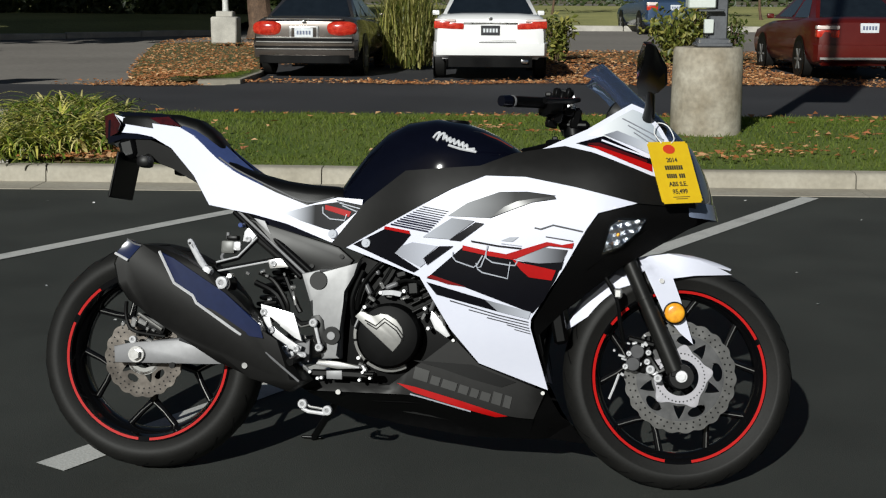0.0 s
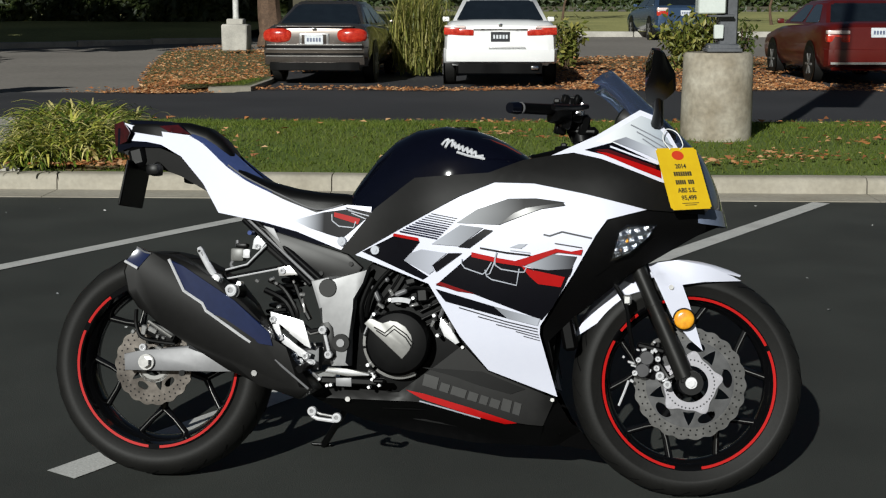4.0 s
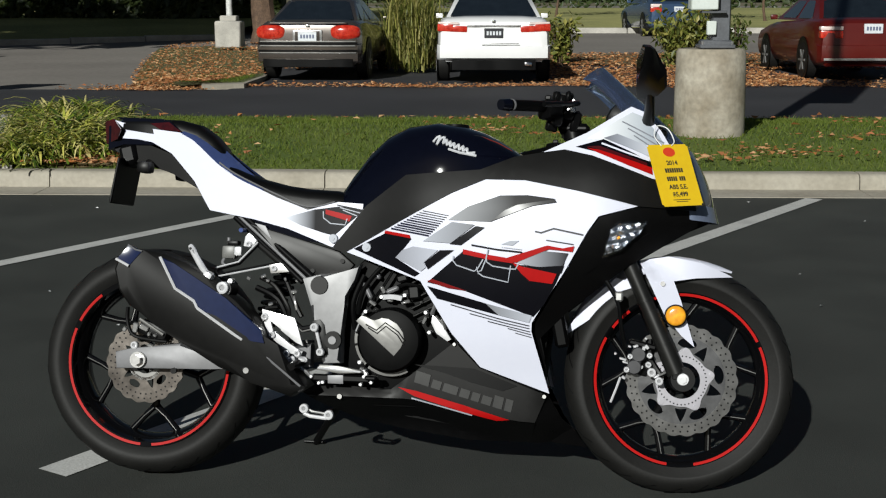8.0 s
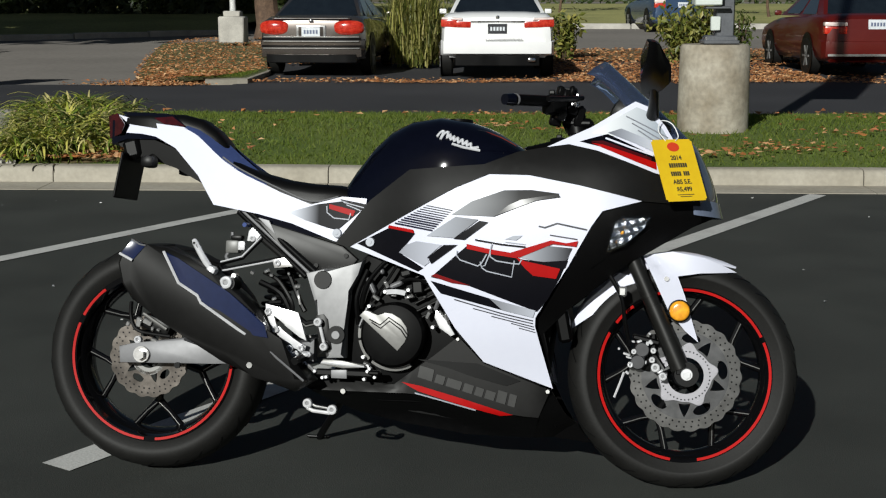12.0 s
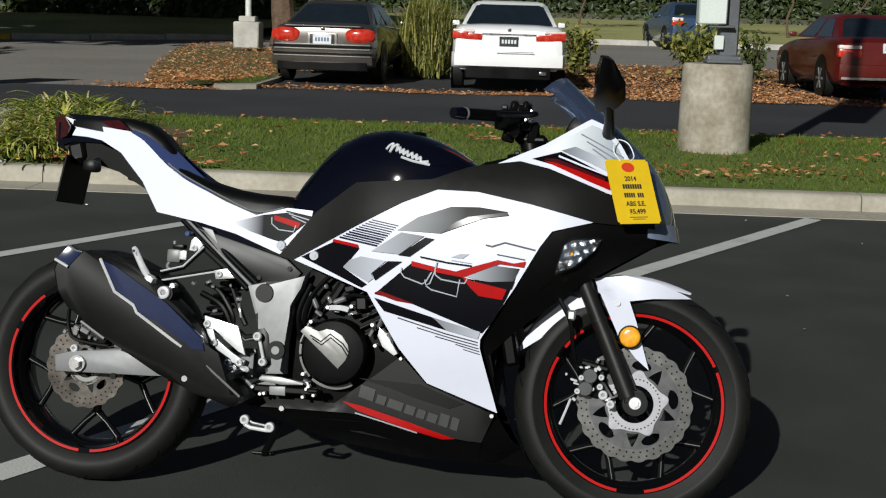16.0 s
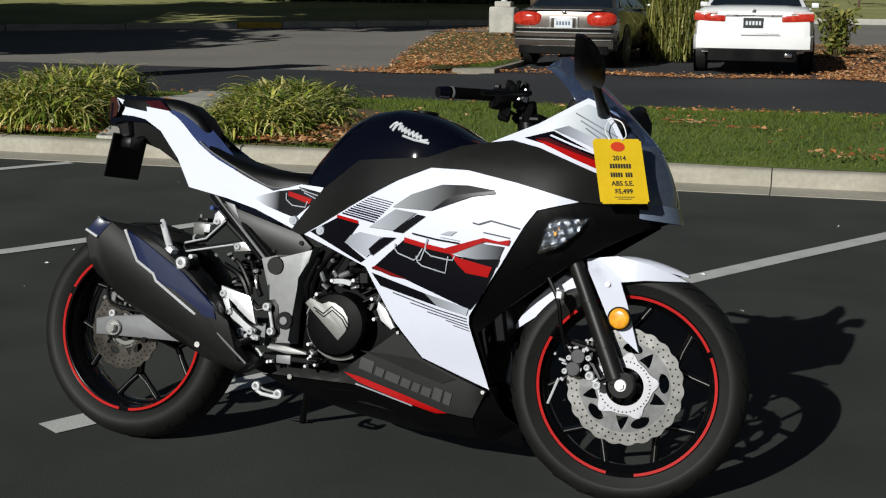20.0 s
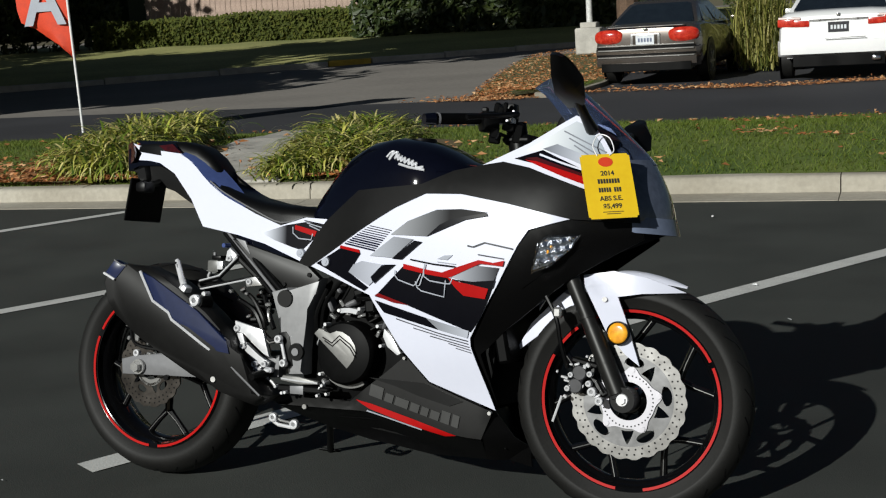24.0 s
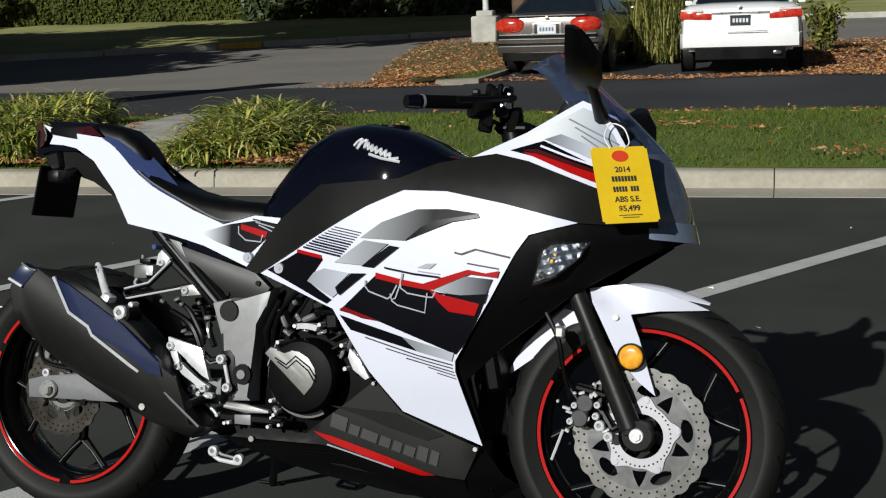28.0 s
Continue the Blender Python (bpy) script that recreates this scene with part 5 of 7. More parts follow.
# spider of the front disc, sensor ring, axle ends
def carrier(wh, y, r0, r1, off, mat):
    """A flat carrier ring between hub and disc with five triangular and five oval windows."""
    bm = bmesh.new()
    n, span = 180, r1 - r0
    cols = []
    for k in range(n):
        a = k * math.tau / n
        lo, hi = r0 + span * 0.5, r0 + span * 0.5
        d = (a - off + math.pi / 5) % (math.tau / 5) - math.pi / 5
        if abs(d) < 0.21:
            lo, hi = r0 + span * 0.16, r0 + span * (0.16 + 0.68 * (1 - abs(d) / 0.21))
        d = (a - off - 0.49 + math.pi / 5) % (math.tau / 5) - math.pi / 5
        if abs(d) < 0.25:
            e = math.sqrt(1 - (d / 0.25) ** 2)
            lo, hi = r0 + span * (0.62 - 0.25 * e), r0 + span * (0.62 + 0.25 * e)
        c, q = math.cos(a), math.sin(a)
        cols.append([[bm.verts.new((r * c, yy, r * q)) for r in (r0, lo, hi, r1)] for yy in (-y - 0.0015, -y + 0.0015)])
    for k in range(n):
        A, B_ = cols[k], cols[(k + 1) % n]
        for f in (0, 1):
            for i in (0, 2):
                bm.faces.new((A[f][i], A[f][i + 1], B_[f][i + 1], B_[f][i]))
        for i in range(4):
            bm.faces.new((A[0][i], A[1][i], B_[1][i], B_[0][i]))
    part("disc_carrier", bm, mat, wh, "grey disc carrier with cut-out windows", 30)


carrier(front, 0.0605, 0.064, 0.113, -math.pi / 2, M_CARRIER)
carrier(rear, 0.0885, 0.040, 0.078, -math.pi / 2 + 0.3, M_REARDISC)
bm = bmesh.new()
n = 120
cols = []
for k in range(n):
    a = k * math.tau / n
    lift = (0.5 + 0.5 * math.cos(5 * (a - 0.2))) ** 3
    cols.append([bm.verts.new((r * math.cos(a), y, r * math.sin(a))) for r, y in ((0.046, -0.0665), (0.066 + 0.017 * lift, -0.0665), (0.067 + 0.017 * lift, -0.062), (0.046, -0.062))])
for k in range(n):
    a, b = cols[k], cols[(k + 1) % n]
    for i in range(4):
        bm.faces.new((a[i], a[(i + 1) % 4], b[(i + 1) % 4], b[i]))
for k in range(5):
    a = k * math.tau / 5 + 0.2
    rod(bm, (0.075 * math.cos(a), -0.069, 0.075 * math.sin(a)), (0.075 * math.cos(a), -0.060, 0.075 * math.sin(a)), 0.0065, n=12)
part("sensor_ring", bm, M_RING, front, "toothed bright sensor ring")
bm = bmesh.new()
for k in range(40):
    a = k * math.tau / 40
    rod(bm, (0.061 * math.cos(a), -0.0668, 0.061 * math.sin(a)), (0.061 * math.cos(a), -0.0655, 0.061 * math.sin(a)), 0.0022, n=5)
tt = part("sensor_slot", bm, M_BLACK, front, smooth=0)
tt["kind"] = "stuff"
part("disc_hub", spin(bmesh.new(), [(0.03, -0.09), (0.048, -0.09), (0.048, -0.085), (0.03, -0.085)], 30), M_ALLOY, rear)


# fork, fender, brake ----------------------------------------------------
fork = part("fork_leg", rod(bmesh.new(), (1.225, -0.098, 0.668), (1.335, -0.098, 0.428), 0.0195, n=24), M_FORK, bike, "black lower fork leg")
for v in (.500, .392):
    k = (.668 - v) / .24
    part("fork_collar", rod(bmesh.new(), (1.225 + .11 * k, -0.098, v), (1.2275 + .11 * k, -0.098, v - .006), 0.0222 if v > .45 else 0.0232, n=24), M_FORK, fork)
part("fork_slider", rod(bmesh.new(), (1.316, -0.098, 0.470), (1.385, -0.098, 0.318), 0.0215, 0.0235, 24), M_FORK, fork)
bm = bmesh.new()
rod(bm, (1.401, -0.070, 0.304), (1.401, -0.114, 0.304), 0.030, n=24)
box(bm, (1.386, -0.098, 0.318), (0.042, 0.036, 0.05), 0.012)
part("axle_clamp", bm, M_BLACK, fork)
bm = bmesh.new()
rod(bm, (1.401, -0.112, 0.304), (1.401, -0.124, 0.304), 0.010, n=6)
rod(bm, (1.401, -0.112, 0.304), (1.401, -0.118, 0.304), 0.016, 0.014, n=20)
part("axle_nut", bm, M_BRIGHT, fork, "bright axle nut")
part("fork_leg", rod(bmesh.new(), (1.225, 0.098, 0.655), (1.384, 0.098, 0.338), 0.0275, n=18), M_BLACK, bike)
part("lower_yoke", box(bmesh.new(), (1.215, 0, 0.665), (0.07, 0.24, 0.04), 0.01), M_BLACK, bike)

# front mudguard: an arch over the tyre with a cheek running down to the axle
bm = bmesh.new()
rows = []
for k in range(15):
    a = radians(66 + (158 - 66) * k / 14)
    rr = float(np.interp(math.degrees(a), [66, 75, 83, 97, 110, 158], [.299, .300, .303, .311, .316, .316]))
    row = []
    for i in range(9):
        s = -1 + i / 4
        w = 0.062 * (0.10 + 0.90 * min(1, k / 6) ** 0.6) * (1 if k < 12 else 1 - 0.16 * (k - 12))
        drop = 0.034 * abs(s) ** 2.2 * (0.06 + 0.94 * min(1, k / 5))
        row.append(bm.verts.new((1.401 + (rr - drop) * math.cos(a), s * w, 0.303 + (rr - drop) * math.sin(a))))
    rows.append(row)
for a, b in zip(rows, rows[1:]):
    for i in range(8):
        bm.faces.new((a[i], a[i + 1], b[i + 1], b[i]))
r = bmesh.ops.extrude_face_region(bm, geom=bm.faces[:])
bmesh.ops.scale(bm, vec=(0.988, 0.96, 0.988), space=Matrix.Translation((-1.401, 0, -0.303)), verts=[v for v in r["geom"] if isinstance(v, bmesh.types.BMVert)])
fender = part("front_mudguard", bm, M_WHITE, bike, "pearl white front mudguard", 40)
def cheek_fold(u, v):
    """The cheek lies along the arch above and turns forward below a fold."""
    upper = 0.074 * (1 - 0.75 * max(0, (u - 1.40) / 0.12) ** 1.6)
    lower = 0.090 + 0.010 * max(0, 0.6 - v) / 0.2 - 0.36 * (u - 1.345)
    k = max(0.0, min(1.0, ((0.600 - v) - 0.45 * (u - 1.286)) / 0.018))
    return upper + (lower - upper) * k


panel("mudguard_cheek", [(1.286, .597), (1.360, .609), (1.440, .595), (1.500, .572), (1.523, .561), (1.470, .558), (1.430, .556), (1.374, .547), (1.393, .498), (1.414, .430), (1.429, .383), (1.396, .410), (1.352, .462), (1.314, .540)],
      cheek_fold, M_WHITE, fender, 0.004, 0.006, False)
panel("mudguard_rear", [(1.097, .396), (1.145, .473), (1.229, .552), (1.272, .541), (1.272, .513), (1.188, .46)], lambda u, v: 0.062 - 0.25 * max(0, 1.16 - u), M_WHITE, fender, 0.004, 0.006, True)
bm = bmesh.new()
rod(bm, (1.346, -0.084, 0.540), (1.346, -0.101, 0.540), 0.0068, 0.0062, n=14)
part("screw", bm, M_STEEL, fender)
bm = bmesh.new()
spin(bm, [(0, -0.0052), (0.014, -0.0050), (0.022, -0.0038), (0.0250, -0.001), (0.0255, 0.012), (0, 0.012)], 28, closed=False)
part("reflector", bm, M_AMBER, fender, "round amber side reflector", 50, pose(1.380, -0.096, 0.461))
bm = bmesh.new()
spin(bm, [(0.0255, -0.004), (0.0285, -0.003), (0.0285, 0.006), (0.0255, 0.006)], 28)
part("reflector_rim", bm, M_BLACK, fender, "", 50, pose(1.380, -0.096, 0.461))

bm = bmesh.new()
rod(bm, (1.290, -0.080, .3615), (1.290, -0.110, .3615), 0.0185, n=24)
rod(bm, (1.280, -0.080, .3300), (1.280, -0.110, .3300), 0.0185, n=24)
box(bm, (1.285, -0.094, .3455), (.027, .028, .030), 0.004, Euler((0, radians(16), 0)).to_matrix().to_4x4())
bmesh.ops.bevel(bm, geom=[e for e in bm.edges if len(e.link_faces) == 2 and e.calc_face_angle() > 1.2 and e.verts[0].co.y < -0.109 and e.verts[1].co.y < -0.109], offset=0.0022, segments=1, affect="EDGES")
caliper = part("front_caliper", bm, M_CALIPER, bike, "dark grey twin-piston front brake caliper")
part("caliper_half", box(bmesh.new(), (1.300, -0.066, 0.350), (0.052, 0.026, 0.086), 0.010, Euler((0, radians(16), 0)).to_matrix().to_4x4(), 2), M_BLACK, caliper)
part("caliper_bridge", box(bmesh.new(), (1.300, -0.086, 0.386), (0.070, 0.030, 0.014), 0.004, Euler((0, radians(12), 0)).to_matrix().to_4x4()), M_BLACK, caliper)
part("caliper_bracket", tube(bmesh.new(), [(1.316, -0.080, 0.40), (1.318, -0.084, 0.35), (1.345, -0.086, 0.310), (1.366, -0.088, 0.322)], 0.0095, 8), M_BLACK, caliper)
for u, v, r in ((1.318, .360, .0075), (1.3155, .337, .0080), (1.324, .318, .0115), (1.343, .297, .0105), (1.262, .323, .0075), (1.270, .356, .0070)):
    ring_bolt(u, .112, v, r, caliper, "caliper_bolt")
for u, v, su, sv, tilt in ((1.252, .349, .022, .006, .25), (1.258, .341, .018, .005, .25), (1.255, .303, .012, .008, .6), (1.311, .381, .014, .010, .8), (1.303, .377, .010, .012, .2), (1.283, .382, .016, .006, -.3), (1.268, .381, .010, .005, .2),
                           (1.233, .362, .007, .007, .4), (1.308, .402, .008, .006, .3), (1.336, .309, .020, .005, -.5), (1.300, .330, .004, .010, .2)):
    part("caliper_fitting", box(bmesh.new(), (u, -0.106, v), (su * 0.8, .008, sv * 0.8), 0.0012, Euler((0.3, tilt, 0.2)).to_matrix().to_4x4()), M_BRIGHT, caliper)
hose = part("brake_hose", tube(bmesh.new(), curve_pts([(1.205, -0.125, .545), (1.236, -0.130, .490), (1.246, -0.122, .43), (1.258, -0.105, .372)], 5), 0.0055, 8), M_BLACK, bike, "black front brake hose")
part("hose_clamp", box(bmesh.new(), (1.238, -0.125, .505), (0.022, 0.022, 0.026), 0.005), M_STEEL, hose)
part("sensor_wire", tube(bmesh.new(), curve_pts([(1.247, -0.108, .304), (1.236, -0.108, .272), (1.224, -0.105, .240)], 4), 0.0032, 6), M_BRIGHT, hose)

# fairing ----------------------------------------------------------------
fair = panel("side_fairing", [(.539, .600), (.673, .674), (.819, .754), (.903, .791), (1.002, .790), (1.128, .767), (1.285, .730), (1.185, .701), (1.159, .663), (1.106, .565),
             (1.026, .434), (1.025, .412), (1.070, .254), (.895, .316), (.823, .400), (.743, .530)], fairing_w, M_WHITE, label="pearl white side fairing with graphics", size=0.03)
panel("upper_fairing", [(.503, .606), (.594, .717), (.697, .797), (.888, .812), (.971, .846), (1.040, .859), (1.096, .868), (1.166, .853), (1.307, .801), (1.418, .766), (1.425, .724),
      (1.285, .728), (1.128, .764), (1.002, .787), (.903, .788), (.819, .752), (.673, .672), (.539, .597)], fairing_w, M_MATTE, out=0.004, label="matt charcoal upper fairing")
def cheek_w(u, v):
    edge = spline(v, [.25, .41, .43, .56, .66, .72], [1.07, 1.031, 1.033, 1.107, 1.16, 1.20])
    return fairing_w(u, v) - max(0, u - edge) * spline(v, [.3, .5, .62, .70], [.70, .60, .25, 0.0])


cheek = panel("front_fairing", [(1.285, .728), (1.425, .724), (1.430, .686), (1.352, .639), (1.257, .580), (1.108, .459), (1.045, .394), (1.074, .265), (1.033, .408), (1.034, .432),
              (1.109, .563), (1.161, .662), (1.188, .699)], cheek_w, M_CHEEK, out=-0.003, label="satin black front fairing cheek")
nose = panel("nose_fairing", [(1.040, .859), (1.150, .914), (1.232, .969), (1.257, .985), (1.290, .972), (1.332, .925), (1.368, .865), (1.392, .782), (1.307, .801), (1.166, .853), (1.096, .868)],
             fairing_w, M_WHITE, label="pearl white nose fairing")


def decal(name, outline, mat, out=0.0025, surf=fairing_w, parent=fair, size=0.03):
    return part(name, skin(outline, surf, out, 0.0015, 1, size), mat, parent, "", 30)


# nose top fading from pale silver to blue-grey towards the front
decal("silver_decal", [(1.150, .898), (1.232, .953), (1.260, .970), (1.286, .960), (1.326, .915), (1.345, .882), (1.28, .886), (1.20, .892)], F_SILVER, 0.0012, parent=nose)
decal("black_decal", [(.563, .607), (.650, .649), (.719, .635), (.695, .606), (.677, .587), (.742, .549), (.728, .540)], M_DECALBLACK)
decal("red_decal", [(.648, .655), (.714, .6445), (.717, .636), (.646, .648)], M_RED, 0.004)
decal("pale_decal", [(.677, .587), (.695, .606), (.724, .616), (.789, .608), (.752, .576), (.758, .564), (.745, .554)], F_PALEA, 0.004)
decal("dark_decal", [(.754, .576), (.794, .608), (.829, .609), (.763, .560)], M_DECALBLACK, 0.0048)
decal("grey_decal", [(.750, .630), (.823, .679), (.881, .673), (.821, .626)], F_GREYA, 0.004)
decal("black_decal", [(.819, .624), (.884, .670), (.906, .667), (.847, .622)], M_DECALBLACK, 0.0048)
# fine stripes over the black field, thinner towards the top
for k in range(11):
    t = k / 10
    a = (.664 + .083 * t, .6605 + .0455 * t)
    b = (.764 + .050 * t, a[1] - .17 * (.100 - .033 * t))
    decal("pinstripe", ribbon([a, b], (0.0040 if k in (0, 2, 3, 5) else 0.0028) - 0.0010 * t), M_INKBLUE if k < 8 else M_DARKGREY, 0.004, size=0.024)
decal("black_decal", [(.762, .527), (.853, .607), (.971, .582), (.996, .577), (1.076, .539), (1.106, .586), (1.086, .536), (1.056, .480), (1.030, .449), (.860, .508)], M_DECALBLACK)
decal("red_decal", [(.853, .612), (.915, .600), (.971, .592), (.978, .580), (.916, .588), (.853, .600)], M_RED, 0.0052)
decal("grey_decal", [(.978, .584), (1.057, .612), (1.114, .608), (1.100, .576), (1.045, .570)], F_GREYB, 0.004)
decal("black_decal", [(.996, .577), (1.045, .573), (1.104, .578), (1.098, .560), (1.076, .548)], M_DECALBLACK, 0.0048)
decal("red_decal", [(.975, .584), (1.000, .573), (1.039, .566), (1.086, .557), (1.076, .532), (1.020, .538), (.999, .556)], M_RED, 0.0056)
decal("red_decal", [(.950, .588), (.971, .596), (1.062, .626), (1.100, .620), (1.128, .626), (1.124, .612), (1.093, .615), (1.066, .617), (.986, .582)], M_RED, 0.006)
decal("dark_red_decal", [(.762, .530), (.774, .536), (.863, .509), (.816, .514)], M_DARKRED, 0.0048)
decal("black_decal", [(.761, .518), (.787, .487), (.944, .450), (.910, .479)], M_DECALBLACK)
decal("grey_decal", [(.910, .479), (1.026, .452), (1.020, .434), (.944, .450)], F_GREYC, 0.004)
for q, w in (([(.822, .473), (.941, .442), (1.020, .426)], .0026), ([(.870, .452), (.96, .431), (1.020, .419)], .0022), ([(.916, .434), (1.022, .411)], .0022), ([(.966, .418), (1.024, .404)], .002), ([(.985, .407), (1.026, .397)], .0018)):
    decal("pinstripe", ribbon(q, w), M_DARKGREY, 0.003, size=0.024)
for q in ([(.829, .595), (.828, .583), (.837, .572), (.882, .558), (.891, .565), (.904, .588)], [(.888, .569), (.891, .557), (.900, .560), (.911, .588), (.916, .613)],
          [(.912, .597), (.913, .582), (.928, .572), (.972, .566), (.985, .566), (.991, .577)], [(.891, .555), (.904, .546), (.967, .533), (.973, .574)]):
    decal("outline_decal", ribbon(q, 0.0030), M_PALEGREY, 0.0068, size=0.024)
decal("pinstripe", ribbon([(1.031, .660), (1.046, .657), (1.076, .668), (1.149, .654)], 0.0036), M_DARKGREY, 0.003)
decal("pinstripe", ribbon([(1.059, .639), (1.126, .630)], 0.0026), M_DARKGREY, 0.003)
decal("pinstripe", ribbon([(.874, .623), (.940, .613), (1.000, .608)], 0.0034), M_DECALBLACK, 0.0062)
decal("pinstripe", ribbon([(.950, .619), (1.000, .614)], 0.002), M_PALEGREY, 0.003)
decal("pale_decal", [(.949, .626), (.970, .635), (.992, .636), (.977, .624)], M_PALEGREY, 0.003)
# air outlet of the fairing: recess shade as colour, grey ramp and dark slot
decal("outlet_ramp", [(.813, .684), (.862, .718), (.942, .747), (1.010, .749), (1.080, .741), (1.023, .730), (.975, .716), (.921, .681)], F_OUTLET, 0.003)
decal("outlet_slot", [(.921, .682), (.955, .710), (.985, .724), (1.023, .731), (1.077, .740), (1.082, .733), (1.023, .723), (.975, .704)], M_DECALBLACK, 0.0055)
for u, v in ((.599, .611), (.505, .632)):
    s = fairing_w if u > .55 else tail_w
    bm = rod(bmesh.new(), (u, -s(u, v) - 0.002, v), (u, -s(u, v) - 0.011, v), 0.0125, 0.011, 20)
    rod(bm, (u, -s(u, v) - 0.009, v), (u, -s(u, v) - 0.0125, v), 0.005, n=6)
    part("fairing_screw", bm, M_PALEGREY, fair, "pale screw cap")
part("fairing_screw", rod(bmesh.new(), (1.058, -0.10, .247), (1.058, -0.112, .247), 0.005, n=10), M_STEEL, fair)

# nose graphics, lamps
decal("black_decal", [(1.123, .876), (1.191, .897), (1.259, .866), (1.310, .842), (1.312, .826), (1.250, .845)], M_DECALBLACK, 0.0025, parent=nose)
decal("red_decal", [(1.150, .873), (1.180, .869), (1.312, .827), (1.314, .809), (1.255, .830)], M_RED, 0.003, parent=nose)
decal("maroon_decal", [(1.150, .877), (1.180, .879), (1.300, .838), (1.300, .831), (1.180, .869)], M_MAROON, 0.0036, parent=nose)
decal("pale_stripe", ribbon([(1.186, .886), (1.246, .864), (1.305, .845)], 0.0045), M_WHITE, 0.0042, parent=nose)
decal("grey_decal", [(1.191, .900), (1.224, .912), (1.316, .876), (1.316, .850), (1.26, .874)], F_NOSE, 0.003, parent=nose)
for k in range(3):
    decal("pinstripe", ribbon([(1.235 + .015 * k, .945 - .018 * k), (1.34, .893 - .016 * k)], 0.003), M_GREY, 0.003, parent=nose)
lens = panel("turn_signal", [(1.196, .598), (1.213, .672), (1.233, .689), (1.306, .692), (1.289, .661), (1.242, .617)], fairing_w, M_CLEAR, out=0.008, thick=0.004, label="clear turn signal lens in the fairing")
for c in [c for c in bpy.data.objects if c.name.startswith("turn_signal")]:
    c.visible_shadow = False
def dish(u, v):
    """The bright dish behind the lens: a shallow hollow pressed into ribs and facets."""
    r2 = ((u - 1.243) / .055) ** 2 + ((v - .655) / .042) ** 2
    return fairing_w(u, v) + 0.0055 * min(1.4, r2) + 0.0020 * math.sin(u * 260 + v * 120) + 0.0016 * math.sin(v * 330 - u * 90)


part("reflector_bowl", skin([(1.200, .606), (1.216, .670), (1.235, .684), (1.300, .688), (1.284, .660), (1.240, .621)], dish, -0.001, 0.0015, 1, 0.006), M_FACET, lens, "faceted bright lamp reflector", 12)
part("signal_bulb", box(bmesh.new(), (1.235, -fairing_w(1.235, .655) - 0.004, .650), (0.006, 0.005, 0.008), 0.002), M_AMBER, lens)
# front of the nose: lamp unit and chin
bm = bmesh.new()
rows = []
for k in range(9):
    v = 0.712 + 0.172 * k / 8
    uc = 1.478 - 0.062 * (k / 8) ** 1.7
    row = []
    for i in range(11):
        s = -1 + i / 5
        w = fairing_w(1.40 - 0.05 * (k / 8), v) * 1.02
        row.append(bm.verts.new((uc - 0.075 * s * s, s * w + 0.038 * (1 - s * s), v + (0.024 * (1 - k / 8) - 0.012 * k / 8) * s * s)))
    rows.append(row)
for a, b in zip(rows, rows[1:]):
    for i in range(10):
        bm.faces.new((a[i], a[i + 1], b[i + 1], b[i]))
part("headlamp", bm, M_LAMPGLASS, bike, "dark tinted twin headlamp", 60)
bm = bmesh.new()
rows = []
for k in range(5):
    t = k / 4
    row = []
    for i in range(11):
        s = -1 + i / 5
        row.append(bm.verts.new((1.489 - 0.09 * t - 0.074 * s * s, s * (0.132 if s < 0 else 0.075) + 0.038, 0.697 + 0.028 * t + 0.004 * s * s)))
    rows.append(row)
for a, b in zip(rows, rows[1:]):
    for i in range(10):
        bm.faces.new((a[i], a[i + 1], b[i + 1], b[i]))
r = bmesh.ops.extrude_face_region(bm, geom=bm.faces[:])
bmesh.ops.translate(bm, vec=(-0.010, 0, 0.040), verts=[v for v in r["geom"] if isinstance(v, bmesh.types.BMVert)])
part("chin_spoiler", bm, M_CHIN, bike, "gloss blue-grey chin of the nose", 50)
bm = bmesh.new()
for s in (-1, 1):
    a = [bm.verts.new(p) for p in ((1.470, 0, 0.70), (1.40, s * 0.085, 0.715), (1.30, s * 0.15, 0.66), (1.16, s * 0.17, 0.56), (1.10, 0, 0.60))]
    bm.faces.new(a if s > 0 else a[::-1])
part("inner_fairing", bm, M_ENGINE, bike, smooth=0)

# wind screen: one curved smoked pane
bm = bmesh.new()
rows = []
for k in range(11):
    t = k / 10
    c = Vector((1.425 - 0.240 * t, 0.042, 0.872 + 0.228 * t ** 0.93))
    row = []
    for i in range(13):
        s = -1 + i / 6
        w = (0.112 + 0.046 * math.sin(math.pi * min(0.5, 0.62 * t))) * (1 - 0.42 * t ** 2.2)
        row.append(bm.verts.new(c + Vector((-0.115 * abs(s) ** 2.1 * (1 - 0.55 * t), s * w, (-0.006 + 0.012 * t) * abs(s) ** 2 - 0.045 * t ** 4 * abs(s) ** 3))))
    rows.append(row)
for a, b in zip(rows, rows[1:]):
    for i in range(12):
        bm.faces.new((a[i], a[i + 1], b[i + 1], b[i]))
r = bmesh.ops.extrude_face_region(bm, geom=bm.faces[:])
bmesh.ops.translate(bm, vec=(-0.0022, 0, -0.0022), verts=[v for v in r["geom"] if isinstance(v, bmesh.types.BMVert)])
screen = part("wind_screen", bm, M_TINT, bike, "smoked blue-tinted wind screen", 60)
screen.visible_shadow = False
# instrument cowl below the screen
part("instrument_cowl", box(bmesh.new(), (1.27, 0, 0.935), (0.16, 0.16, 0.07), 0.025, Euler((0, radians(28), 0)).to_matrix().to_4x4(), 2), M_BLACK, bike)

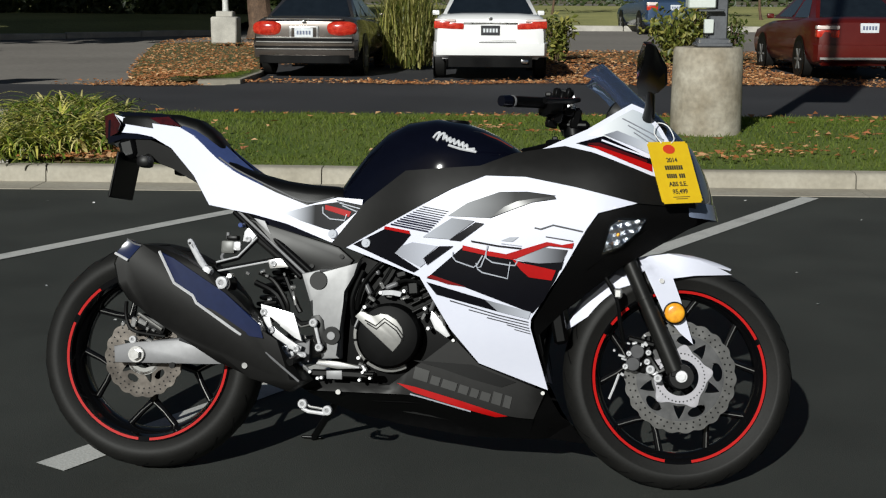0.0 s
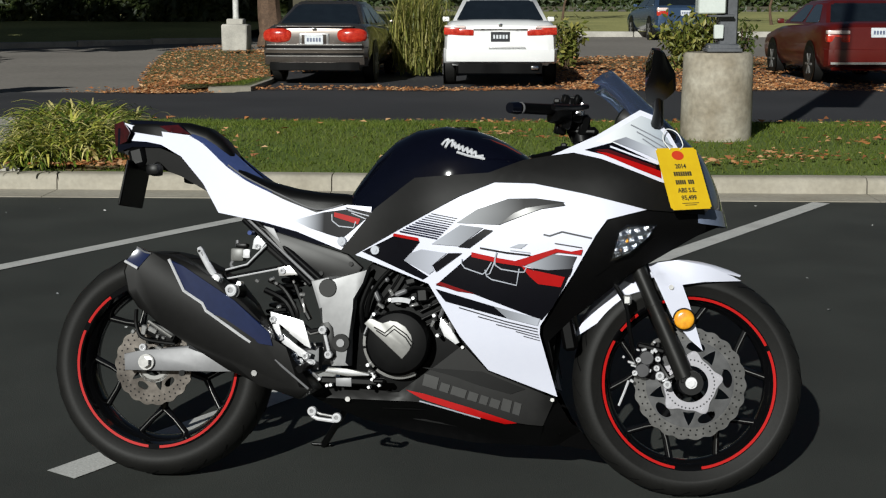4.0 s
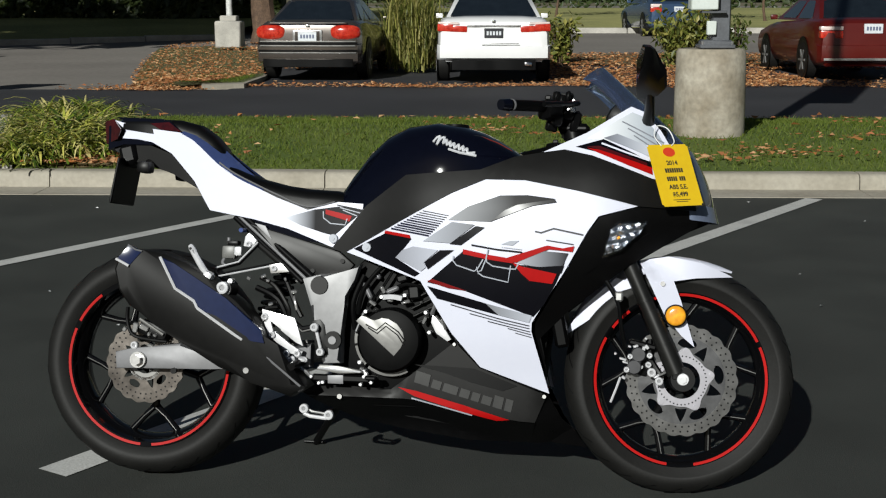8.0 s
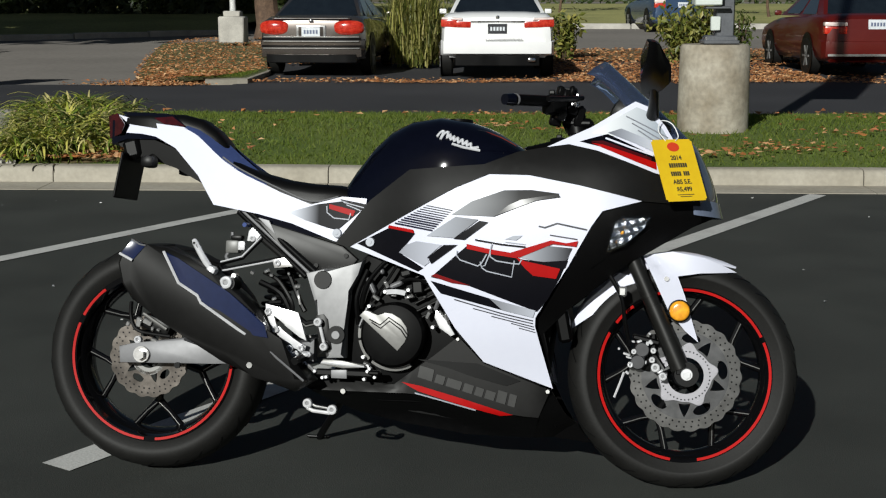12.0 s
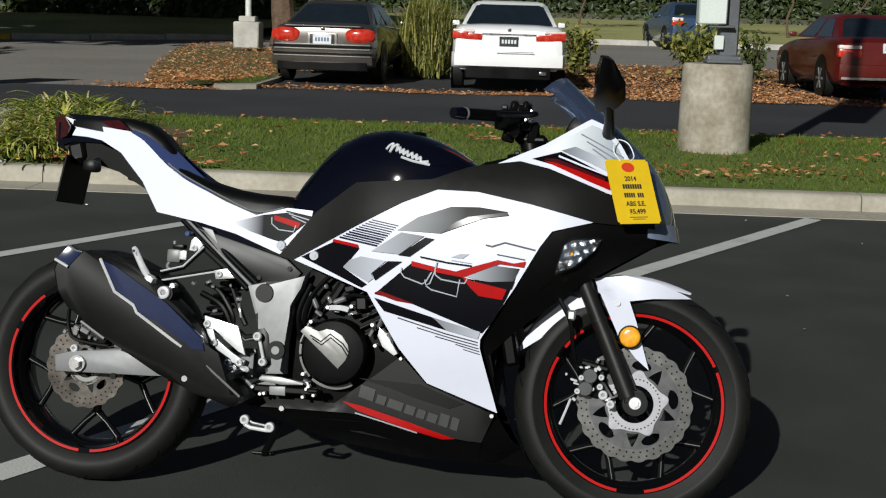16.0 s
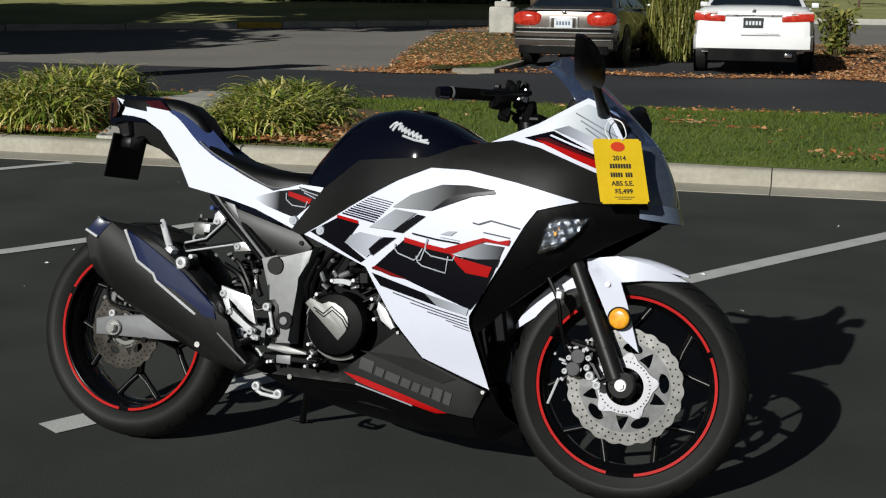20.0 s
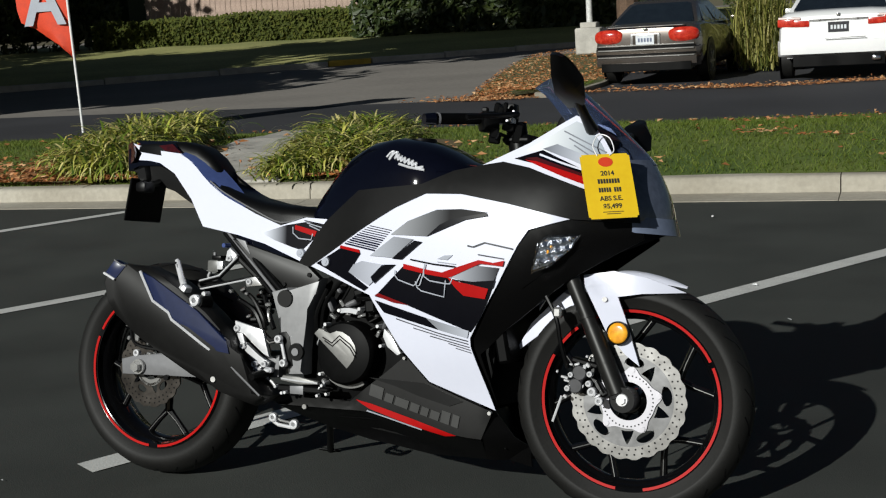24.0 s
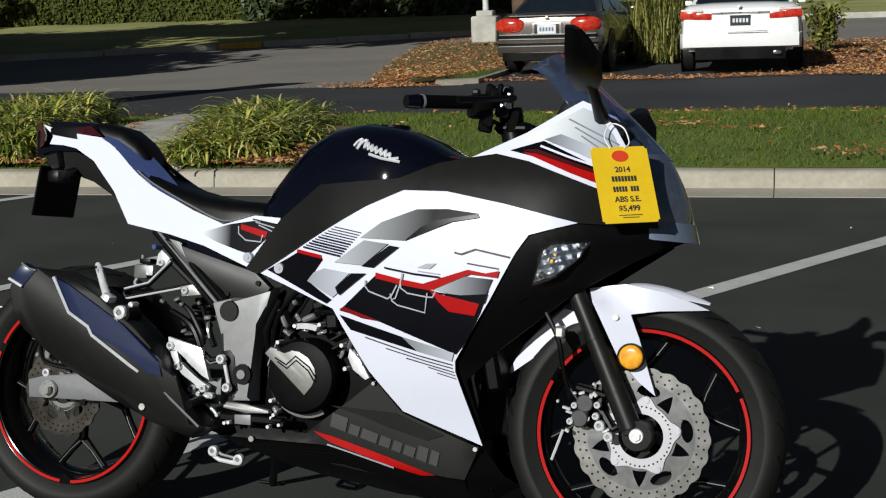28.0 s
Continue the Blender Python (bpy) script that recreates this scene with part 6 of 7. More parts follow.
# mirrors
for s in (1, -1):
    # shell: broad across the bike, tapering forward
    bm = bmesh.new()
    prof = [(-0.090, -0.030), (-0.070, 0.020), (-0.01, 0.040), (0.055, 0.038), (0.080, 0.012), (0.060, -0.034), (-0.005, -0.046)]
    rings = []
    for du, k in ((-0.034, 0.97), (-0.030, 1.0), (-0.004, 0.97), (0.016, 0.74), (0.032, 0.30), (0.037, 0.10)):
        rings.append([bm.verts.new((1.302 + (du + 0.034) * (1 - 7.5 * max(0, a)) - 0.034 - 0.02 * a + 0.25 * max(0, a), -s * (0.272 + a * k), (1.050 if s > 0 else 0.968) + b * k * 0.76 + 0.40 * a)) for a, b in prof])
    n = len(prof)
    for a, b in zip(rings, rings[1:]):
        for i in range(n):
            bm.faces.new((a[i], a[(i + 1) % n], b[(i + 1) % n], b[i]))
    bm.faces.new(rings[-1])
    mr = part("mirror", bm, M_BLACK, bike, "black rear-view mirror shell", 50)
    bm = bmesh.new()
    bm.faces.new([bm.verts.new((1.302 - 0.0345 - 0.02 * a + 0.25 * max(0, a), -s * (0.272 + a * 0.94), (1.050 if s > 0 else 0.968) + b * 0.68 + 0.40 * a)) for a, b in prof])
    part("mirror_glass", bm, M_CHROME, mr)
    bm = tube(bmesh.new(), curve_pts([(1.300, -s * 0.095, 0.950), (1.302, -s * 0.15, 0.975 if s > 0 else 0.955), (1.300, -s * 0.21, 1.012 if s > 0 else 0.96)], 4), [0.016, 0.015, 0.014, 0.013, 0.012, 0.012, 0.012, 0.012, 0.012], 10)
    part("mirror_stem", bm, M_BLACK, mr)

# tank
bm = bmesh.new()
us = [.497, .510, .540, .585, .63, .684, .758, .831, .88, .919, .955, .978]
vt = [.730, .760, .808, .868, .910, .936, .946, .936, .920, .902, .880, .866]
vb = [.700, .700, .70, .71, .73, .76, .79, .80, .81, .81, .82, .83]
hw = [.090, .110, .128, .143, .153, .161, .169, .168, .160, .146, .125, .104]
rings = []
for u, t, b, w in zip(us, vt, vb, hw):
    ring = []
    for k in range(17):
        th = math.pi * k / 16
        cx, sx = math.cos(th), math.sin(th)
        ring.append(bm.verts.new((u, 0.024 + w * math.copysign(abs(cx) ** 0.75, cx), b + (t - b) * sx ** 0.72)))
    rings.append(ring)
for a, b in zip(rings, rings[1:]):
    for i in range(16):
        bm.faces.new((a[i], a[i + 1], b[i + 1], b[i]))
bm.faces.new(rings[0])
bm.faces.new(rings[-1][::-1])
tank = part("fuel_tank", bm, M_BLACKGLOSS, bike, "gloss black fuel tank with a silver script mark", 70)
part("filler_cap", rod(bmesh.new(), (.80, 0, .928), (.80, 0, .9415), 0.038, 0.035, 28), M_BLACK, tank)
def tank_side(u, v):
    t, b, w = spline(u, us, vt), spline(u, us, vb), spline(u, us, hw)
    s = max(0.0, min(0.999, (v - b) / (t - b))) ** (1 / 0.72)
    return w * math.sqrt(1 - s * s) ** 0.75 - 0.024
mark = [(.760, .884), (.768, .896), (.776, .899), (.772, .884), (.770, .877), (.778, .892), (.788, .897), (.786, .880), (.794, .891), (.796, .876), (.804, .886), (.805, .872), (.814, .882), (.816, .868), (.826, .878), (.828, .864), (.838, .874), (.838, .861), (.848, .868), (.850, .857), (.868, .858)]
bm = tube(bmesh.new(), [(u, -tank_side(u, v) - 0.0015, v) for u, v in [(p.x, p.y) for p in curve_pts([(a, b, 0) for a, b in mark], 4)]], 0.0033, 6)
part("tank_mark", bm, M_SILVERMARK, tank, "silver script-like mark")
bm = tube(bmesh.new(), [(u, -tank_side(u, v) - 0.0015, v) for u, v in ((.800, .866), (.83, .857), (.872, .850))], 0.0034, 6)
part("tank_mark", bm, M_SILVERMARK, tank)

# seats and tail
panel("tail_cowl", [(-.127, .940), (-.057, .921), (.070, .905), (.112, .882), (.179, .823), (.236, .786), (.347, .736), (.433, .705), (.515, .727), (.598, .722), (.519, .607), (.496, .612),
      (.381, .655), (.287, .678), (.162, .700), (.115, .777), (.047, .849), (-.013, .880), (-.056, .888), (-.103, .891), (-.092, .911)], tail_w, M_WHITE, label="pearl white tail cowl")
decal("black_decal", [(.372, .684), (.451, .706), (.515, .715), (.583, .707), (.505, .640), (.475, .647), (.416, .665)], F_TAIL, 0.0025, tail_w)
decal("red_decal", [(.482, .707), (.515, .700), (.552, .691), (.546, .677), (.482, .695)], M_RED, 0.0045, tail_w)
decal("outline_decal", ribbon([(.476, .702), (.477, .685), (.496, .671), (.535, .668), (.540, .684)], 0.0028), M_PALEGREY, 0.0055, tail_w)
for k in range(3):
    decal("pinstripe", ribbon([(.512 + .008 * k, .719 - .0065 * k), (.584 - .009 * k, .7065 - .0075 * k)], 0.0026), M_PALEGREY if k else M_DECALBLACK, 0.0048, tail_w, size=0.024)
# upper tail facets: the sky's reflection put into a blue base colour
for sd in (1, -1):
    bm = bmesh.new()
    rows = []
    for k in range(9):
        t = k / 8
        u = .070 + .240 * t
        v = spline(u, [.070, .112, .179, .236, .347], [.903, .882, .823, .786, .738])
        w = tail_w(u, v) + 0.001
        reach = math.sin(math.pi * (0.12 + 0.879 * t)) ** 0.6
        row = []
        for i in range(5):
            q = i / 4
            row.append(bm.verts.new((u + 0.020 * q * reach, -sd * (w - 0.066 * reach * q), v + reach * (0.034 * q - 0.008 * q * q))))
        rows.append(row)
    for a, b in zip(rows, rows[1:]):
        for i in range(4):
            bm.faces.new((a[i], a[i + 1], b[i + 1], b[i]))
    part("tail_shoulder", bm, M_NAVY, bike, "tail shoulder beside the seat, coloured blue for its sky reflection", 60)
tail = panel("tail_lamp", [(-.164, .938), (-.130, .944), (-.100, .912), (-.112, .888), (-.156, .876)], lambda u, v: 0.014 + 0.72 * (u + .164), M_REDLENS, out=0.004, thick=0.006, label="dark red tail lamp")
part("lamp_core", box(bmesh.new(), (-.140, 0, .910), (.034, .024, .055), 0.012), M_REDLENS, tail)
panel("tail_reflector", [(-.02, .930), (.036, .933), (.073, .907), (.010, .914)], tail_w, M_REDLENS, out=0.002, thick=0.004)
panel("tail_trim", [(-.127, .949), (-.02, .944), (.036, .938), (.073, .907), (-.057, .921)], tail_w, M_BLACKGLOSS, out=-0.003, thick=0.006, label="gloss black tail trim")
panel("undertail", [(-.141, .876), (-.056, .885), (.047, .847), (.116, .776), (.132, .752), (.041, .799), (-.071, .830), (-.124, .856)], lambda u, v: tail_w(u, v) - 0.012, M_MATTE, thick=0.008)
bm = bmesh.new()
rows = []
prof = [(-.145, .935), (-.10, .950), (0, .948), (.06, .915), (.112, .878), (.2, .80), (.35, .71), (.5, .69)]
for u, v in prof:
    w = tail_w(u, v) - 0.004
    rows.append([bm.verts.new((u, s * w, v - 0.012 * abs(s) ** 3)) for s in (-1, -0.6, -0.2, 0.2, 0.6, 1)] + [bm.verts.new((u, w, v - 0.075)), bm.verts.new((u, -w, v - 0.075))])
for a, b in zip(rows, rows[1:]):
    for i in range(8):
        bm.faces.new((a[i], a[(i + 1) % 8], b[(i + 1) % 8], b[i]))
bm.faces.new(rows[0])
bm.faces.new(rows[-1][::-1])
part("tail_core", bm, M_BLACKGLOSS, bike, "gloss blue-black tail cover", 40)


def cushion(name, cols, label):
    """A padded seat: rows of (u, bottom, top, half width), rounded across."""
    bm = bmesh.new()
    rings = []
    for u, b, t, w in cols:
        ring = []
        for k in range(13):
            th = math.pi * k / 12
            cx, sx = math.cos(th), math.sin(th)
            ring.append(bm.verts.new((u, w * math.copysign(abs(cx) ** 0.5, cx), b + (t - b) * sx ** 0.5)))
        rings.append(ring)
    for a, b in zip(rings, rings[1:]):
        for i in range(12):
            bm.faces.new((a[i], a[i + 1], b[i + 1], b[i]))
    bm.faces.new(rings[0])
    bm.faces.new(rings[-1][::-1])
    return part(name, bm, M_SEAT, bike, label, 70)


cushion("rider_seat", [(.175, .80, .832, .072), (.20, .79, .826, .084), (.284, .74, .790, .094), (.36, .71, .772, .102), (.43, .70, .763, .106), (.50, .70, .760, .10), (.545, .70, .752, .085)], "black vinyl rider seat")
cushion("pillion_seat", [(-.125, .925, .938, .030), (-.10, .915, .944, .045), (-.03, .905, .946, .060), (.06, .890, .943, .062), (.11, .870, .931, .058), (.15, .850, .903, .054), (.176, .838, .874, .048), (.190, .828, .850, .036)], "black vinyl pillion seat")
for sd in (1, -1):
    line = [(.185, .826), (.236, .794), (.347, .744), (.433, .713), (.505, .727)]
    part("seat_piping", tube(bmesh.new(), [(p.x, -sd * (tail_w(p.x, p.y) + 0.0005), p.y) for p in curve_pts([(a, b, 0) for a, b in line], 4)], 0.0022, 6), M_FRAME, bike, "pale seam along the seat edge")
holder = part("plate_holder", box(bmesh.new(), (-.085, 0, .848), (.05, .10, .06), 0.012, Euler((0, radians(-15), 0)).to_matrix().to_4x4()), M_BLACK, bike, "black number plate holder")
bm = bmesh.new()
box(bm, (-.105, -0.004, .775), (.008, .165, .125), 0.003, Euler((0, radians(10), 0)).to_matrix().to_4x4())
part("plate_board", bm, M_BLACK, holder, "plain dark plate board")
for s in (-1, 1):
    bm = rod(bmesh.new(), (-.03, s * 0.03, .828), (.000, s * 0.125, .812), 0.010, 0.009, 12)
    st = part("rear_turn_signal", bm, M_BLACK, bike)
    part("signal_head", box(bmesh.new(), (.004, s * 0.145, .805), (.034, .05, .030), 0.010, None, 2), M_BLACK, st)

# rear frame, swing arm, exhaust
part("side_cover", slab(bmesh.new(), [(.276, .667), (.519, .600), (.560, .566), (.536, .533), (.439, .527), (.369, .581)], 0.085, 0.112, 0.006), M_COVER, bike, "matt grey side cover")
for s in (1, -1):
    part("seat_rail", rod(bmesh.new(), (.228, -s * 0.072, .684), (.431, -s * 0.132, .518), 0.0078, n=12), M_BLACK, bike, "black tubular seat rail")
    part("seat_rail", rod(bmesh.new(), (.254, -s * 0.078, .688), (.457, -s * 0.134, .530), 0.0085, n=12), M_BLACK, bike)
    part("rail_edge", rod(bmesh.new(), (.240, -s * 0.078, .686), (.443, -s * 0.139, .5245), 0.0042, n=8), M_FRAME, bike, "bare grey edge between the seat rails")
part("cover_wedge", slab(bmesh.new(), [(.292, .668), (.322, .661), (.341, .624)], 0.104, 0.1135, 0.001), M_FRAME, bike, "pale grey wedge beside the side cover")
plate = part("pivot_plate", slab(bmesh.new(), [(.432, .528), (.480, .540), (.555, .541), (.584, .568), (.568, .525), (.546, .485), (.535, .460), (.541, .313), (.492, .310), (.479, .417), (.456, .457)], 0.10, 0.148, 0.010), M_PIVOT, bike, "grey cast frame pivot plate")
for u, v, r, mt in ((.479, .511, .024, M_MATTE), (.518, .372, .024, M_BLACK), (.518, .372, .011, M_FRAME)):
    part("pivot_cap", rod(bmesh.new(), (u, -0.146, v), (u, -0.154 - (0.004 if r < .02 else 0), v), r, r * 0.93, 28), mt, plate)
part("cover_bolt", rod(bmesh.new(), (.452, -0.110, .548), (.452, -0.118, .548), 0.006, n=10), M_BLACK, plate)
part("cover_bolt", rod(bmesh.new(), (.530, -0.110, .575), (.530, -0.118, .575), 0.006, n=10), M_BLACK, plate)
arm = part("swing_arm", slab(bmesh.new(), [(-.066, .322), (-.02, .332), (.112, .350), (.185, .312), (.46, .36), (.46, .30), (.19, .285), (-.062, .278)], 0.10, 0.140, 0.007), M_FRAME, bike, "grey alloy swing arm")
part("swing_arm", slab(bmesh.new(), [(-.066, .322), (.112, .345), (.46, .36), (.46, .30), (.19, .275), (-.062, .278)], -0.13, -0.10, 0.007), M_ALLOY, bike)
bm = rod(bmesh.new(), (0, -0.139, .303), (0, -0.150, .303), 0.021, n=20)
rod(bm, (0, -0.149, .303), (0, -0.166, .303), 0.014, n=6)
part("axle_nut", bm, M_STEEL, arm, "bright rear axle nut")
part("arm_bolt", rod(bmesh.new(), (.098, -0.139, .278), (.098, -0.150, .278), 0.008, n=10), M_BLACK, arm)
cal = part("rear_caliper", box(bmesh.new(), (.030, -0.108, .378), (.080, .045, .040), 0.010, Euler((0, radians(22), 0)).to_matrix().to_4x4(), 2), M_BLACK, bike, "black rear brake caliper with bare fittings")
for u, v, su, sv, tilt in ((-.014, .386, .014, .026, .2), (.010, .387, .024, .014, .45), (.024, .370, .008, .010, .3), (.040, .367, .010, .006, .5), (-.043, .381, .010, .012, .6), (.030, .340, .016, .008, .3)):
    part("caliper_fitting", box(bmesh.new(), (u, -0.134, v), (su, .012, sv), 0.002, Euler((0.2, tilt, 0.1)).to_matrix().to_4x4()), M_STEEL, cal)
part("caliper_guard", rod(bmesh.new(), (-.003, -0.134, .409), (.062, -0.134, .369), 0.0042, n=8), M_ALLOY, cal, "bare guard rod over the caliper")
ring_bolt(-.014, .138, .340, .0105, cal, "caliper_bolt")
part("rear_hose", tube(bmesh.new(), curve_pts([(-.040, -0.125, .438), (-.036, -0.135, .405), (-.024, -0.140, .374), (-.004, -0.140, .362), (.030, -0.135, .356), (.070, -0.13, .352)], 5), 0.0052, 8), M_BLACK, cal)

muff = part("silencer", slab(bmesh.new(), [(-.031, .570), (-.005, .594), (.034, .588), (.088, .585), (.145, .558), (.199, .525), (.283, .470), (.329, .426), (.374, .343), (.476, .258), (.427, .228), (.327, .262), (.235, .297),
            (.121, .370), (.068, .402), (-.003, .449), (-.030, .488), (-.042, .539)], 0.125, 0.225, 0.026), M_MUFF, bike, "satin dark silencer with angular body", 50)
part("heat_shield", slab(bmesh.new(), [(.085, .571), (.119, .556), (.257, .473), (.352, .396), (.362, .362), (.306, .369), (.186, .446), (.177, .462), (.126, .493)], 0.216, 0.232, 0.003), M_HEATSHIELD, muff, "blue-black heat shield", 30)
part("shield_edge", tube(bmesh.new(), [(.082, -0.233, .572), (.124, -0.233, .494), (.174, -0.233, .464), (.184, -0.233, .446), (.304, -0.233, .369)], 0.0040, 6), M_BRIGHT, muff, "bright edge strip")
part("body_crease", tube(bmesh.new(), [(.306, -0.228, .367), (.37, -0.226, .325), (.455, -0.222, .258)], 0.0030, 6), M_FRAME, muff)
part("end_cap", slab(bmesh.new(), [(-.035, .564), (.000, .547), (.032, .584), (-.005, .600)], 0.165, 0.2285, 0.006), M_HEATSHIELD, muff, "blued end cap", 50)
part("end_rim", rod(bmesh.new(), (-.035, -0.2295, .564), (-.001, -0.2295, .547), 0.0036, n=8), M_BRIGHT, muff, "bright end rim")
part("end_rim", tube(bmesh.new(), [(-.005, -0.2275, .600), (.016, -0.2285, .588), (.032, -0.2275, .585)], 0.0022, 6), M_FRAME, muff)
bm = rod(bmesh.new(), (.317, -0.222, .293), (.317, -0.236, .293), 0.0095, 0.0075, 12)
part("silencer_bolt", bm, M_STEEL, muff)
# the silencer splays outwards to the rear
for ob in [muff] + list(muff.children):
    for vert in ob.data.vertices:
        slim = 0.30 + 0.70 * min(1.0, max(0.0, (vert.co.x + 0.04) / 0.16))
        vert.co.y = -0.225 + (vert.co.y + 0.225) * slim if vert.co.y > -0.225 else vert.co.y
        off = 0.17 * max(0.0, 0.33 - vert.co.x)
        vert.co.y -= off
        vert.co.x += 0.40 * off
part("exhaust_pipe", tube(bmesh.new(), curve_pts([(.42, -0.12, .262), (.50, -0.075, .236), (.58, -0.03, .222), (.66, 0.0, .21)], 5), 0.024, 16), M_BLACK, bike, "dark exhaust link pipe")

# pillion foot rest and rear brake reservoir
for u, v, su, sv, tilt in ((.395, .300, .022, .012, .3), (.420, .318, .016, .020, -.4), (.378, .316, .014, .018, .8), (.445, .322, .020, .010, 0), (.355, .338, .010, .016, .5), (.405, .282, .012, .012, .2)):
    part("pedal_fitting", box(bmesh.new(), (u, -0.172, v), (su, .02, sv), 0.003, Euler((0.3, tilt, 0.2)).to_matrix().to_4x4()), M_BRIGHT, bike)
for u, v, su, sv, tilt in ((.615, .470, .030, .012, .6), (.640, .505, .014, .030, -.5), (.70, .475, .035, .010, -.3), (.75, .430, .012, .030, .4), (.785, .435, .030, .008, .9), (.80, .395, .026, .010, .7), (.60, .335, .010, .030, 0), (.592, .300, .018, .012, .3), (.66, .478, .022, .009, .1)):
    part("engine_fitting", box(bmesh.new(), (u, -0.128, v), (su * 0.65, .012, sv * 0.6), 0.0015, Euler((0.35, tilt, 0.2)).to_matrix().to_4x4()), M_STEEL, bike)
up, down = [(.211, -.160, .546), (.262, -.140, .562), (.306, -.120, .614)], [(.216, -.160, .530), (.345, -.126, .560), (.376, -.120, .565)]
hang = part("pillion_bracket", tube(bmesh.new(), up, 0.0058, 8), M_BLACK, bike, "black pillion footrest bracket with bare edges")
part("bracket_arm", tube(bmesh.new(), down, 0.0050, 8), M_BLACK, hang)
part("bracket_arm", tube(bmesh.new(), [(.211, -.160, .547), (.208, -.160, .538), (.216, -.160, .529)], 0.0055, 8), M_BLACK, hang)
part("bracket_back", tube(bmesh.new(), [(.300, -.114, .616), (.372, -.118, .560)], 0.0075, 8), M_MATTE, hang)
for line, dz in ((up, 0.0035), (down, -0.003)):
    part("bracket_edge", tube(bmesh.new(), [(u, y - 0.0045, v + dz) for u, y, v in line], 0.0024, 6), M_BRIGHT, hang, "bare bright bracket edge")
part("bracket_lug", slab(bmesh.new(), [(.340, .560), (.373, .566), (.396, .543), (.346, .537)], 0.118, 0.136, 0.003), M_STEEL, hang)
ring_bolt(.356, .138, .551, .0085, hang)
part("bracket_lug", slab(bmesh.new(), [(.268, .606), (.272, .632), (.282, .642), (.304, .622), (.292, .604)], 0.108, 0.126, 0.003), M_BRIGHT, hang)
ring_bolt(.284, .128, .612, .0085, hang)
part("link_pin", rod(bmesh.new(), (.262, -0.10, .648), (.260, -0.125, .648), 0.007, 0.006, 10), M_NAVY, hang, "small blued pin")
rest = part("foot_rest", tube(bmesh.new(), [(.202, -0.216, .530), (.170, -0.192, .566), (.146, -0.174, .597), (.141, -0.171, .604)], [0.0095, 0.0085, 0.0085, 0.006], 12), M_BRIGHT, hang, "folded alloy foot rest")
part("rest_slot", tube(bmesh.new(), [(.178, -0.200, .556), (.152, -0.186, .592)], 0.0022, 6), M_FRAME, rest)
part("rest_hole", rod(bmesh.new(), (.146, -0.178, .596), (.146, -0.186, .596), 0.0035, n=10), M_BLACK, rest)
part("rest_knuckle", box(bmesh.new(), (.206, -0.222, .522), (.026, .036, .036), 0.011, Euler((0, radians(30), 0)).to_matrix().to_4x4(), 2), M_BRIGHT, hang)
part("hanger_mount", rod(bmesh.new(), (.254, -0.185, .493), (.252, -0.229, .496), 0.022, 0.019, 20), M_BLACK, hang, "black rubber hanger mount")
ring_bolt(.250, .236, .498, .0165, hang, "hanger_bolt")
part("hanger_nut", rod(bmesh.new(), (.263, -0.190, .516), (.263, -0.215, .516), 0.0065, n=8), M_BRIGHT, hang)
res = part("fluid_reservoir", box(bmesh.new(), (.230, -0.115, .590), (.036, .032, .034), 0.006, None, 2), material("cloudy_plastic", (.115, .115, .108), .4, spread=.15), bike, "cloudy brake fluid reservoir")
part("reservoir_lid", box(bmesh.new(), (.240, -0.115, .614), (.030, .030, .012), 0.004, None, 2), M_BLACK, res)
part("reservoir_screw", rod(bmesh.new(), (.226, -0.115, .612), (.226, -0.115, .628), 0.005, n=10), M_FRAME, res)
part("reservoir_lug", box(bmesh.new(), (.256, -0.128, .593), (.020, .014, .024), 0.005, None, 2), M_BRIGHT, res)
part("reservoir_hose", tube(bmesh.new(), curve_pts([(.218, -.122, .575), (.214, -.126, .562), (.226, -.124, .553), (.238, -.118, .556)], 4), 0.0045, 8), M_FRAME, res)
part("shock_spring", tube(bmesh.new(), [(0.30 + 0.03 * math.cos(k * 0.9) + 0.0011 * k, -0.03 + 0.03 * math.sin(k * 0.9), .40 + .0024 * k) for k in range(70)], 0.006, 6), M_BLACK, bike)
for q, r, mt in (([(.30, -0.1, .50), (.36, -0.11, .47), (.39, -0.11, .41), (.40, -0.1, .36)], .008, M_BLACK), ([(.398, -0.1, .488), (.408, -0.12, .470), (.414, -0.12, .446)], .004, M_STEEL), ([(.380, -.1, .520), (.412, -.115, .455), (.428, -.12, .428)], .007, M_BLACK), ([(.310, -.1, .526), (.352, -.11, .505), (.388, -.115, .455), (.392, -.11, .43)], .006, M_MATTE)):
    part("rear_cable", tube(bmesh.new(), curve_pts(q, 4), r, 8), mt, bike)
for u, v in ((.283, .524), (.322, .530), (.334, .519), (.380, .524), (.412, .521), (.404, .492), (.343, .458)):
    part("frame_bolt", box(bmesh.new(), (u, -0.115, v), (0.006 + 0.010 * ((u * 37) % 1), .012, 0.005 + 0.004 * ((u * 91) % 1)), 0.0015, Euler((0.3, (u * 53) % 1 - 0.5, 0.2)).to_matrix().to_4x4()), M_STEEL, bike)

